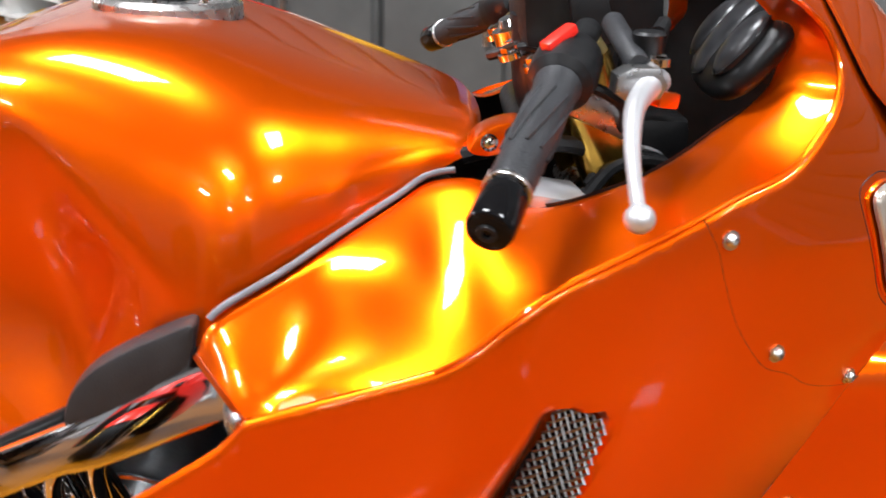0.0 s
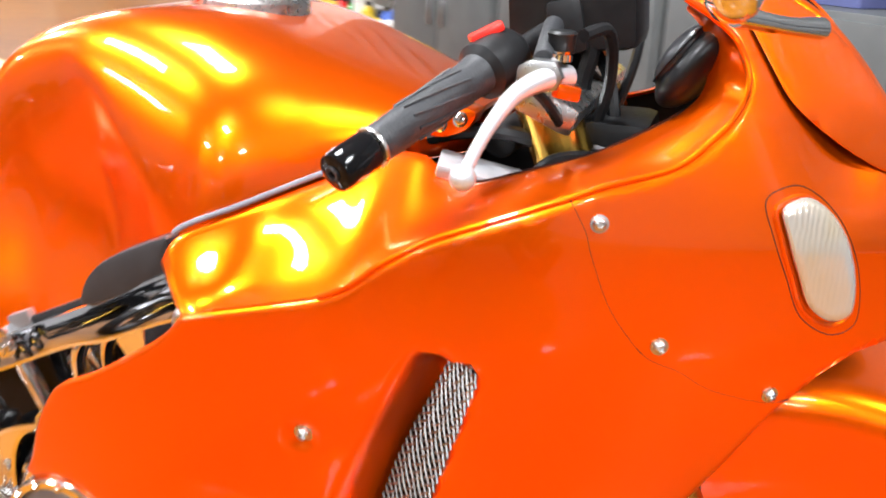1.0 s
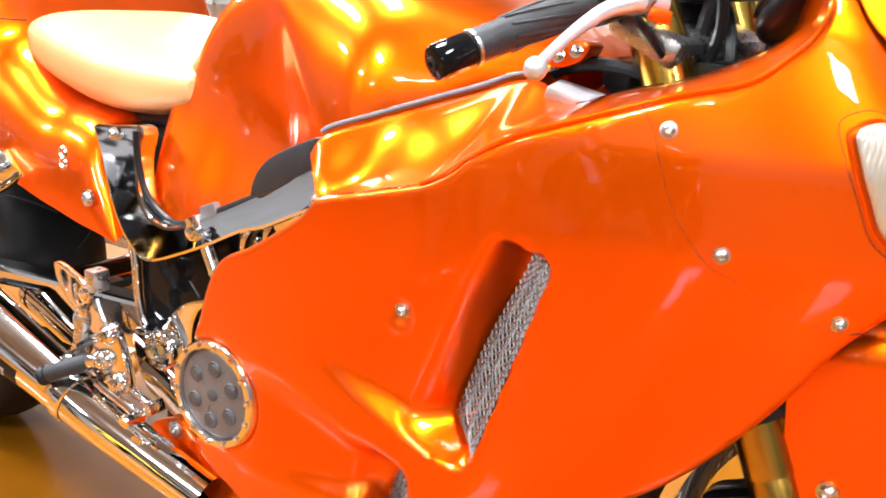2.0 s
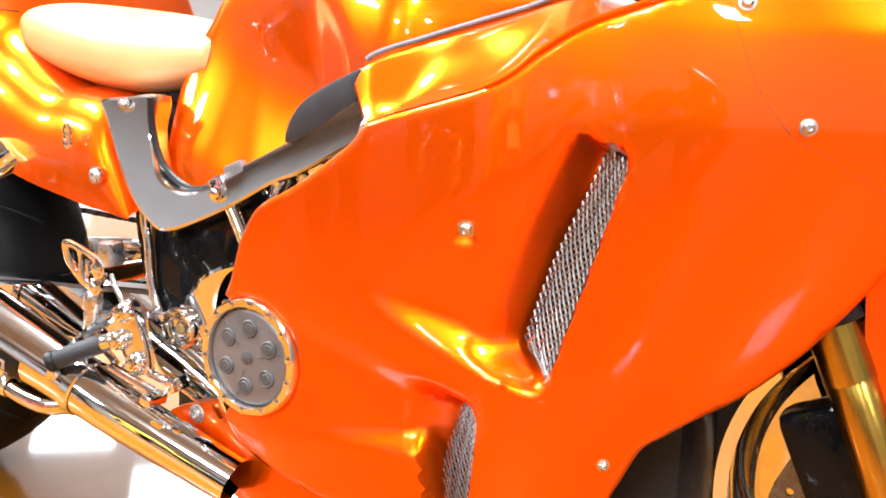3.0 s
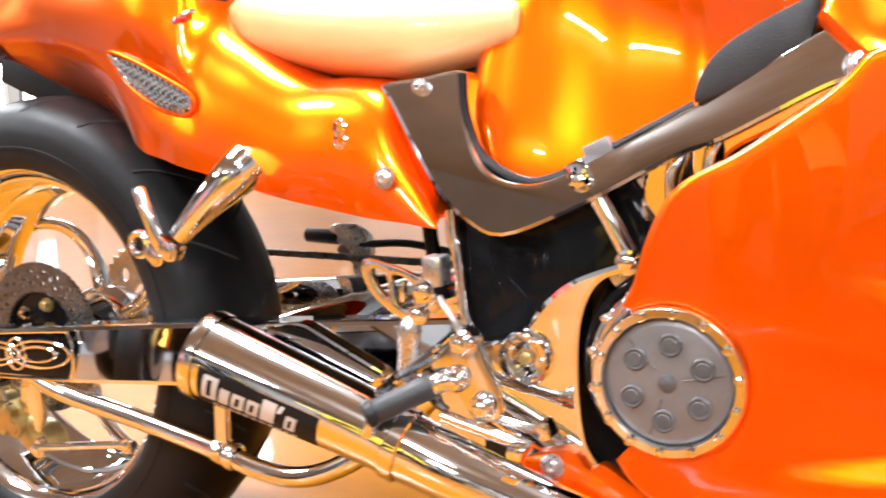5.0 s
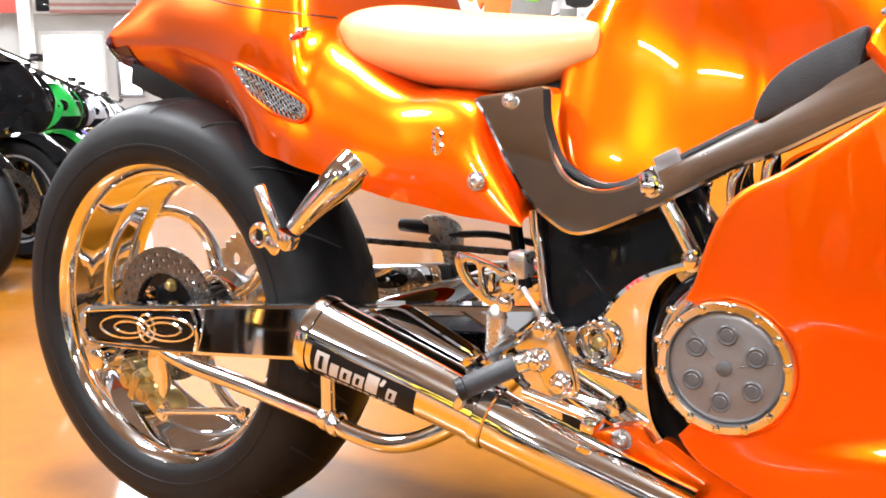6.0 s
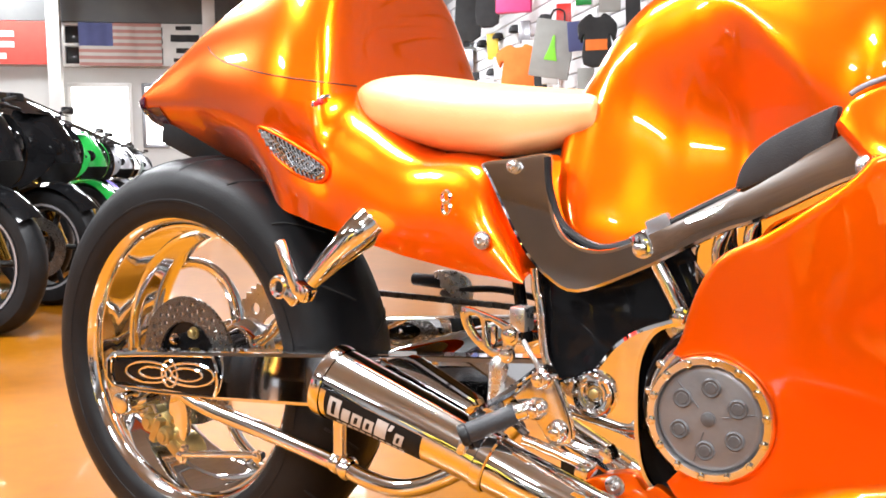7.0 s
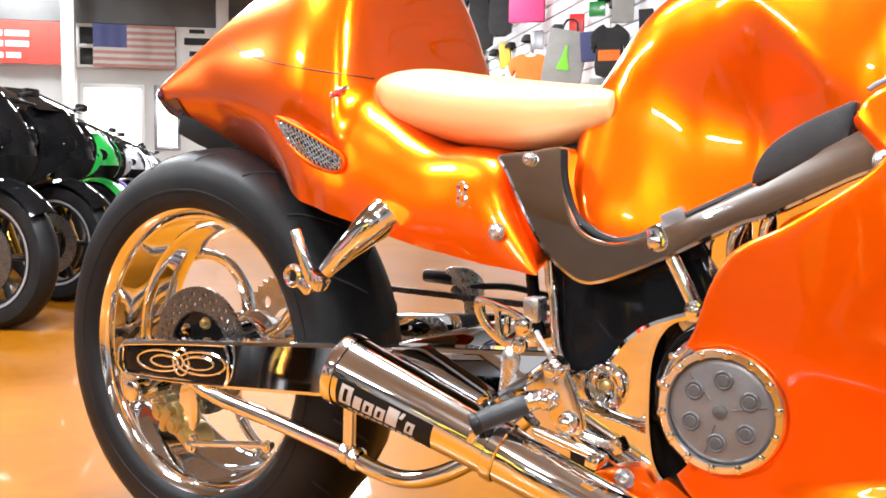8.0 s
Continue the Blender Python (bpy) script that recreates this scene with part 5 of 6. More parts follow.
# ---- front end ----
FX, FZ, FR = 0.60, 0.30, 0.30
fdir = Vector((0.165, 0, -0.38)).normalized()
fork_top = Vector((0.325, 0, 0.875))
for sd in (-1, 1):
    o = Vector((0, 0.115 * sd, 0))
    fork = part("fork_leg", tube([fork_top + o, fork_top + o + fdir * 0.30, fork_top + o + fdir * 0.302, fork_top + o + fdir * 0.46], [0.027, 0.027, 0.0245, 0.0245], 28, None, 0), GOLD, bike, "gold anodised fork leg")
    part("fork_slider", bar(fork_top + o + fdir * 0.44, fork_top + o + fdir * 0.66, 0.0235, 24, 0.004), GOLD, fork)
    part("fork_collar", bar(fork_top + o + fdir * 0.385, fork_top + o + fdir * 0.405, 0.031, 24, 0.003), BLACK, fork)
    part("fork_cap", lathe([(0, 0.016), (0.009, 0.016), (0.011, 0.010), (0.024, 0.009), (0.026, 0.0), (0.026, -0.01)], fork_top + o, -fdir, 24), BRASS, fork, "gold fork cap")
for k, ln in ((0.035, 0.028), (0.19, 0.03)):
    c = fork_top + fdir * k
    b = block((0.075, 0.30, ln), c, 0.01, (0, 23.5, 0))
    part("triple_clamp", b, SATIN, bike, "satin triple clamp")
for x, y in ((0.285, -0.05), (0.285, 0.05), (0.30, -0.095), (0.30, 0.095)):
    nut((x, y, 0.868), (-0.4, 0, 1), 0.009, 0.008, None, CHROME)
part("steering_damper", bar((0.30, -0.11, 0.80), (0.31, 0.09, 0.80), 0.016, 16, 0.003), BLACK, bike)
part("clamp_plate", block((0.075, 0.05, 0.012), (0.297, -0.158, 0.781), 0.004, (4, 12, 14)), LEVER, bike, "bare grey metal plate below the bars")

# clip-on bars, mirrored
for sd in (1, -1):
    def P(x, y, z, sd=sd):
        return Vector((x, y * sd * 0.93, z + 0.003))
    e0, e1 = P(0.239, -0.350, 0.8125), P(0.299, -0.203, 0.867)
    dd = (e1 - e0).normalized()
    hb = part("handlebar", bar(e0 + dd * 0.03, P(0.335, -0.115, 0.893), 0.011, 16), BLACK, bike, "black clip-on handlebar with rubber grip")
    grip = part("grip", tube([e0 + dd * 0.036, e0 + dd * 0.04, e0 + dd * 0.09, e0 + dd * 0.14, e0 + dd * 0.158], [0.0135, 0.0150, 0.0152, 0.0158, 0.0175], 28), GRIP, hb, "ribbed dark grey rubber grip")
    for i in range(9):
        a0 = 0.7 * i
        pts = []
        u = dd.orthogonal().normalized()
        v = dd.cross(u)
        for k in range(6):
            a = a0 + 0.16 * k
            pts.append(e0 + dd * (0.07 + 0.013 * k) + (u * math.cos(a) + v * math.sin(a)) * 0.0156)
        part("grip_rib", tube(pts, 0.0013, 5, None, 0), GRIP, grip)
    part("bar_end", bar(e0 - dd * 0.006, e0 + dd * 0.032, 0.0155, 24, 0.004), GLOSS_BLACK, hb, "gloss black bar-end weight")
    part("bar_end_collar", bar(e0 + dd * 0.032, e0 + dd * 0.036, 0.0163, 24, 0.001), SATIN, hb)
    part("bar_end_screw", lathe([(0.0065, 0.0), (0.006, 0.002), (0.0035, 0.002), (0.003, -0.001), (0, -0.001)], e0 - dd * 0.006, -dd, 16), BLACK, hb)
    sw = part("switch_housing", tube([e0 + dd * 0.158, e0 + dd * 0.163, e0 + dd * 0.178, e0 + dd * 0.197, e0 + dd * 0.205], [0.018, 0.024, 0.0255, 0.024, 0.018], 24, None, 0), BLACK, hb, "black switch housing with red switch")
    part("kill_switch", block((0.030, 0.011, 0.008), tuple(e0 + dd * 0.174 + Vector((-0.005, 0.0, 0.0262))), 0.003, (0, -25, 35 * sd)), RED, sw, "red rocker switch")
    part("throttle_cable", tube([e0 + dd * 0.19 + Vector((0, 0, -0.01)), P(0.35, -0.19, 0.85), P(0.36, -0.12, 0.80), P(0.34, -0.06, 0.74)], 0.0045, 8), BLACK, hb)
    lev = part("brake_lever", tube([P(0.370, -0.202, 0.871), P(0.357, -0.226, 0.871), P(0.342, -0.255, 0.863), P(0.334, -0.288, 0.848), P(0.330, -0.318, 0.833), P(0.328, -0.345, 0.819)], [0.0095, 0.0088, 0.0072, 0.0056, 0.0048, 0.0047], 14), LEVER, hb, "polished aluminium lever with ball end")
    bb = bmesh.new()
    bmesh.ops.create_uvsphere(bb, u_segments=20, v_segments=12, radius=0.0095, matrix=Matrix.Translation(P(0.328, -0.347, 0.817)))
    part("lever_ball", bb, LEVER, lev)
    piv = part("lever_perch", plate([(0.334, 0.870), (0.346, 0.862), (0.366, 0.866), (0.371, 0.876), (0.364, 0.888), (0.345, 0.888), (0.335, 0.882)], -0.212 if sd > 0 else 0.190, -0.190 if sd > 0 else 0.212, 0.003), STEEL, hb)
    # orange paint stands for the floor's reflection on this small metal piece
    part("lever_adjuster", block((0.020, 0.014, 0.012), tuple(P(0.372, -0.214, 0.861)), 0.003, (0, 10, 30 * sd)), ORANGE, lev, "lever adjuster with the floor's reflection painted orange")
    nut(P(0.366, -0.212, 0.888), (0, 0, 1), 0.006, 0.004, piv)
    part("master_cylinder", bar(P(0.352, -0.212, 0.884), P(0.346, -0.145, 0.905), 0.0085, 16, 0.003), GRIP, hb, "dark brake master cylinder")
    part("fluid_reservoir", lathe([(0, 0.007), (0.010, 0.007), (0.012, 0.005), (0.011, 0.003), (0.0105, -0.008), (0.008, -0.012), (0, -0.012)], P(0.362, -0.195, 0.898), (0, 0, 1), 24), BLACK, hb, "small black fluid reservoir")
    part("brake_hose", tube([P(0.375, -0.17, 0.90), P(0.39, -0.13, 0.90), P(0.39, -0.10, 0.85), P(0.37, -0.10, 0.78)], 0.0055, 8), BLACK, hb)
for pts, r, m in (([(0.27, -0.02, 0.86), (0.30, -0.06, 0.875), (0.34, -0.03, 0.87), (0.38, 0.02, 0.83)], 0.005, BLACK), ([(0.28, 0.05, 0.86), (0.33, 0.03, 0.885), (0.38, -0.04, 0.86), (0.40, -0.08, 0.80)], 0.006, BLACK), ([(0.24, -0.125, 0.80), (0.28, -0.135, 0.812), (0.33, -0.13, 0.81), (0.38, -0.10, 0.78)], 0.007, BLACK)):
    part("cable", tube(pts, r, 8), m, bike)
part("ignition", lathe([(0, 0.012), (0.013, 0.012), (0.016, 0.006), (0.022, 0.004), (0.024, -0.02)], (0.295, 0.0, 0.88), (-0.4, 0, 1), 24), CHROME, bike, "round ignition lock")
part("fuse_box", block((0.06, 0.10, 0.05), (0.40, -0.05, 0.80), 0.01), BLACK, bike)

# instruments: a leaning black pod with three rounded dials
POD = Matrix.Translation((0.466, -0.088, 0.884)) @ Matrix.Rotation(radians(-96), 4, "Z") @ Matrix.Rotation(radians(-36), 4, "X")
POD_BLACK = surface("pod_black", (0.004, 0.004, 0.0045), (0.008, 0.008, 0.0085), 0.34, 0.0, 60.0, spec=0.2, rough_var=0.08)
b = bmesh.new()
grid_faces(b, [[POD @ Vector((0.072 * math.cos(e) ** 0.8 * math.copysign(abs(math.cos(a)) ** 0.7, math.cos(a)), 0.020 * math.sin(e), 0.047 * math.cos(e) ** 0.8 * math.copysign(abs(math.sin(a)) ** 0.75, math.sin(a)))) for a in [2 * math.pi * k / 40 for k in range(40)]] for e in [radians(-89.5 + 179 * k / 14) for k in range(15)]], close_v=True)
pod = part("instrument_pod", b, POD_BLACK, bike, "gloss black instrument pod with three rounded dials", 60)
FACE = surface("dark_dial_face", (0.010, 0.010, 0.011), (0.028, 0.028, 0.03), 0.28, 0.0, 90.0, spec=0.3)
for k, r, h in ((-0.043, 0.019, 0.030), (0.0, 0.023, 0.040), (0.043, 0.019, 0.030)):
    b = bmesh.new()
    bmesh.ops.create_uvsphere(b, u_segments=24, v_segments=14, radius=1.0, matrix=POD @ Matrix.Translation((k, -0.014, 0.0)) @ Matrix.Rotation(radians(90), 4, "X") @ Matrix.Diagonal((r, h, 0.011, 1)))
    dial = part("dial", b, FACE, pod, "dark rounded dial glass")
    rim = [POD @ Vector((k + (r + 0.001) * math.cos(a), -0.0155, (h + 0.001) * math.sin(a))) for a in np.linspace(0, 2 * math.pi, 33)]
    part("dial_rim", tube(rim, 0.0010, 6, None, 0), POD_BLACK, dial)
# black display on a stalk over the steering head
disp = part("display_unit", block((0.118, 0.100, 0.170), (0.342, -0.02, 0.962), 0.012, (0, -6, 0)), BLACK, bike, "tall black display unit on a stalk")
part("display_stalk", tube([(0.335, -0.02, 0.80), (0.325, -0.02, 0.84), (0.315, -0.02, 0.90)], [0.03, 0.034, 0.03], 14), BLACK, disp)
part("display_plug", block((0.034, 0.06, 0.05), (0.345, -0.045, 0.90), 0.008, (0, -14, 0)), BLACK, disp)
part("display_lead", tube([(0.355, -0.05, 0.93), (0.368, -0.06, 0.89), (0.362, -0.06, 0.84), (0.372, -0.05, 0.77)], 0.008, 8), BLACK, disp)
# orange anodised bar mount with two screws
mount = part("bar_mount", plate(spline([(0.242, 0.810), (0.252, 0.826), (0.275, 0.834), (0.288, 0.830), (0.280, 0.815), (0.258, 0.806)], 4, closed=True), -0.150, -0.118, 0.004), ORANGE, bike, "orange anodised bar mount with screws")
for x, z in ((0.257, 0.818), (0.275, 0.824)):
    nut((x, -0.151, z), (0, -1, 0.2), 0.0048, 0.004, mount)
# ribbed black inner duct between pod and steering head
for k in range(5):
    part("cable", tube([(0.335 + 0.004 * k, -0.150 + 0.014 * k, 0.775 + 0.004 * (k % 2)), (0.36, -0.140 + 0.014 * k, 0.798), (0.40, -0.125 + 0.012 * k, 0.795), (0.43, -0.10 + 0.01 * k, 0.76)], 0.0055, 8), BLACK if k != 2 else HOSE_GREY, bike)

# the screen's foot, laid on the nose beyond the hollow
screen_line = spline([(0.480, 0.948), (0.503, 0.915), (0.520, 0.890), (0.538, 0.866), (0.571, 0.840), (0.61, 0.817), (0.640, 0.808), (0.636, 0.830), (0.603, 0.874), (0.564, 0.915), (0.528, 0.938), (0.50, 0.950)], 4, closed=True)


def screen_shape(p, z):
    c = Vector(fair_shape(p, z, False))
    return c + Vector((0.3, -1.0, 0.4)).normalized() * 0.0006


part("windscreen", panel([(run_of(x, z), z) for x, z in screen_line], screen_shape, 0.012, 0.003, roll=0.0012), ORANGE, bike, "orange painted windscreen foot", 60)

# chrome mirror foot on the screen's edge
foot = part("mirror_foot", tube([(0.545, -0.205, 0.925), (0.52, -0.26, 0.93), (0.49, -0.315, 0.938)], [0.008, 0.006, 0.007], 14), CHROME, bike, "chrome mirror foot beside the screen")
part("mirror_ball", lathe([(0.0, -0.013), (0.010, -0.010), (0.016, -0.003), (0.018, 0.006), (0.015, 0.014), (0.0, 0.018)], (0.487, -0.325, 0.947), (0.1, -0.3, 1), 28), CHROME, foot)

# front wheel
fw = part("front_wheel", lathe([(0.205, -0.052), (0.219, -0.056), (0.222, -0.053), (0.214, -0.045), (0.196, -0.03), (0.192, 0.0), (0.196, 0.03), (0.214, 0.045), (0.222, 0.053), (0.219, 0.056), (0.205, 0.052), (0.186, 0.02), (0.186, -0.02)], (FX, 0, FZ), n=96, closed=True), CHROME, bike, "chrome front wheel")
fprof = [(0.214, -0.048), (0.224, -0.058), (0.245, -0.063), (0.268, -0.058), (0.285, -0.042), (0.296, -0.018), (0.298, 0.0)]
fprof += [(r, -h) for r, h in reversed(fprof[:-1])]
part("tyre", lathe(fprof, (FX, 0, FZ), n=96), RUBBER, fw, "black front tyre")
for i in range(5):
    a0 = 2 * math.pi * i / 5 + 0.5
    rows = []
    for k in range(12):
        s = k / 11
        r = 0.03 + 0.165 * s
        a = a0 + 0.6 * s ** 1.5
        c = Vector((FX + r * math.cos(a), 0, FZ + r * math.sin(a)))
        t = Vector((-math.sin(a), 0, math.cos(a)))
        rows.append([c + t * 0.014 * math.cos(q) + Vector((0, 0.014 * math.sin(q), 0)) for q in [2 * math.pi * j / 10 for j in range(10)]])
    b = bmesh.new()
    grid_faces(b, rows, close_v=True)
    part("spoke", b, CHROME, fw)
part("hub", lathe([(0, -0.06), (0.03, -0.06), (0.04, -0.03), (0.04, 0.03), (0.03, 0.06), (0, 0.06)], (FX, 0, FZ), n=32), CHROME, fw)
for sd in (-1, 1):
    place_disc(FX, FZ, 0.078 * sd, 0.105, 0.155, 24, 2, fw, "brake_disc", DISC_STEEL, "drilled front brake disc", 0.004)
    part("disc_carrier", lathe([(0.108, 0.075 * sd), (0.104, 0.079 * sd), (0.06, 0.074 * sd), (0.03, 0.066 * sd)], (FX, 0, FZ), n=40), GOLD, fw)
    part("front_caliper", block((0.062, 0.055, 0.13), (0.500, 0.098 * sd, 0.36), 0.014, (0, -25, 0)), GLOSS_BLACK, bike, "black front brake caliper")


# front fender: sections round the wheel
def fender_mesh():
    b = bmesh.new()
    rows = []
    for i in range(30):
        th = radians(104 - 96 * i / 29)
        row = []
        for k in range(-14, 15):
            q = abs(k) / 14
            s = 1 if k > 0 else -1
            r = 0.328 - 0.028 * q ** 2 - 0.16 * smoothstep(0.5, 1.0, q) * (1 - smoothstep(0.2, 0.9, i / 29) * 0.45)
            y = s * (0.118 * math.sin(min(q * 1.5, 1) * math.pi / 2) + 0.016 * math.exp(-((q - 0.6) / 0.12) ** 2))
            back = radians(16) * smoothstep(0.45, 1.0, q)
            a = th + back
            row.append(Vector((FX + 0.005 + r * math.cos(a), y, FZ + r * math.sin(a))))
        rows.append(row)
    grid_faces(b, rows)
    bmesh.ops.solidify(b, geom=b.faces[:], thickness=0.003)
    return b


fender = part("front_fender", fender_mesh(), ORANGE, bike, "candy-orange front fender", 60)
screw((0.562, -0.121, 0.455), (-0.1, -1, 0), 0.0075, fender)

# ---- the showroom's far wall ----
north = bmesh.new()
NV = 20.0
for u0, u1, z0, z1 in ((-11.4, 3.6, 0, 1.2), (-11.4, -3.35, 1.2, 2.45), (-2.15, -1.95, 1.2, 2.45), (-1.45, 3.6, 1.2, 2.45), (-11.4, 3.6, 2.45, 2.8), (-11.4, 3.6, 3.62, CEIL)):
    block((u1 - u0, 0.2, z1 - z0), ((u0 + u1) / 2, NV + 0.1, (z0 + z1) / 2), 0, (0, 0, 0), north)
north.transform(ROOM)
setting("wall_north", north, WALL, "light painted end wall with openings", "wall")
setting("trim", room_block((15.0, 0.06, 1.1), (-3.9, NV - 0.06, 4.2), 0.0), DARK, "dark band under the ceiling", "trim")
PANE = surface("dark_transom_glass", (0.02, 0.02, 0.022), (0.03, 0.03, 0.032), 0.08, 0.0, 2.0)
DAY = glow("daylight_behind_glass", (1.0, 0.98, 0.95), 6.0)
setting("backdrop", room_block((15.0, 0.05, 2.4), (-3.9, NV + 1.0, 1.5), 0), DAY, "bright daylight outside the windows", "backdrop")


def transom(u0, u1):
    t = thing("window_1", tuple(ROOM @ Vector((u0, NV, 2.8))), "row of dark transom panes in white frames", "window", "", "structure")
    n = 4
    for i in range(n):
        a = u0 + (u1 - u0) * i / n
        w = (u1 - u0) / n
        for z0, z1 in ((2.80, 3.2), (3.22, 3.62)):
            part("pane", room_block((w - 0.08, 0.03, z1 - z0 - 0.06), (a + w / 2, NV + 0.05, (z0 + z1) / 2), 0.003), PANE, t)
        part("mullion", room_block((0.08, 0.10, 0.82), (a, NV + 0.02, 3.21), 0.006), WHITE, t)
    for z in (2.81, 3.21, 3.61):
        part("window_frame", room_block((u1 - u0, 0.11, 0.06), ((u0 + u1) / 2, NV + 0.02, z), 0.006), WHITE, t)


for u0, u1 in ((-9.3, -6.5), (-6.3, -3.6), (-3.4, -0.7), (-0.5, 2.2)):
    transom(u0, u1)
for u0, u1 in ((-3.35, -2.15), (-1.95, -1.45)):
    t = thing("window_2", tuple(ROOM @ Vector((u0, NV, 1.2))), "bright window in a light frame", "window", "", "structure")
    for w, h, u, z in ((u1 - u0, 0.08, (u0 + u1) / 2, 1.22), (u1 - u0, 0.08, (u0 + u1) / 2, 2.43), (0.07, 1.25, u0 + 0.03, 1.83), (0.07, 1.25, u1 - 0.03, 1.83)):
        part("window_frame", room_block((w, 0.16, h), (u, NV + 0.04, z), 0.006), SILVER if u0 > -2 else WHITE, t)
for u in (-6.4, -3.5, -0.6, 2.3):
    col = room_block((0.24, 0.24, CEIL), (u, NV - 0.35, CEIL / 2), 0.015)
    tagged(part("column", col, WHITE), "square white painted column", "column", "columns along the end wall", "structure")

# banners and flag, slightly rippled cloth
CLOTH_R = surface("red_banner_cloth", (0.62, 0.06, 0.04), (0.54, 0.05, 0.035), 0.8, 0.0, 6.0, bump=0.1)
CLOTH_W = surface("white_banner_cloth", (0.72, 0.72, 0.70), (0.65, 0.65, 0.63), 0.8, 0.0, 6.0, bump=0.1)
FADED_R = surface("faded_red_cloth", (0.42, 0.20, 0.17), (0.36, 0.17, 0.15), 0.8, 0.0, 6.0, bump=0.1)
FADED_W = surface("faded_white_cloth", (0.5, 0.47, 0.43), (0.44, 0.42, 0.38), 0.8, 0.0, 6.0, bump=0.1)
CLOTH_B = surface("navy_cloth", (0.06, 0.07, 0.17), (0.07, 0.08, 0.2), 0.8, 0.0, 6.0, bump=0.1)
CLOTH_K = surface("black_cloth", (0.015, 0.015, 0.016), (0.025, 0.025, 0.026), 0.8, 0.0, 9.0, bump=0.2)


def cloth(u0, u1, z0, z1, v, n=16, amp=0.012):
    b = bmesh.new()
    rows = []
    for i in range(n + 1):
        u = u0 + (u1 - u0) * i / n
        rows.append([ROOM @ Vector((u, v + amp * math.sin(u * 9.0) + amp * 0.5 * math.sin(u * 23 + z0), z0 + (z1 - z0) * j / 4)) for j in range(5)])
    grid_faces(b, rows)
    bmesh.ops.solidify(b, geom=b.faces[:], thickness=0.003)
    return b


flag = thing("flag", tuple(ROOM @ Vector((-3.1, NV - 0.2, 2.8))), "striped flag with navy canton hung on the wall", "flag")
for i in range(13):
    z1 = 3.62 - i * 0.064
    part("stripe", cloth(-3.08 if i > 6 else -2.44, -1.52, z1 - 0.064, z1, NV - 0.2), FADED_R if i % 2 == 0 else FADED_W, flag)
part("canton", cloth(-3.08, -2.44, 3.62 - 7 * 0.064, 3.62, NV - 0.2), CLOTH_B, flag)
ban = thing("banner", tuple(ROOM @ Vector((-4.8, NV - 0.2, 2.8))), "red banner with pale bars of lettering", "banner")
part("cloth", cloth(-5.6, -3.67, 2.80, 3.62, NV - 0.2), CLOTH_R, ban)
for z, a, c in ((3.32, -4.9, -4.25), (3.12, -4.9, -4.25), (2.9, -4.9, -4.4)):
    part("lettering_bar", cloth(a, c, z, z + 0.11, NV - 0.205), CLOTH_W, ban)
ban2 = thing("banner", tuple(ROOM @ Vector((-1.5, NV - 0.2, 2.8))), "white banner with dark bars of lettering", "banner")
part("cloth", cloth(-1.50, -0.58, 2.80, 3.62, NV - 0.2), CLOTH_W, ban2)
for z, a, c, h in ((3.50, -1.25, -0.95, 0.08), (3.27, -1.35, -0.8, 0.14), (3.05, -1.25, -0.85, 0.10), (2.87, -1.3, -0.8, 0.08)):
    part("lettering_bar", cloth(a, c, z, z + h, NV - 0.205), CLOTH_K, ban2)

# ---- slat wall with goods ----
DARKSLAT = surface("dark_grey_slat", (0.07, 0.074, 0.074), (0.05, 0.054, 0.054), 0.5, 0.0, 3.0)
for k in range(22):
    setting("trim", room_block((0.05, 14, 0.135), (3.49, 13, 0.25 + k * 0.15), 0.006), SLAT, "pale slatwall board", "slatwall")
    setting("trim", room_block((0.05, 13, 0.135), (3.49, -0.6, 0.25 + k * 0.15), 0.006), DARKSLAT, "dark grey slatwall board", "slatwall")
GREY_BAG = surface("grey_bag", (0.33, 0.33, 0.31), (0.27, 0.27, 0.25), 0.5, 0.0, 6.0)
ORCLOTH = surface("orange_cloth", (0.85, 0.2, 0.03), (0.75, 0.16, 0.02), 0.8, 0.0, 9.0, bump=0.2)
YELLOW = surface("yellow_card", (0.7, 0.5, 0.03), (0.6, 0.42, 0.03), 0.5, 0.0, 9.0)
PINK = surface("pink_card", (0.8, 0.06, 0.22), (0.7, 0.05, 0.2), 0.5, 0.0, 9.0)
LIME = surface("lime_print", (0.25, 0.75, 0.03), (0.2, 0.65, 0.03), 0.5, 0.0, 9.0)


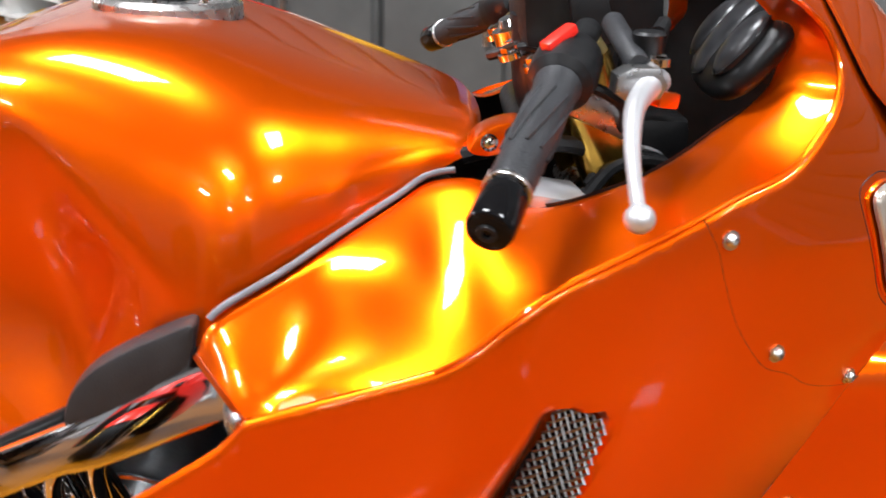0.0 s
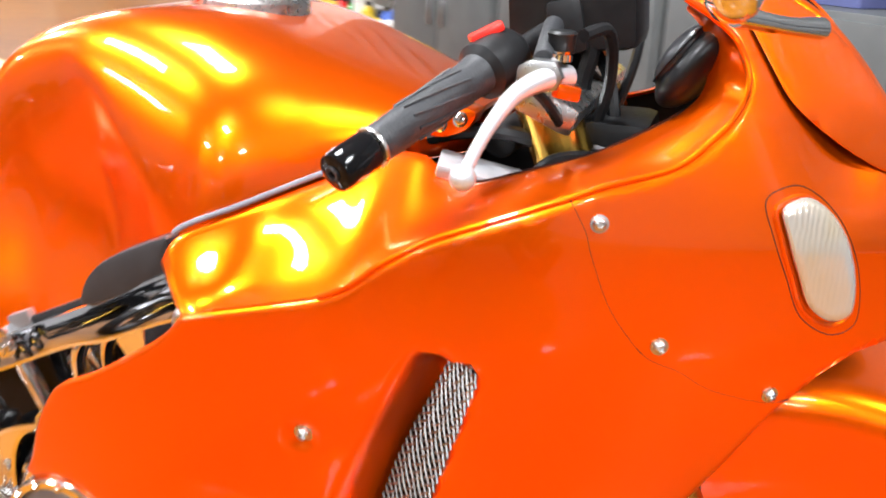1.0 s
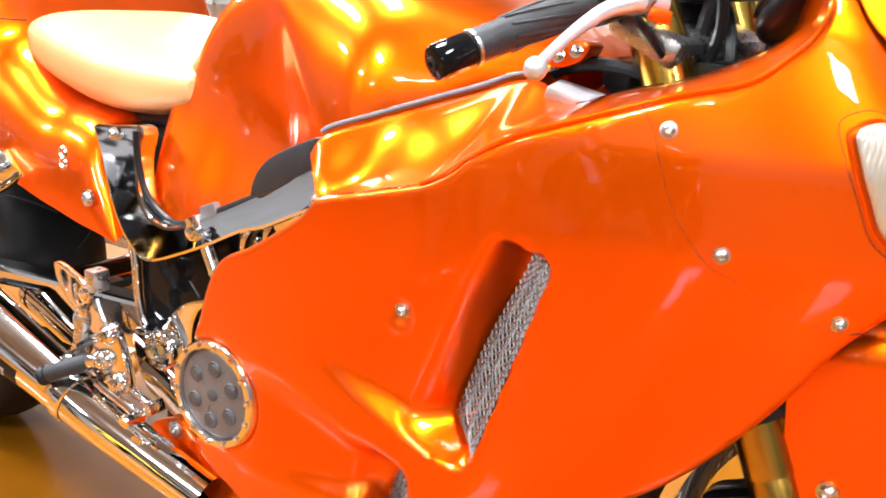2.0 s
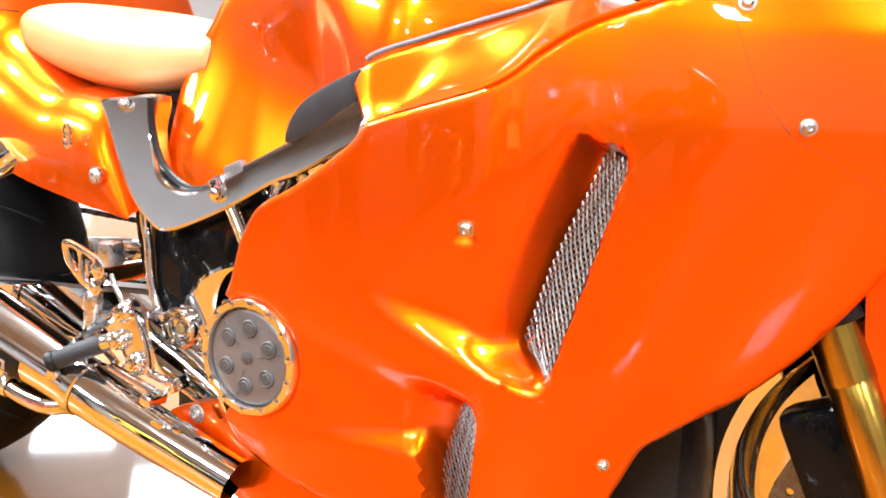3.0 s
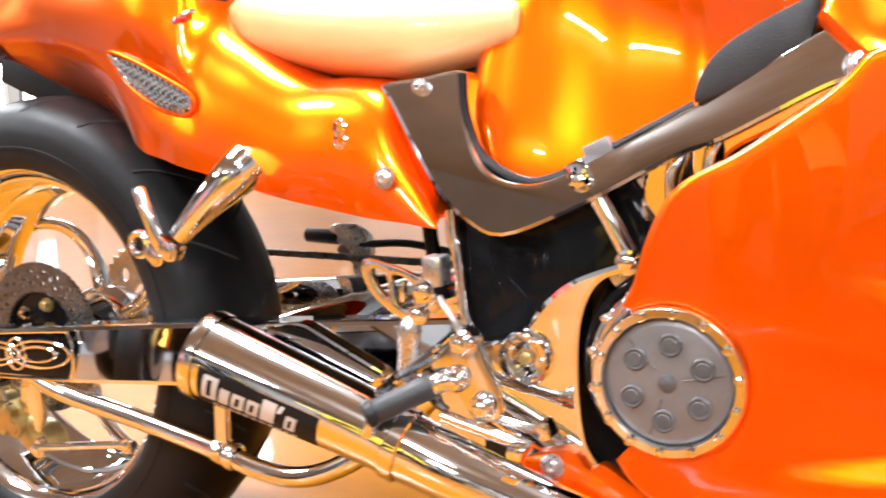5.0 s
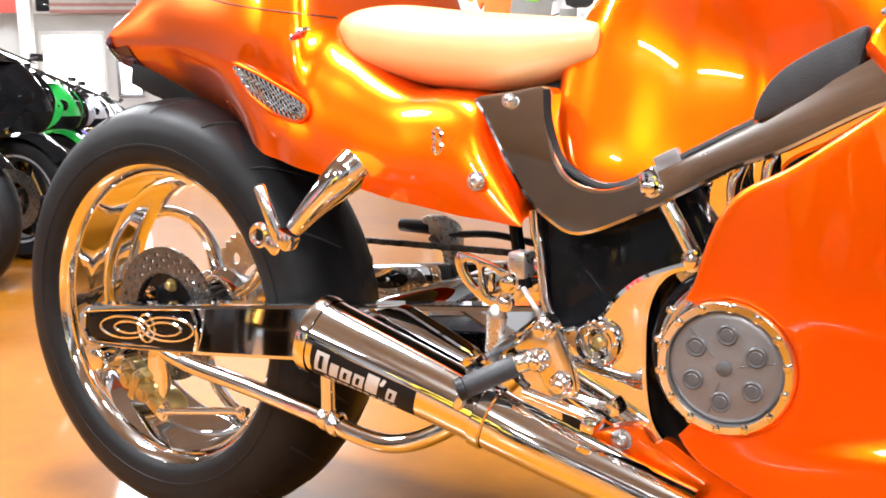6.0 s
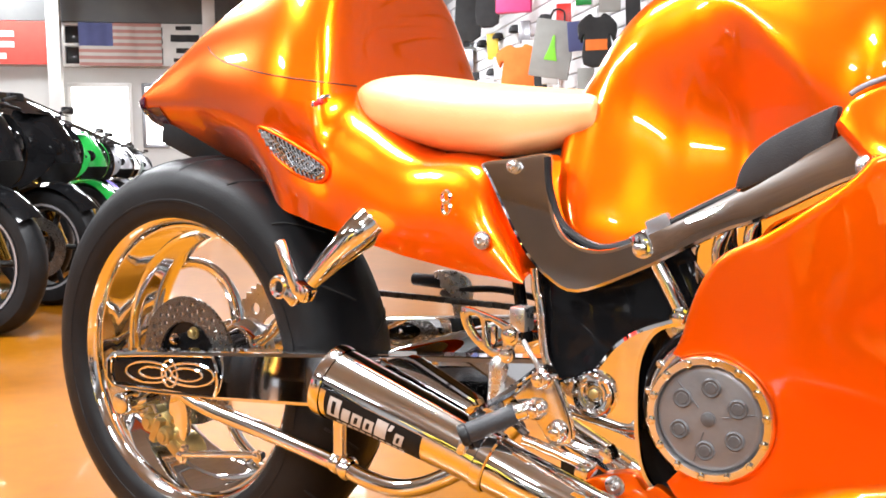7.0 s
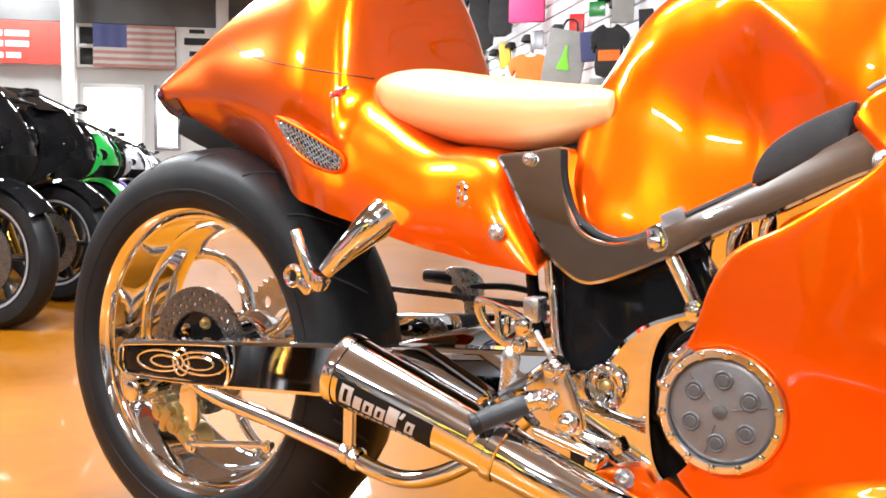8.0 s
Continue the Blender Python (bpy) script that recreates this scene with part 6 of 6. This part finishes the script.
def wall_goods(name, v, z, w, h, material, label, category, d=0.10, shape="shirt", tilt=0.0):
    """Something hanging from a hook on the slat wall."""
    t = thing(name, tuple(ROOM @ Vector((3.42, v, z))), label, category, "goods hanging on the slat wall")
    m = ROOM @ Matrix.Translation((3.42 - 0.5 * w, v, z)) @ pose(0, 0, 0, tilt, 0, 62)
    if shape == "shirt":
        o = spline([(-w / 2, h / 2 - 0.10), (-w / 5, h / 2), (-w / 12, h / 2 - 0.03), (w / 12, h / 2 - 0.03), (w / 5, h / 2), (w / 2, h / 2 - 0.10), (w * 0.42, h / 2 - 0.26), (w * 0.33, h / 2 - 0.2), (w * 0.35, -h / 2), (-w * 0.35, -h / 2), (-w * 0.33, h / 2 - 0.2), (-w * 0.42, h / 2 - 0.26)], 3, closed=True)
        b = plate(o, -d / 2, d / 2, d * 0.3)
        b.transform(pose(0, 0, 0, 0, 0, 90))
        b.transform(m)
        part("cloth", b, material, t)
        hk = tube([m @ Vector((0.06, 0, h / 2 + 0.02)), m @ Vector((0.0, 0, h / 2 + 0.06)), m @ Vector((-0.02, 0, h / 2 - 0.02))], 0.006, 6)
        part("hanger", hk, STEEL, t)
    elif shape == "cap":
        b = lathe([(0.0, 0.09), (0.05, 0.085), (0.085, 0.05), (0.095, 0.0)], (0, 0, 0), (0, 0, 1), 20)
        b.transform(m)
        part("crown", b, material, t)
        b = plate(spline([(-0.08, 0.0), (-0.06, 0.10), (0.0, 0.14), (0.06, 0.10), (0.08, 0.0)], 4), -0.004, 0.004, 0.001)
        b.transform(pose(0, 0, 0, 90, 0, 90))
        b.transform(m)
        part("brim", b, material, t)
    else:
        b = block((d, w, h), (0, 0, 0), 0.01)
        b.transform(m)
        part("pack", b, material, t)
    return t, m


t, m = wall_goods("bag", 9.65, 1.92, 0.42, 0.60, GREY_BAG, "grey shopping bag with a lime print", "bag", 0.06, "box", 10)
b = plate([(-0.07, -0.12), (0.07, -0.12), (0.03, 0.02), (0.01, 0.14), (-0.01, 0.14), (-0.03, 0.02)], -0.004, 0.004, 0.002)
b.transform(pose(-0.034, 0, 0, 0, 0, 90))
b.transform(m)
part("print", b, LIME, t)
for k in (-1, 1):
    h = tube([m @ Vector((0.012 * k, -0.08, 0.29)), m @ Vector((0.012 * k, -0.05, 0.40)), m @ Vector((0.012 * k, 0.05, 0.40)), m @ Vector((0.012 * k, 0.08, 0.29))], 0.008, 6)
    part("handle", h, CLOTH_K, t)
wall_goods("shirt", 10.75, 1.85, 0.52, 0.52, ORCLOTH, "bright orange shirt on a hanger", "shirt")
t, m = wall_goods("jacket", 8.43, 1.86, 0.36, 0.46, CLOTH_K, "black jacket with an orange emblem on a hanger", "jacket", 0.12)
b = block((0.02, 0.20, 0.10), (-0.062, 0, -0.06), 0.006)
b.transform(m)
part("emblem", b, ORCLOTH, t)
wall_goods("shirt", 13.3, 2.95, 0.50, 0.80, CLOTH_K, "black shirt on a hanger", "shirt")
wall_goods("shirt", 12.35, 2.92, 0.42, 0.66, CLOTH_K, "black shirt on a hanger", "shirt")
wall_goods("carton", 11.1, 2.72, 0.42, 0.38, PINK, "pink carton on a hook", "carton", 0.12, "box")
wall_goods("carton", 10.0, 2.78, 0.30, 0.16, RED, "red carton on a hook", "carton", 0.12, "box")
wall_goods("carton", 9.05, 2.34, 0.16, 0.14, GREEN, "green carton on a hook", "carton", 0.10, "box")
for v, z in ((12.58, 2.42), (11.75, 2.40), (10.55, 2.34), (13.45, 2.44), (12.9, 1.98), (9.0, 2.42), (8.7, 2.30), (14.3, 2.2)):
    wall_goods("cap", v, z, 0, 0, CLOTH_K, "dark cap on a hook", "cap", 0, "cap")
rng = random.Random(7)
GOODS_HUES = [CLOTH_K, GREY_BAG, CLOTH_W, CLOTH_B, CLOTH_K, SILVER, YELLOW, CLOTH_K, RED]
GOODS_WORDS = ["black", "grey", "white", "navy", "black", "silver", "yellow", "black", "red"]
for i in range(26):
    v, z = 7.6 + 0.36 * i + rng.uniform(-0.1, 0.1), (1.55, 2.0, 2.3, 1.75)[i % 4] + rng.uniform(-0.06, 0.06)
    k = rng.randrange(len(GOODS_HUES))
    wall_goods("glove_pack", v, z, rng.uniform(0.12, 0.2), rng.uniform(0.22, 0.36), GOODS_HUES[k], GOODS_WORDS[k] + " packed gloves on a hook", "gloves", 0.06, "box", rng.uniform(-4, 4))
t, m = wall_goods("poster", 18.4, 3.30, 0.66, 1.3, CLOTH_W, "white poster with an orange panel", "poster", 0.02, "box")
for z, h in ((0.12, 0.28), (-0.22, 0.30)):
    b = block((0.01, 0.28, h), (-0.014, 0, z), 0.002)
    b.transform(m)
    part("print", b, ORCLOTH, t)
t, m = wall_goods("framed_picture", 15.8, 3.0, 0.30, 0.62, GREY_BAG, "grey picture in a dark frame", "picture", 0.03, "box")
for y, z, w, h in ((0, 0.31, 0.34, 0.04), (0, -0.31, 0.34, 0.04), (0.15, 0, 0.04, 0.62), (-0.15, 0, 0.04, 0.62)):
    b = block((0.04, w, h), (-0.005, y, z), 0.004)
    b.transform(m)
    part("frame", b, CLOTH_K, t)
shelf = thing("wall_shelf", tuple(ROOM @ Vector((3.3, 16.3, 2.45))), "grey wall shelf holding small boxes", "shelf")
part("board", room_block((0.34, 4.6, 0.05), (3.29, 16.3, 2.47), 0.006), GREY_BAG, shelf)
for k in range(4):
    part("bracket", room_block((0.28, 0.03, 0.12), (3.31, 14.3 + 1.3 * k, 2.385), 0.004), STEEL, shelf)
for i in range(9):
    w, h = rng.uniform(0.18, 0.36), rng.uniform(0.14, 0.34)
    k = (i * 2) % len(GOODS_HUES)
    box = thing("carton", tuple(ROOM @ Vector((3.28, 14.3 + 0.47 * i, 2.496))), GOODS_WORDS[k] + " carton standing on the wall shelf", "carton", "cartons on the wall shelf")
    part("box", room_block((0.24, w, h), (3.28, 14.3 + 0.47 * i, 2.497 + h / 2), 0.006), GOODS_HUES[k], box)
    part("lid_flap", room_block((0.245, w + 0.006, 0.025), (3.28, 14.3 + 0.47 * i, 2.497 + h - 0.01), 0.004), GOODS_HUES[k], box)

# counter and cartons along the slat wall
COUNTER = surface("grey_laminate", (0.08, 0.085, 0.085), (0.06, 0.064, 0.064), 0.4, 0.0, 8.0)
for i in range(5):
    v = -0.2 + i * 1.25
    c = thing("display_cabinet", tuple(ROOM @ Vector((3.1, v, 0))), "low grey display cabinet along the wall", "cabinet", "cabinets along the slat wall")
    part("body", room_block((0.55, 1.22, 0.75), (3.15, v, 0.40), 0.008), COUNTER, c)
    part("plinth", room_block((0.48, 1.18, 0.06), (3.17, v, 0.03), 0.004), BLACK, c)
    for j in (-0.3, 0.3):
        dr = part("door", room_block((0.018, 0.58, 0.66), (2.868, v + j, 0.42), 0.004), COUNTER, c)
        part("handle", room_block((0.02, 0.02, 0.14), (2.85, v + j * 0.25, 0.5), 0.004), STEEL, dr)
for v, w, h, mt in ((0.3, 0.35, 0.25, CLOTH_K), (0.8, 0.3, 0.35, GREY_BAG), (1.6, 0.45, 0.22, CLOTH_K), (2.3, 0.3, 0.3, CLOTH_B), (2.9, 0.25, 0.4, YELLOW), (3.3, 0.22, 0.2, CLOTH_W), (3.7, 0.3, 0.25, RED), (4.3, 0.35, 0.3, CLOTH_K), (4.8, 0.25, 0.3, YELLOW)):
    t = thing("carton", tuple(ROOM @ Vector((3.15, v, 0.775))), "packed carton standing on the cabinet", "carton", "cartons on the cabinets")
    part("box", room_block((0.28, w, h), (3.15, v, 0.776 + h / 2), 0.006), mt, t)
    part("lid_flap", room_block((0.285, w + 0.006, 0.03), (3.15, v, 0.776 + h - 0.01), 0.004), mt, t)


# low shelf with coloured bottles against the dark slats
shelf_base = ROOM @ Vector((3.22, 7.05, 0))
low_shelf = thing("low_shelf", shelf_base, "low pale grey metal shelf holding coloured bottles", "shelf")
for z in (0.04, 0.20, 0.52, 0.84):
    part("shelf_board", room_block((0.34, 3.2, 0.025), (3.24, 7.05, z)), WHITE, low_shelf)
for v in (5.46, 6.52, 7.58, 8.64):
    part("shelf_upright", room_block((0.34, 0.03, 0.86), (3.24, v, 0.43)), WHITE, low_shelf)
BOTTLE_HUES = {"yellow": YELLOW, "black": BLACK, "red": RED, "blue": surface("blue_bottle", (0.03, 0.10, 0.45), (0.04, 0.12, 0.5), 0.3, 0.0, 8.0), "white": WHITE, "green": GREEN}
rng = random.Random(31)
for z in (0.2125, 0.5325):
    v = 5.56
    while v < 8.56:
        hue = rng.choice(list(BOTTLE_HUES))
        r, h = rng.uniform(0.035, 0.05), rng.uniform(0.17, 0.26)
        if all(abs(v - q) > 0.08 for q in (6.52, 7.58)):
            at = ROOM @ Vector((3.17 + rng.uniform(-0.04, 0.03), v, z))
            bottle = thing("bottle", at, hue + " plastic bottle on the low shelf", "bottle", "bottles on the low shelf")
            part("body", lathe([(0, 0), (r, 0.002), (r * 1.02, 0.02), (r, h * 0.7), (r * 0.45, h * 0.85), (r * 0.42, h * 0.9), (0, h * 0.9)], at, (0, 0, 1), 16), BOTTLE_HUES[hue], bottle)
            part("cap", lathe([(r * 0.46, h * 0.88), (r * 0.46, h), (0, h + 0.002)], at, (0, 0, 1), 14), WHITE if hue == "black" else BLACK, bottle)
            part("paper_label", lathe([(r * 1.03, h * 0.18), (r * 1.035, h * 0.2), (r * 1.03, h * 0.56), (r * 1.0, h * 0.57)], at, (0, 0, 1), 16), WHITE if hue in ("red", "blue") else YELLOW, bottle)
        v += rng.uniform(0.11, 0.17)
# board with blue and yellow print on a cabinet's front
banner = thing("banner", ROOM @ Vector((2.85, 3.87, 0.18)), "white board with blue and yellow print on the cabinet", "sign")
part("board", room_block((0.016, 0.52, 0.17), (2.849, 3.87, 0.265), 0.003), WHITE, banner)
for k in range(4):
    part("printed_bar", room_block((0.006, 0.085, 0.055), (2.839, 3.68 + 0.125 * k, 0.305), 0.002), BOTTLE_HUES["blue"], banner)
    part("printed_bar", room_block((0.006, 0.09, 0.045), (2.839, 3.69 + 0.12 * k, 0.225), 0.002), YELLOW, banner)

# ---- the row of parked sport motorcycles ----
def small_bike(paint, label, m):
    """A plain sport motorcycle, its front towards +x, standing on its wheels."""
    t = thing("parked_motorcycle", (0, 0, 0), label, "motorcycle", "row of parked motorcycles")
    for x, w, name in ((0.72, 0.06, "front_wheel"), (-0.68, 0.09, "rear_wheel")):
        rim = part(name, lathe([(0.19, -w * 0.8), (0.215, -w * 0.9), (0.21, -w * 0.5), (0.195, 0), (0.21, w * 0.5), (0.215, w * 0.9), (0.19, w * 0.8), (0.185, 0)], (x, 0, 0.30), (0, 1, 0), 32, closed=True), BLACK if paint is not SILVER else SILVER, t)
        part("tyre", lathe([(0.21, -w * 0.8), (0.24, -w), (0.275, -w * 0.9), (0.298, -w * 0.4), (0.302, 0), (0.298, w * 0.4), (0.275, w * 0.9), (0.24, w), (0.21, w * 0.8)], (x, 0, 0.302), (0, 1, 0), 40), RUBBER, rim)
        part("rim_tape", lathe([(0.205, -w * 0.93), (0.217, -w * 0.95)], (x, 0, 0.302), (0, 1, 0), 40), SILVER, rim)
        for i in range(5):
            a = 2 * math.pi * i / 5
            part("spoke", bar((x + 0.03 * math.cos(a), 0, 0.30 + 0.03 * math.sin(a)), (x + 0.195 * math.cos(a), 0, 0.30 + 0.195 * math.sin(a)), 0.014, 8), BLACK, rim)
        part("brake_disc", lathe([(0.09, -w - 0.02), (0.15, -w - 0.02), (0.15, -w - 0.014), (0.09, -w - 0.014)], (x, 0, 0.30), (0, 1, 0), 32, closed=True), DISC_STEEL, rim)
    for sd in (-1, 1):
        part("fork_leg", bar((0.72, 0.10 * sd, 0.30), (0.47, 0.10 * sd, 0.88), 0.026, 12), GOLD, t)
        part("grip", bar((0.42, 0.20 * sd, 0.92), (0.38, 0.34 * sd, 0.90), 0.018, 10), BLACK, t)
        # flank fairing
        o = spline([(0.86, 0.80), (0.72, 0.92), (0.50, 0.90), (0.30, 0.78), (0.05, 0.62), (0.0, 0.42), (0.10, 0.25), (0.36, 0.22), (0.50, 0.36), (0.60, 0.56), (0.80, 0.66)], 4, closed=True)
        part("side_fairing", panel(o, lambda x, z: (x, -0.25 + 0.45 * max(0, x - 0.3) ** 2 + 0.3 * max(0.0, 0.45 - z) ** 2 + 0.25 * max(0.0, z - 0.75) ** 1.5, z), 0.04, 0.006, side=sd), paint, t)
    b = bmesh.new()
    rows = []
    for x, zb, zt, w in spline([(0.30, 0.80, 0.86, 0.06), (0.26, 0.78, 0.93, 0.12), (0.12, 0.74, 0.98, 0.16), (-0.04, 0.72, 0.96, 0.15), (-0.18, 0.72, 0.87, 0.11), (-0.24, 0.74, 0.80, 0.06)], 4):
        rows.append([Vector((x, w * math.copysign(abs(math.cos(a)) ** 0.7, math.cos(a)), (zb + zt) / 2 + (zt - zb) / 2 * math.sin(a))) for a in [2 * math.pi * k / 18 for k in range(18)]])
    grid_faces(b, rows, close_v=True)
    part("fuel_tank", b, paint, t)
    b = bmesh.new()
    rows = []
    for x, zb, zt, w in spline([(-0.22, 0.76, 0.80, 0.10), (-0.34, 0.76, 0.82, 0.13), (-0.46, 0.78, 0.92, 0.14), (-0.62, 0.83, 0.97, 0.12), (-0.86, 0.94, 1.02, 0.05)], 4):
        rows.append([Vector((x, w * math.copysign(abs(math.cos(a)) ** 0.6, math.cos(a)), (zb + zt) / 2 + (zt - zb) / 2 * math.sin(a))) for a in [2 * math.pi * k / 16 for k in range(16)]])
    vs = grid_faces(b, rows, close_v=True)
    b.faces.new(vs[0]), b.faces.new(vs[-1])
    part("tail_cowl", b, paint, t)
    part("seat", block((0.26, 0.24, 0.05), (-0.31, 0, 0.82), 0.02), BLACK, t)
    # nose and screen
    b = bmesh.new()
    rows = []
    for i in range(9):
        s = i / 8
        x, z, w = 0.90 - 0.16 * s ** 1.5, 0.72 + 0.26 * s, 0.06 + 0.13 * math.sin(math.pi * (0.25 + 0.6 * s))
        rows.append([Vector((x - 0.9 * (w * k / 8) ** 2 / w, w * k / 8, z)) for k in range(-8, 9)])
    grid_faces(b, rows)
    bmesh.ops.solidify(b, geom=b.faces[:], thickness=0.005)
    nose = part("nose_cowl", b, paint, t)
    for sd in (-1, 1):
        part("headlight", lathe([(0.0, 0.012), (0.03, 0.008), (0.042, 0.0), (0.042, -0.02)], (0.845, 0.085 * sd, 0.80), (1, 0.45 * sd, 0.3), 20), GLOSS_BLACK, nose)
    b = bmesh.new()
    rows = []
    for i in range(7):
        s = i / 6
        rows.append([Vector((0.76 - 0.26 * s - 0.9 * (0.16 * k / 8) ** 2, (0.17 - 0.06 * s) * k / 8, 0.96 + 0.12 * s)) for k in range(-8, 9)])
    grid_faces(b, rows)
    bmesh.ops.solidify(b, geom=b.faces[:], thickness=0.004)
    part("windscreen", b, GLOSS_BLACK, t)
    for sd in (-1, 1):
        o = spline([(0.66, 0.78), (0.50, 0.80), (0.30, 0.68), (0.12, 0.56), (0.14, 0.50), (0.34, 0.60), (0.52, 0.70)], 4, closed=True)
        part("flank_stripe", panel(o, lambda x, z: (x, -0.253 + 0.45 * max(0, x - 0.3) ** 2 + 0.25 * max(0.0, z - 0.75) ** 1.5, z), 0.04, 0.004, side=sd), STEEL if paint is GLOSS_BLACK else GLOSS_BLACK, t)
        part("mirror", block((0.026, 0.085, 0.04), (0.66, 0.26 * sd, 1.0), 0.0125), BLACK, t)
        part("mirror_stem", bar((0.70, 0.15 * sd, 0.98), (0.67, 0.25 * sd, 1.0), 0.008, 8), BLACK, t)
    part("engine", block((0.46, 0.36, 0.38), (0.12, 0, 0.46), 0.04), BLACK, t)
    part("frame", block((0.62, 0.30, 0.10), (0.02, 0, 0.70), 0.03, (0, -14, 0)), SATIN, t)
    part("swingarm", block((0.56, 0.26, 0.06), (-0.45, 0, 0.33), 0.015), SATIN, t)
    part("muffler", tube([(-0.20, -0.17, 0.30), (-0.42, -0.20, 0.42), (-0.70, -0.21, 0.52)], [0.03, 0.055, 0.05], 16), SATIN, t)
    # front fender
    b = bmesh.new()
    grid_faces(b, [[Vector((0.72 + (0.335 - 0.03 * (k / 5) ** 2) * math.cos(a), 0.075 * k / 5, 0.30 + (0.335 - 0.03 * (k / 5) ** 2) * math.sin(a))) for k in range(-5, 6)] for a in np.linspace(radians(35), radians(140), 14)])
    bmesh.ops.solidify(b, geom=b.faces[:], thickness=0.004)
    part("front_fender", b, paint, t)
    t.matrix_basis = m
    return t


PURPLE = surface("violet_paint", (0.12, 0.08, 0.5), (0.15, 0.1, 0.55), 0.2, 0.0, 5.0, coat=0.8)
kinds = {"black": GLOSS_BLACK, "silver": SILVER, "bright green": GREEN, "blue": BLUE, "red": RED, "violet": PURPLE, "yellow": YELLOW, "white": WHITE}
row = ["black", "black", "black", "silver", "bright green", "black", "violet", "silver", "silver", "white", "black", "bright green", "silver", "white"]
for i, hue in enumerate(row):
    v = 4.2 + 0.84 * i
    u = -1.05 - 0.045 * i + 0.10 * math.sin(i * 1.7)
    hd = radians(-32)
    small_bike(kinds[hue], hue + " sport motorcycle parked in the row", ROOM @ pose(u - 0.72 * math.cos(hd), v - 0.72 * math.sin(hd), 0, 0, 0, -32 + 6 * math.sin(i * 2.3)))
# a second row out of view, added to darken and colour the chrome's reflections
for i, hue in enumerate(["black", "silver", "black", "red", "black", "yellow", "silver", "black"]):
    small_bike(kinds[hue], hue + " sport motorcycle added out of view across the aisle", pose(-5.5 + 0.95 * i, -3.5 - 0.12 * math.sin(i * 2.1), 0, 0, 0, 62 + 5 * math.sin(i * 1.9)))
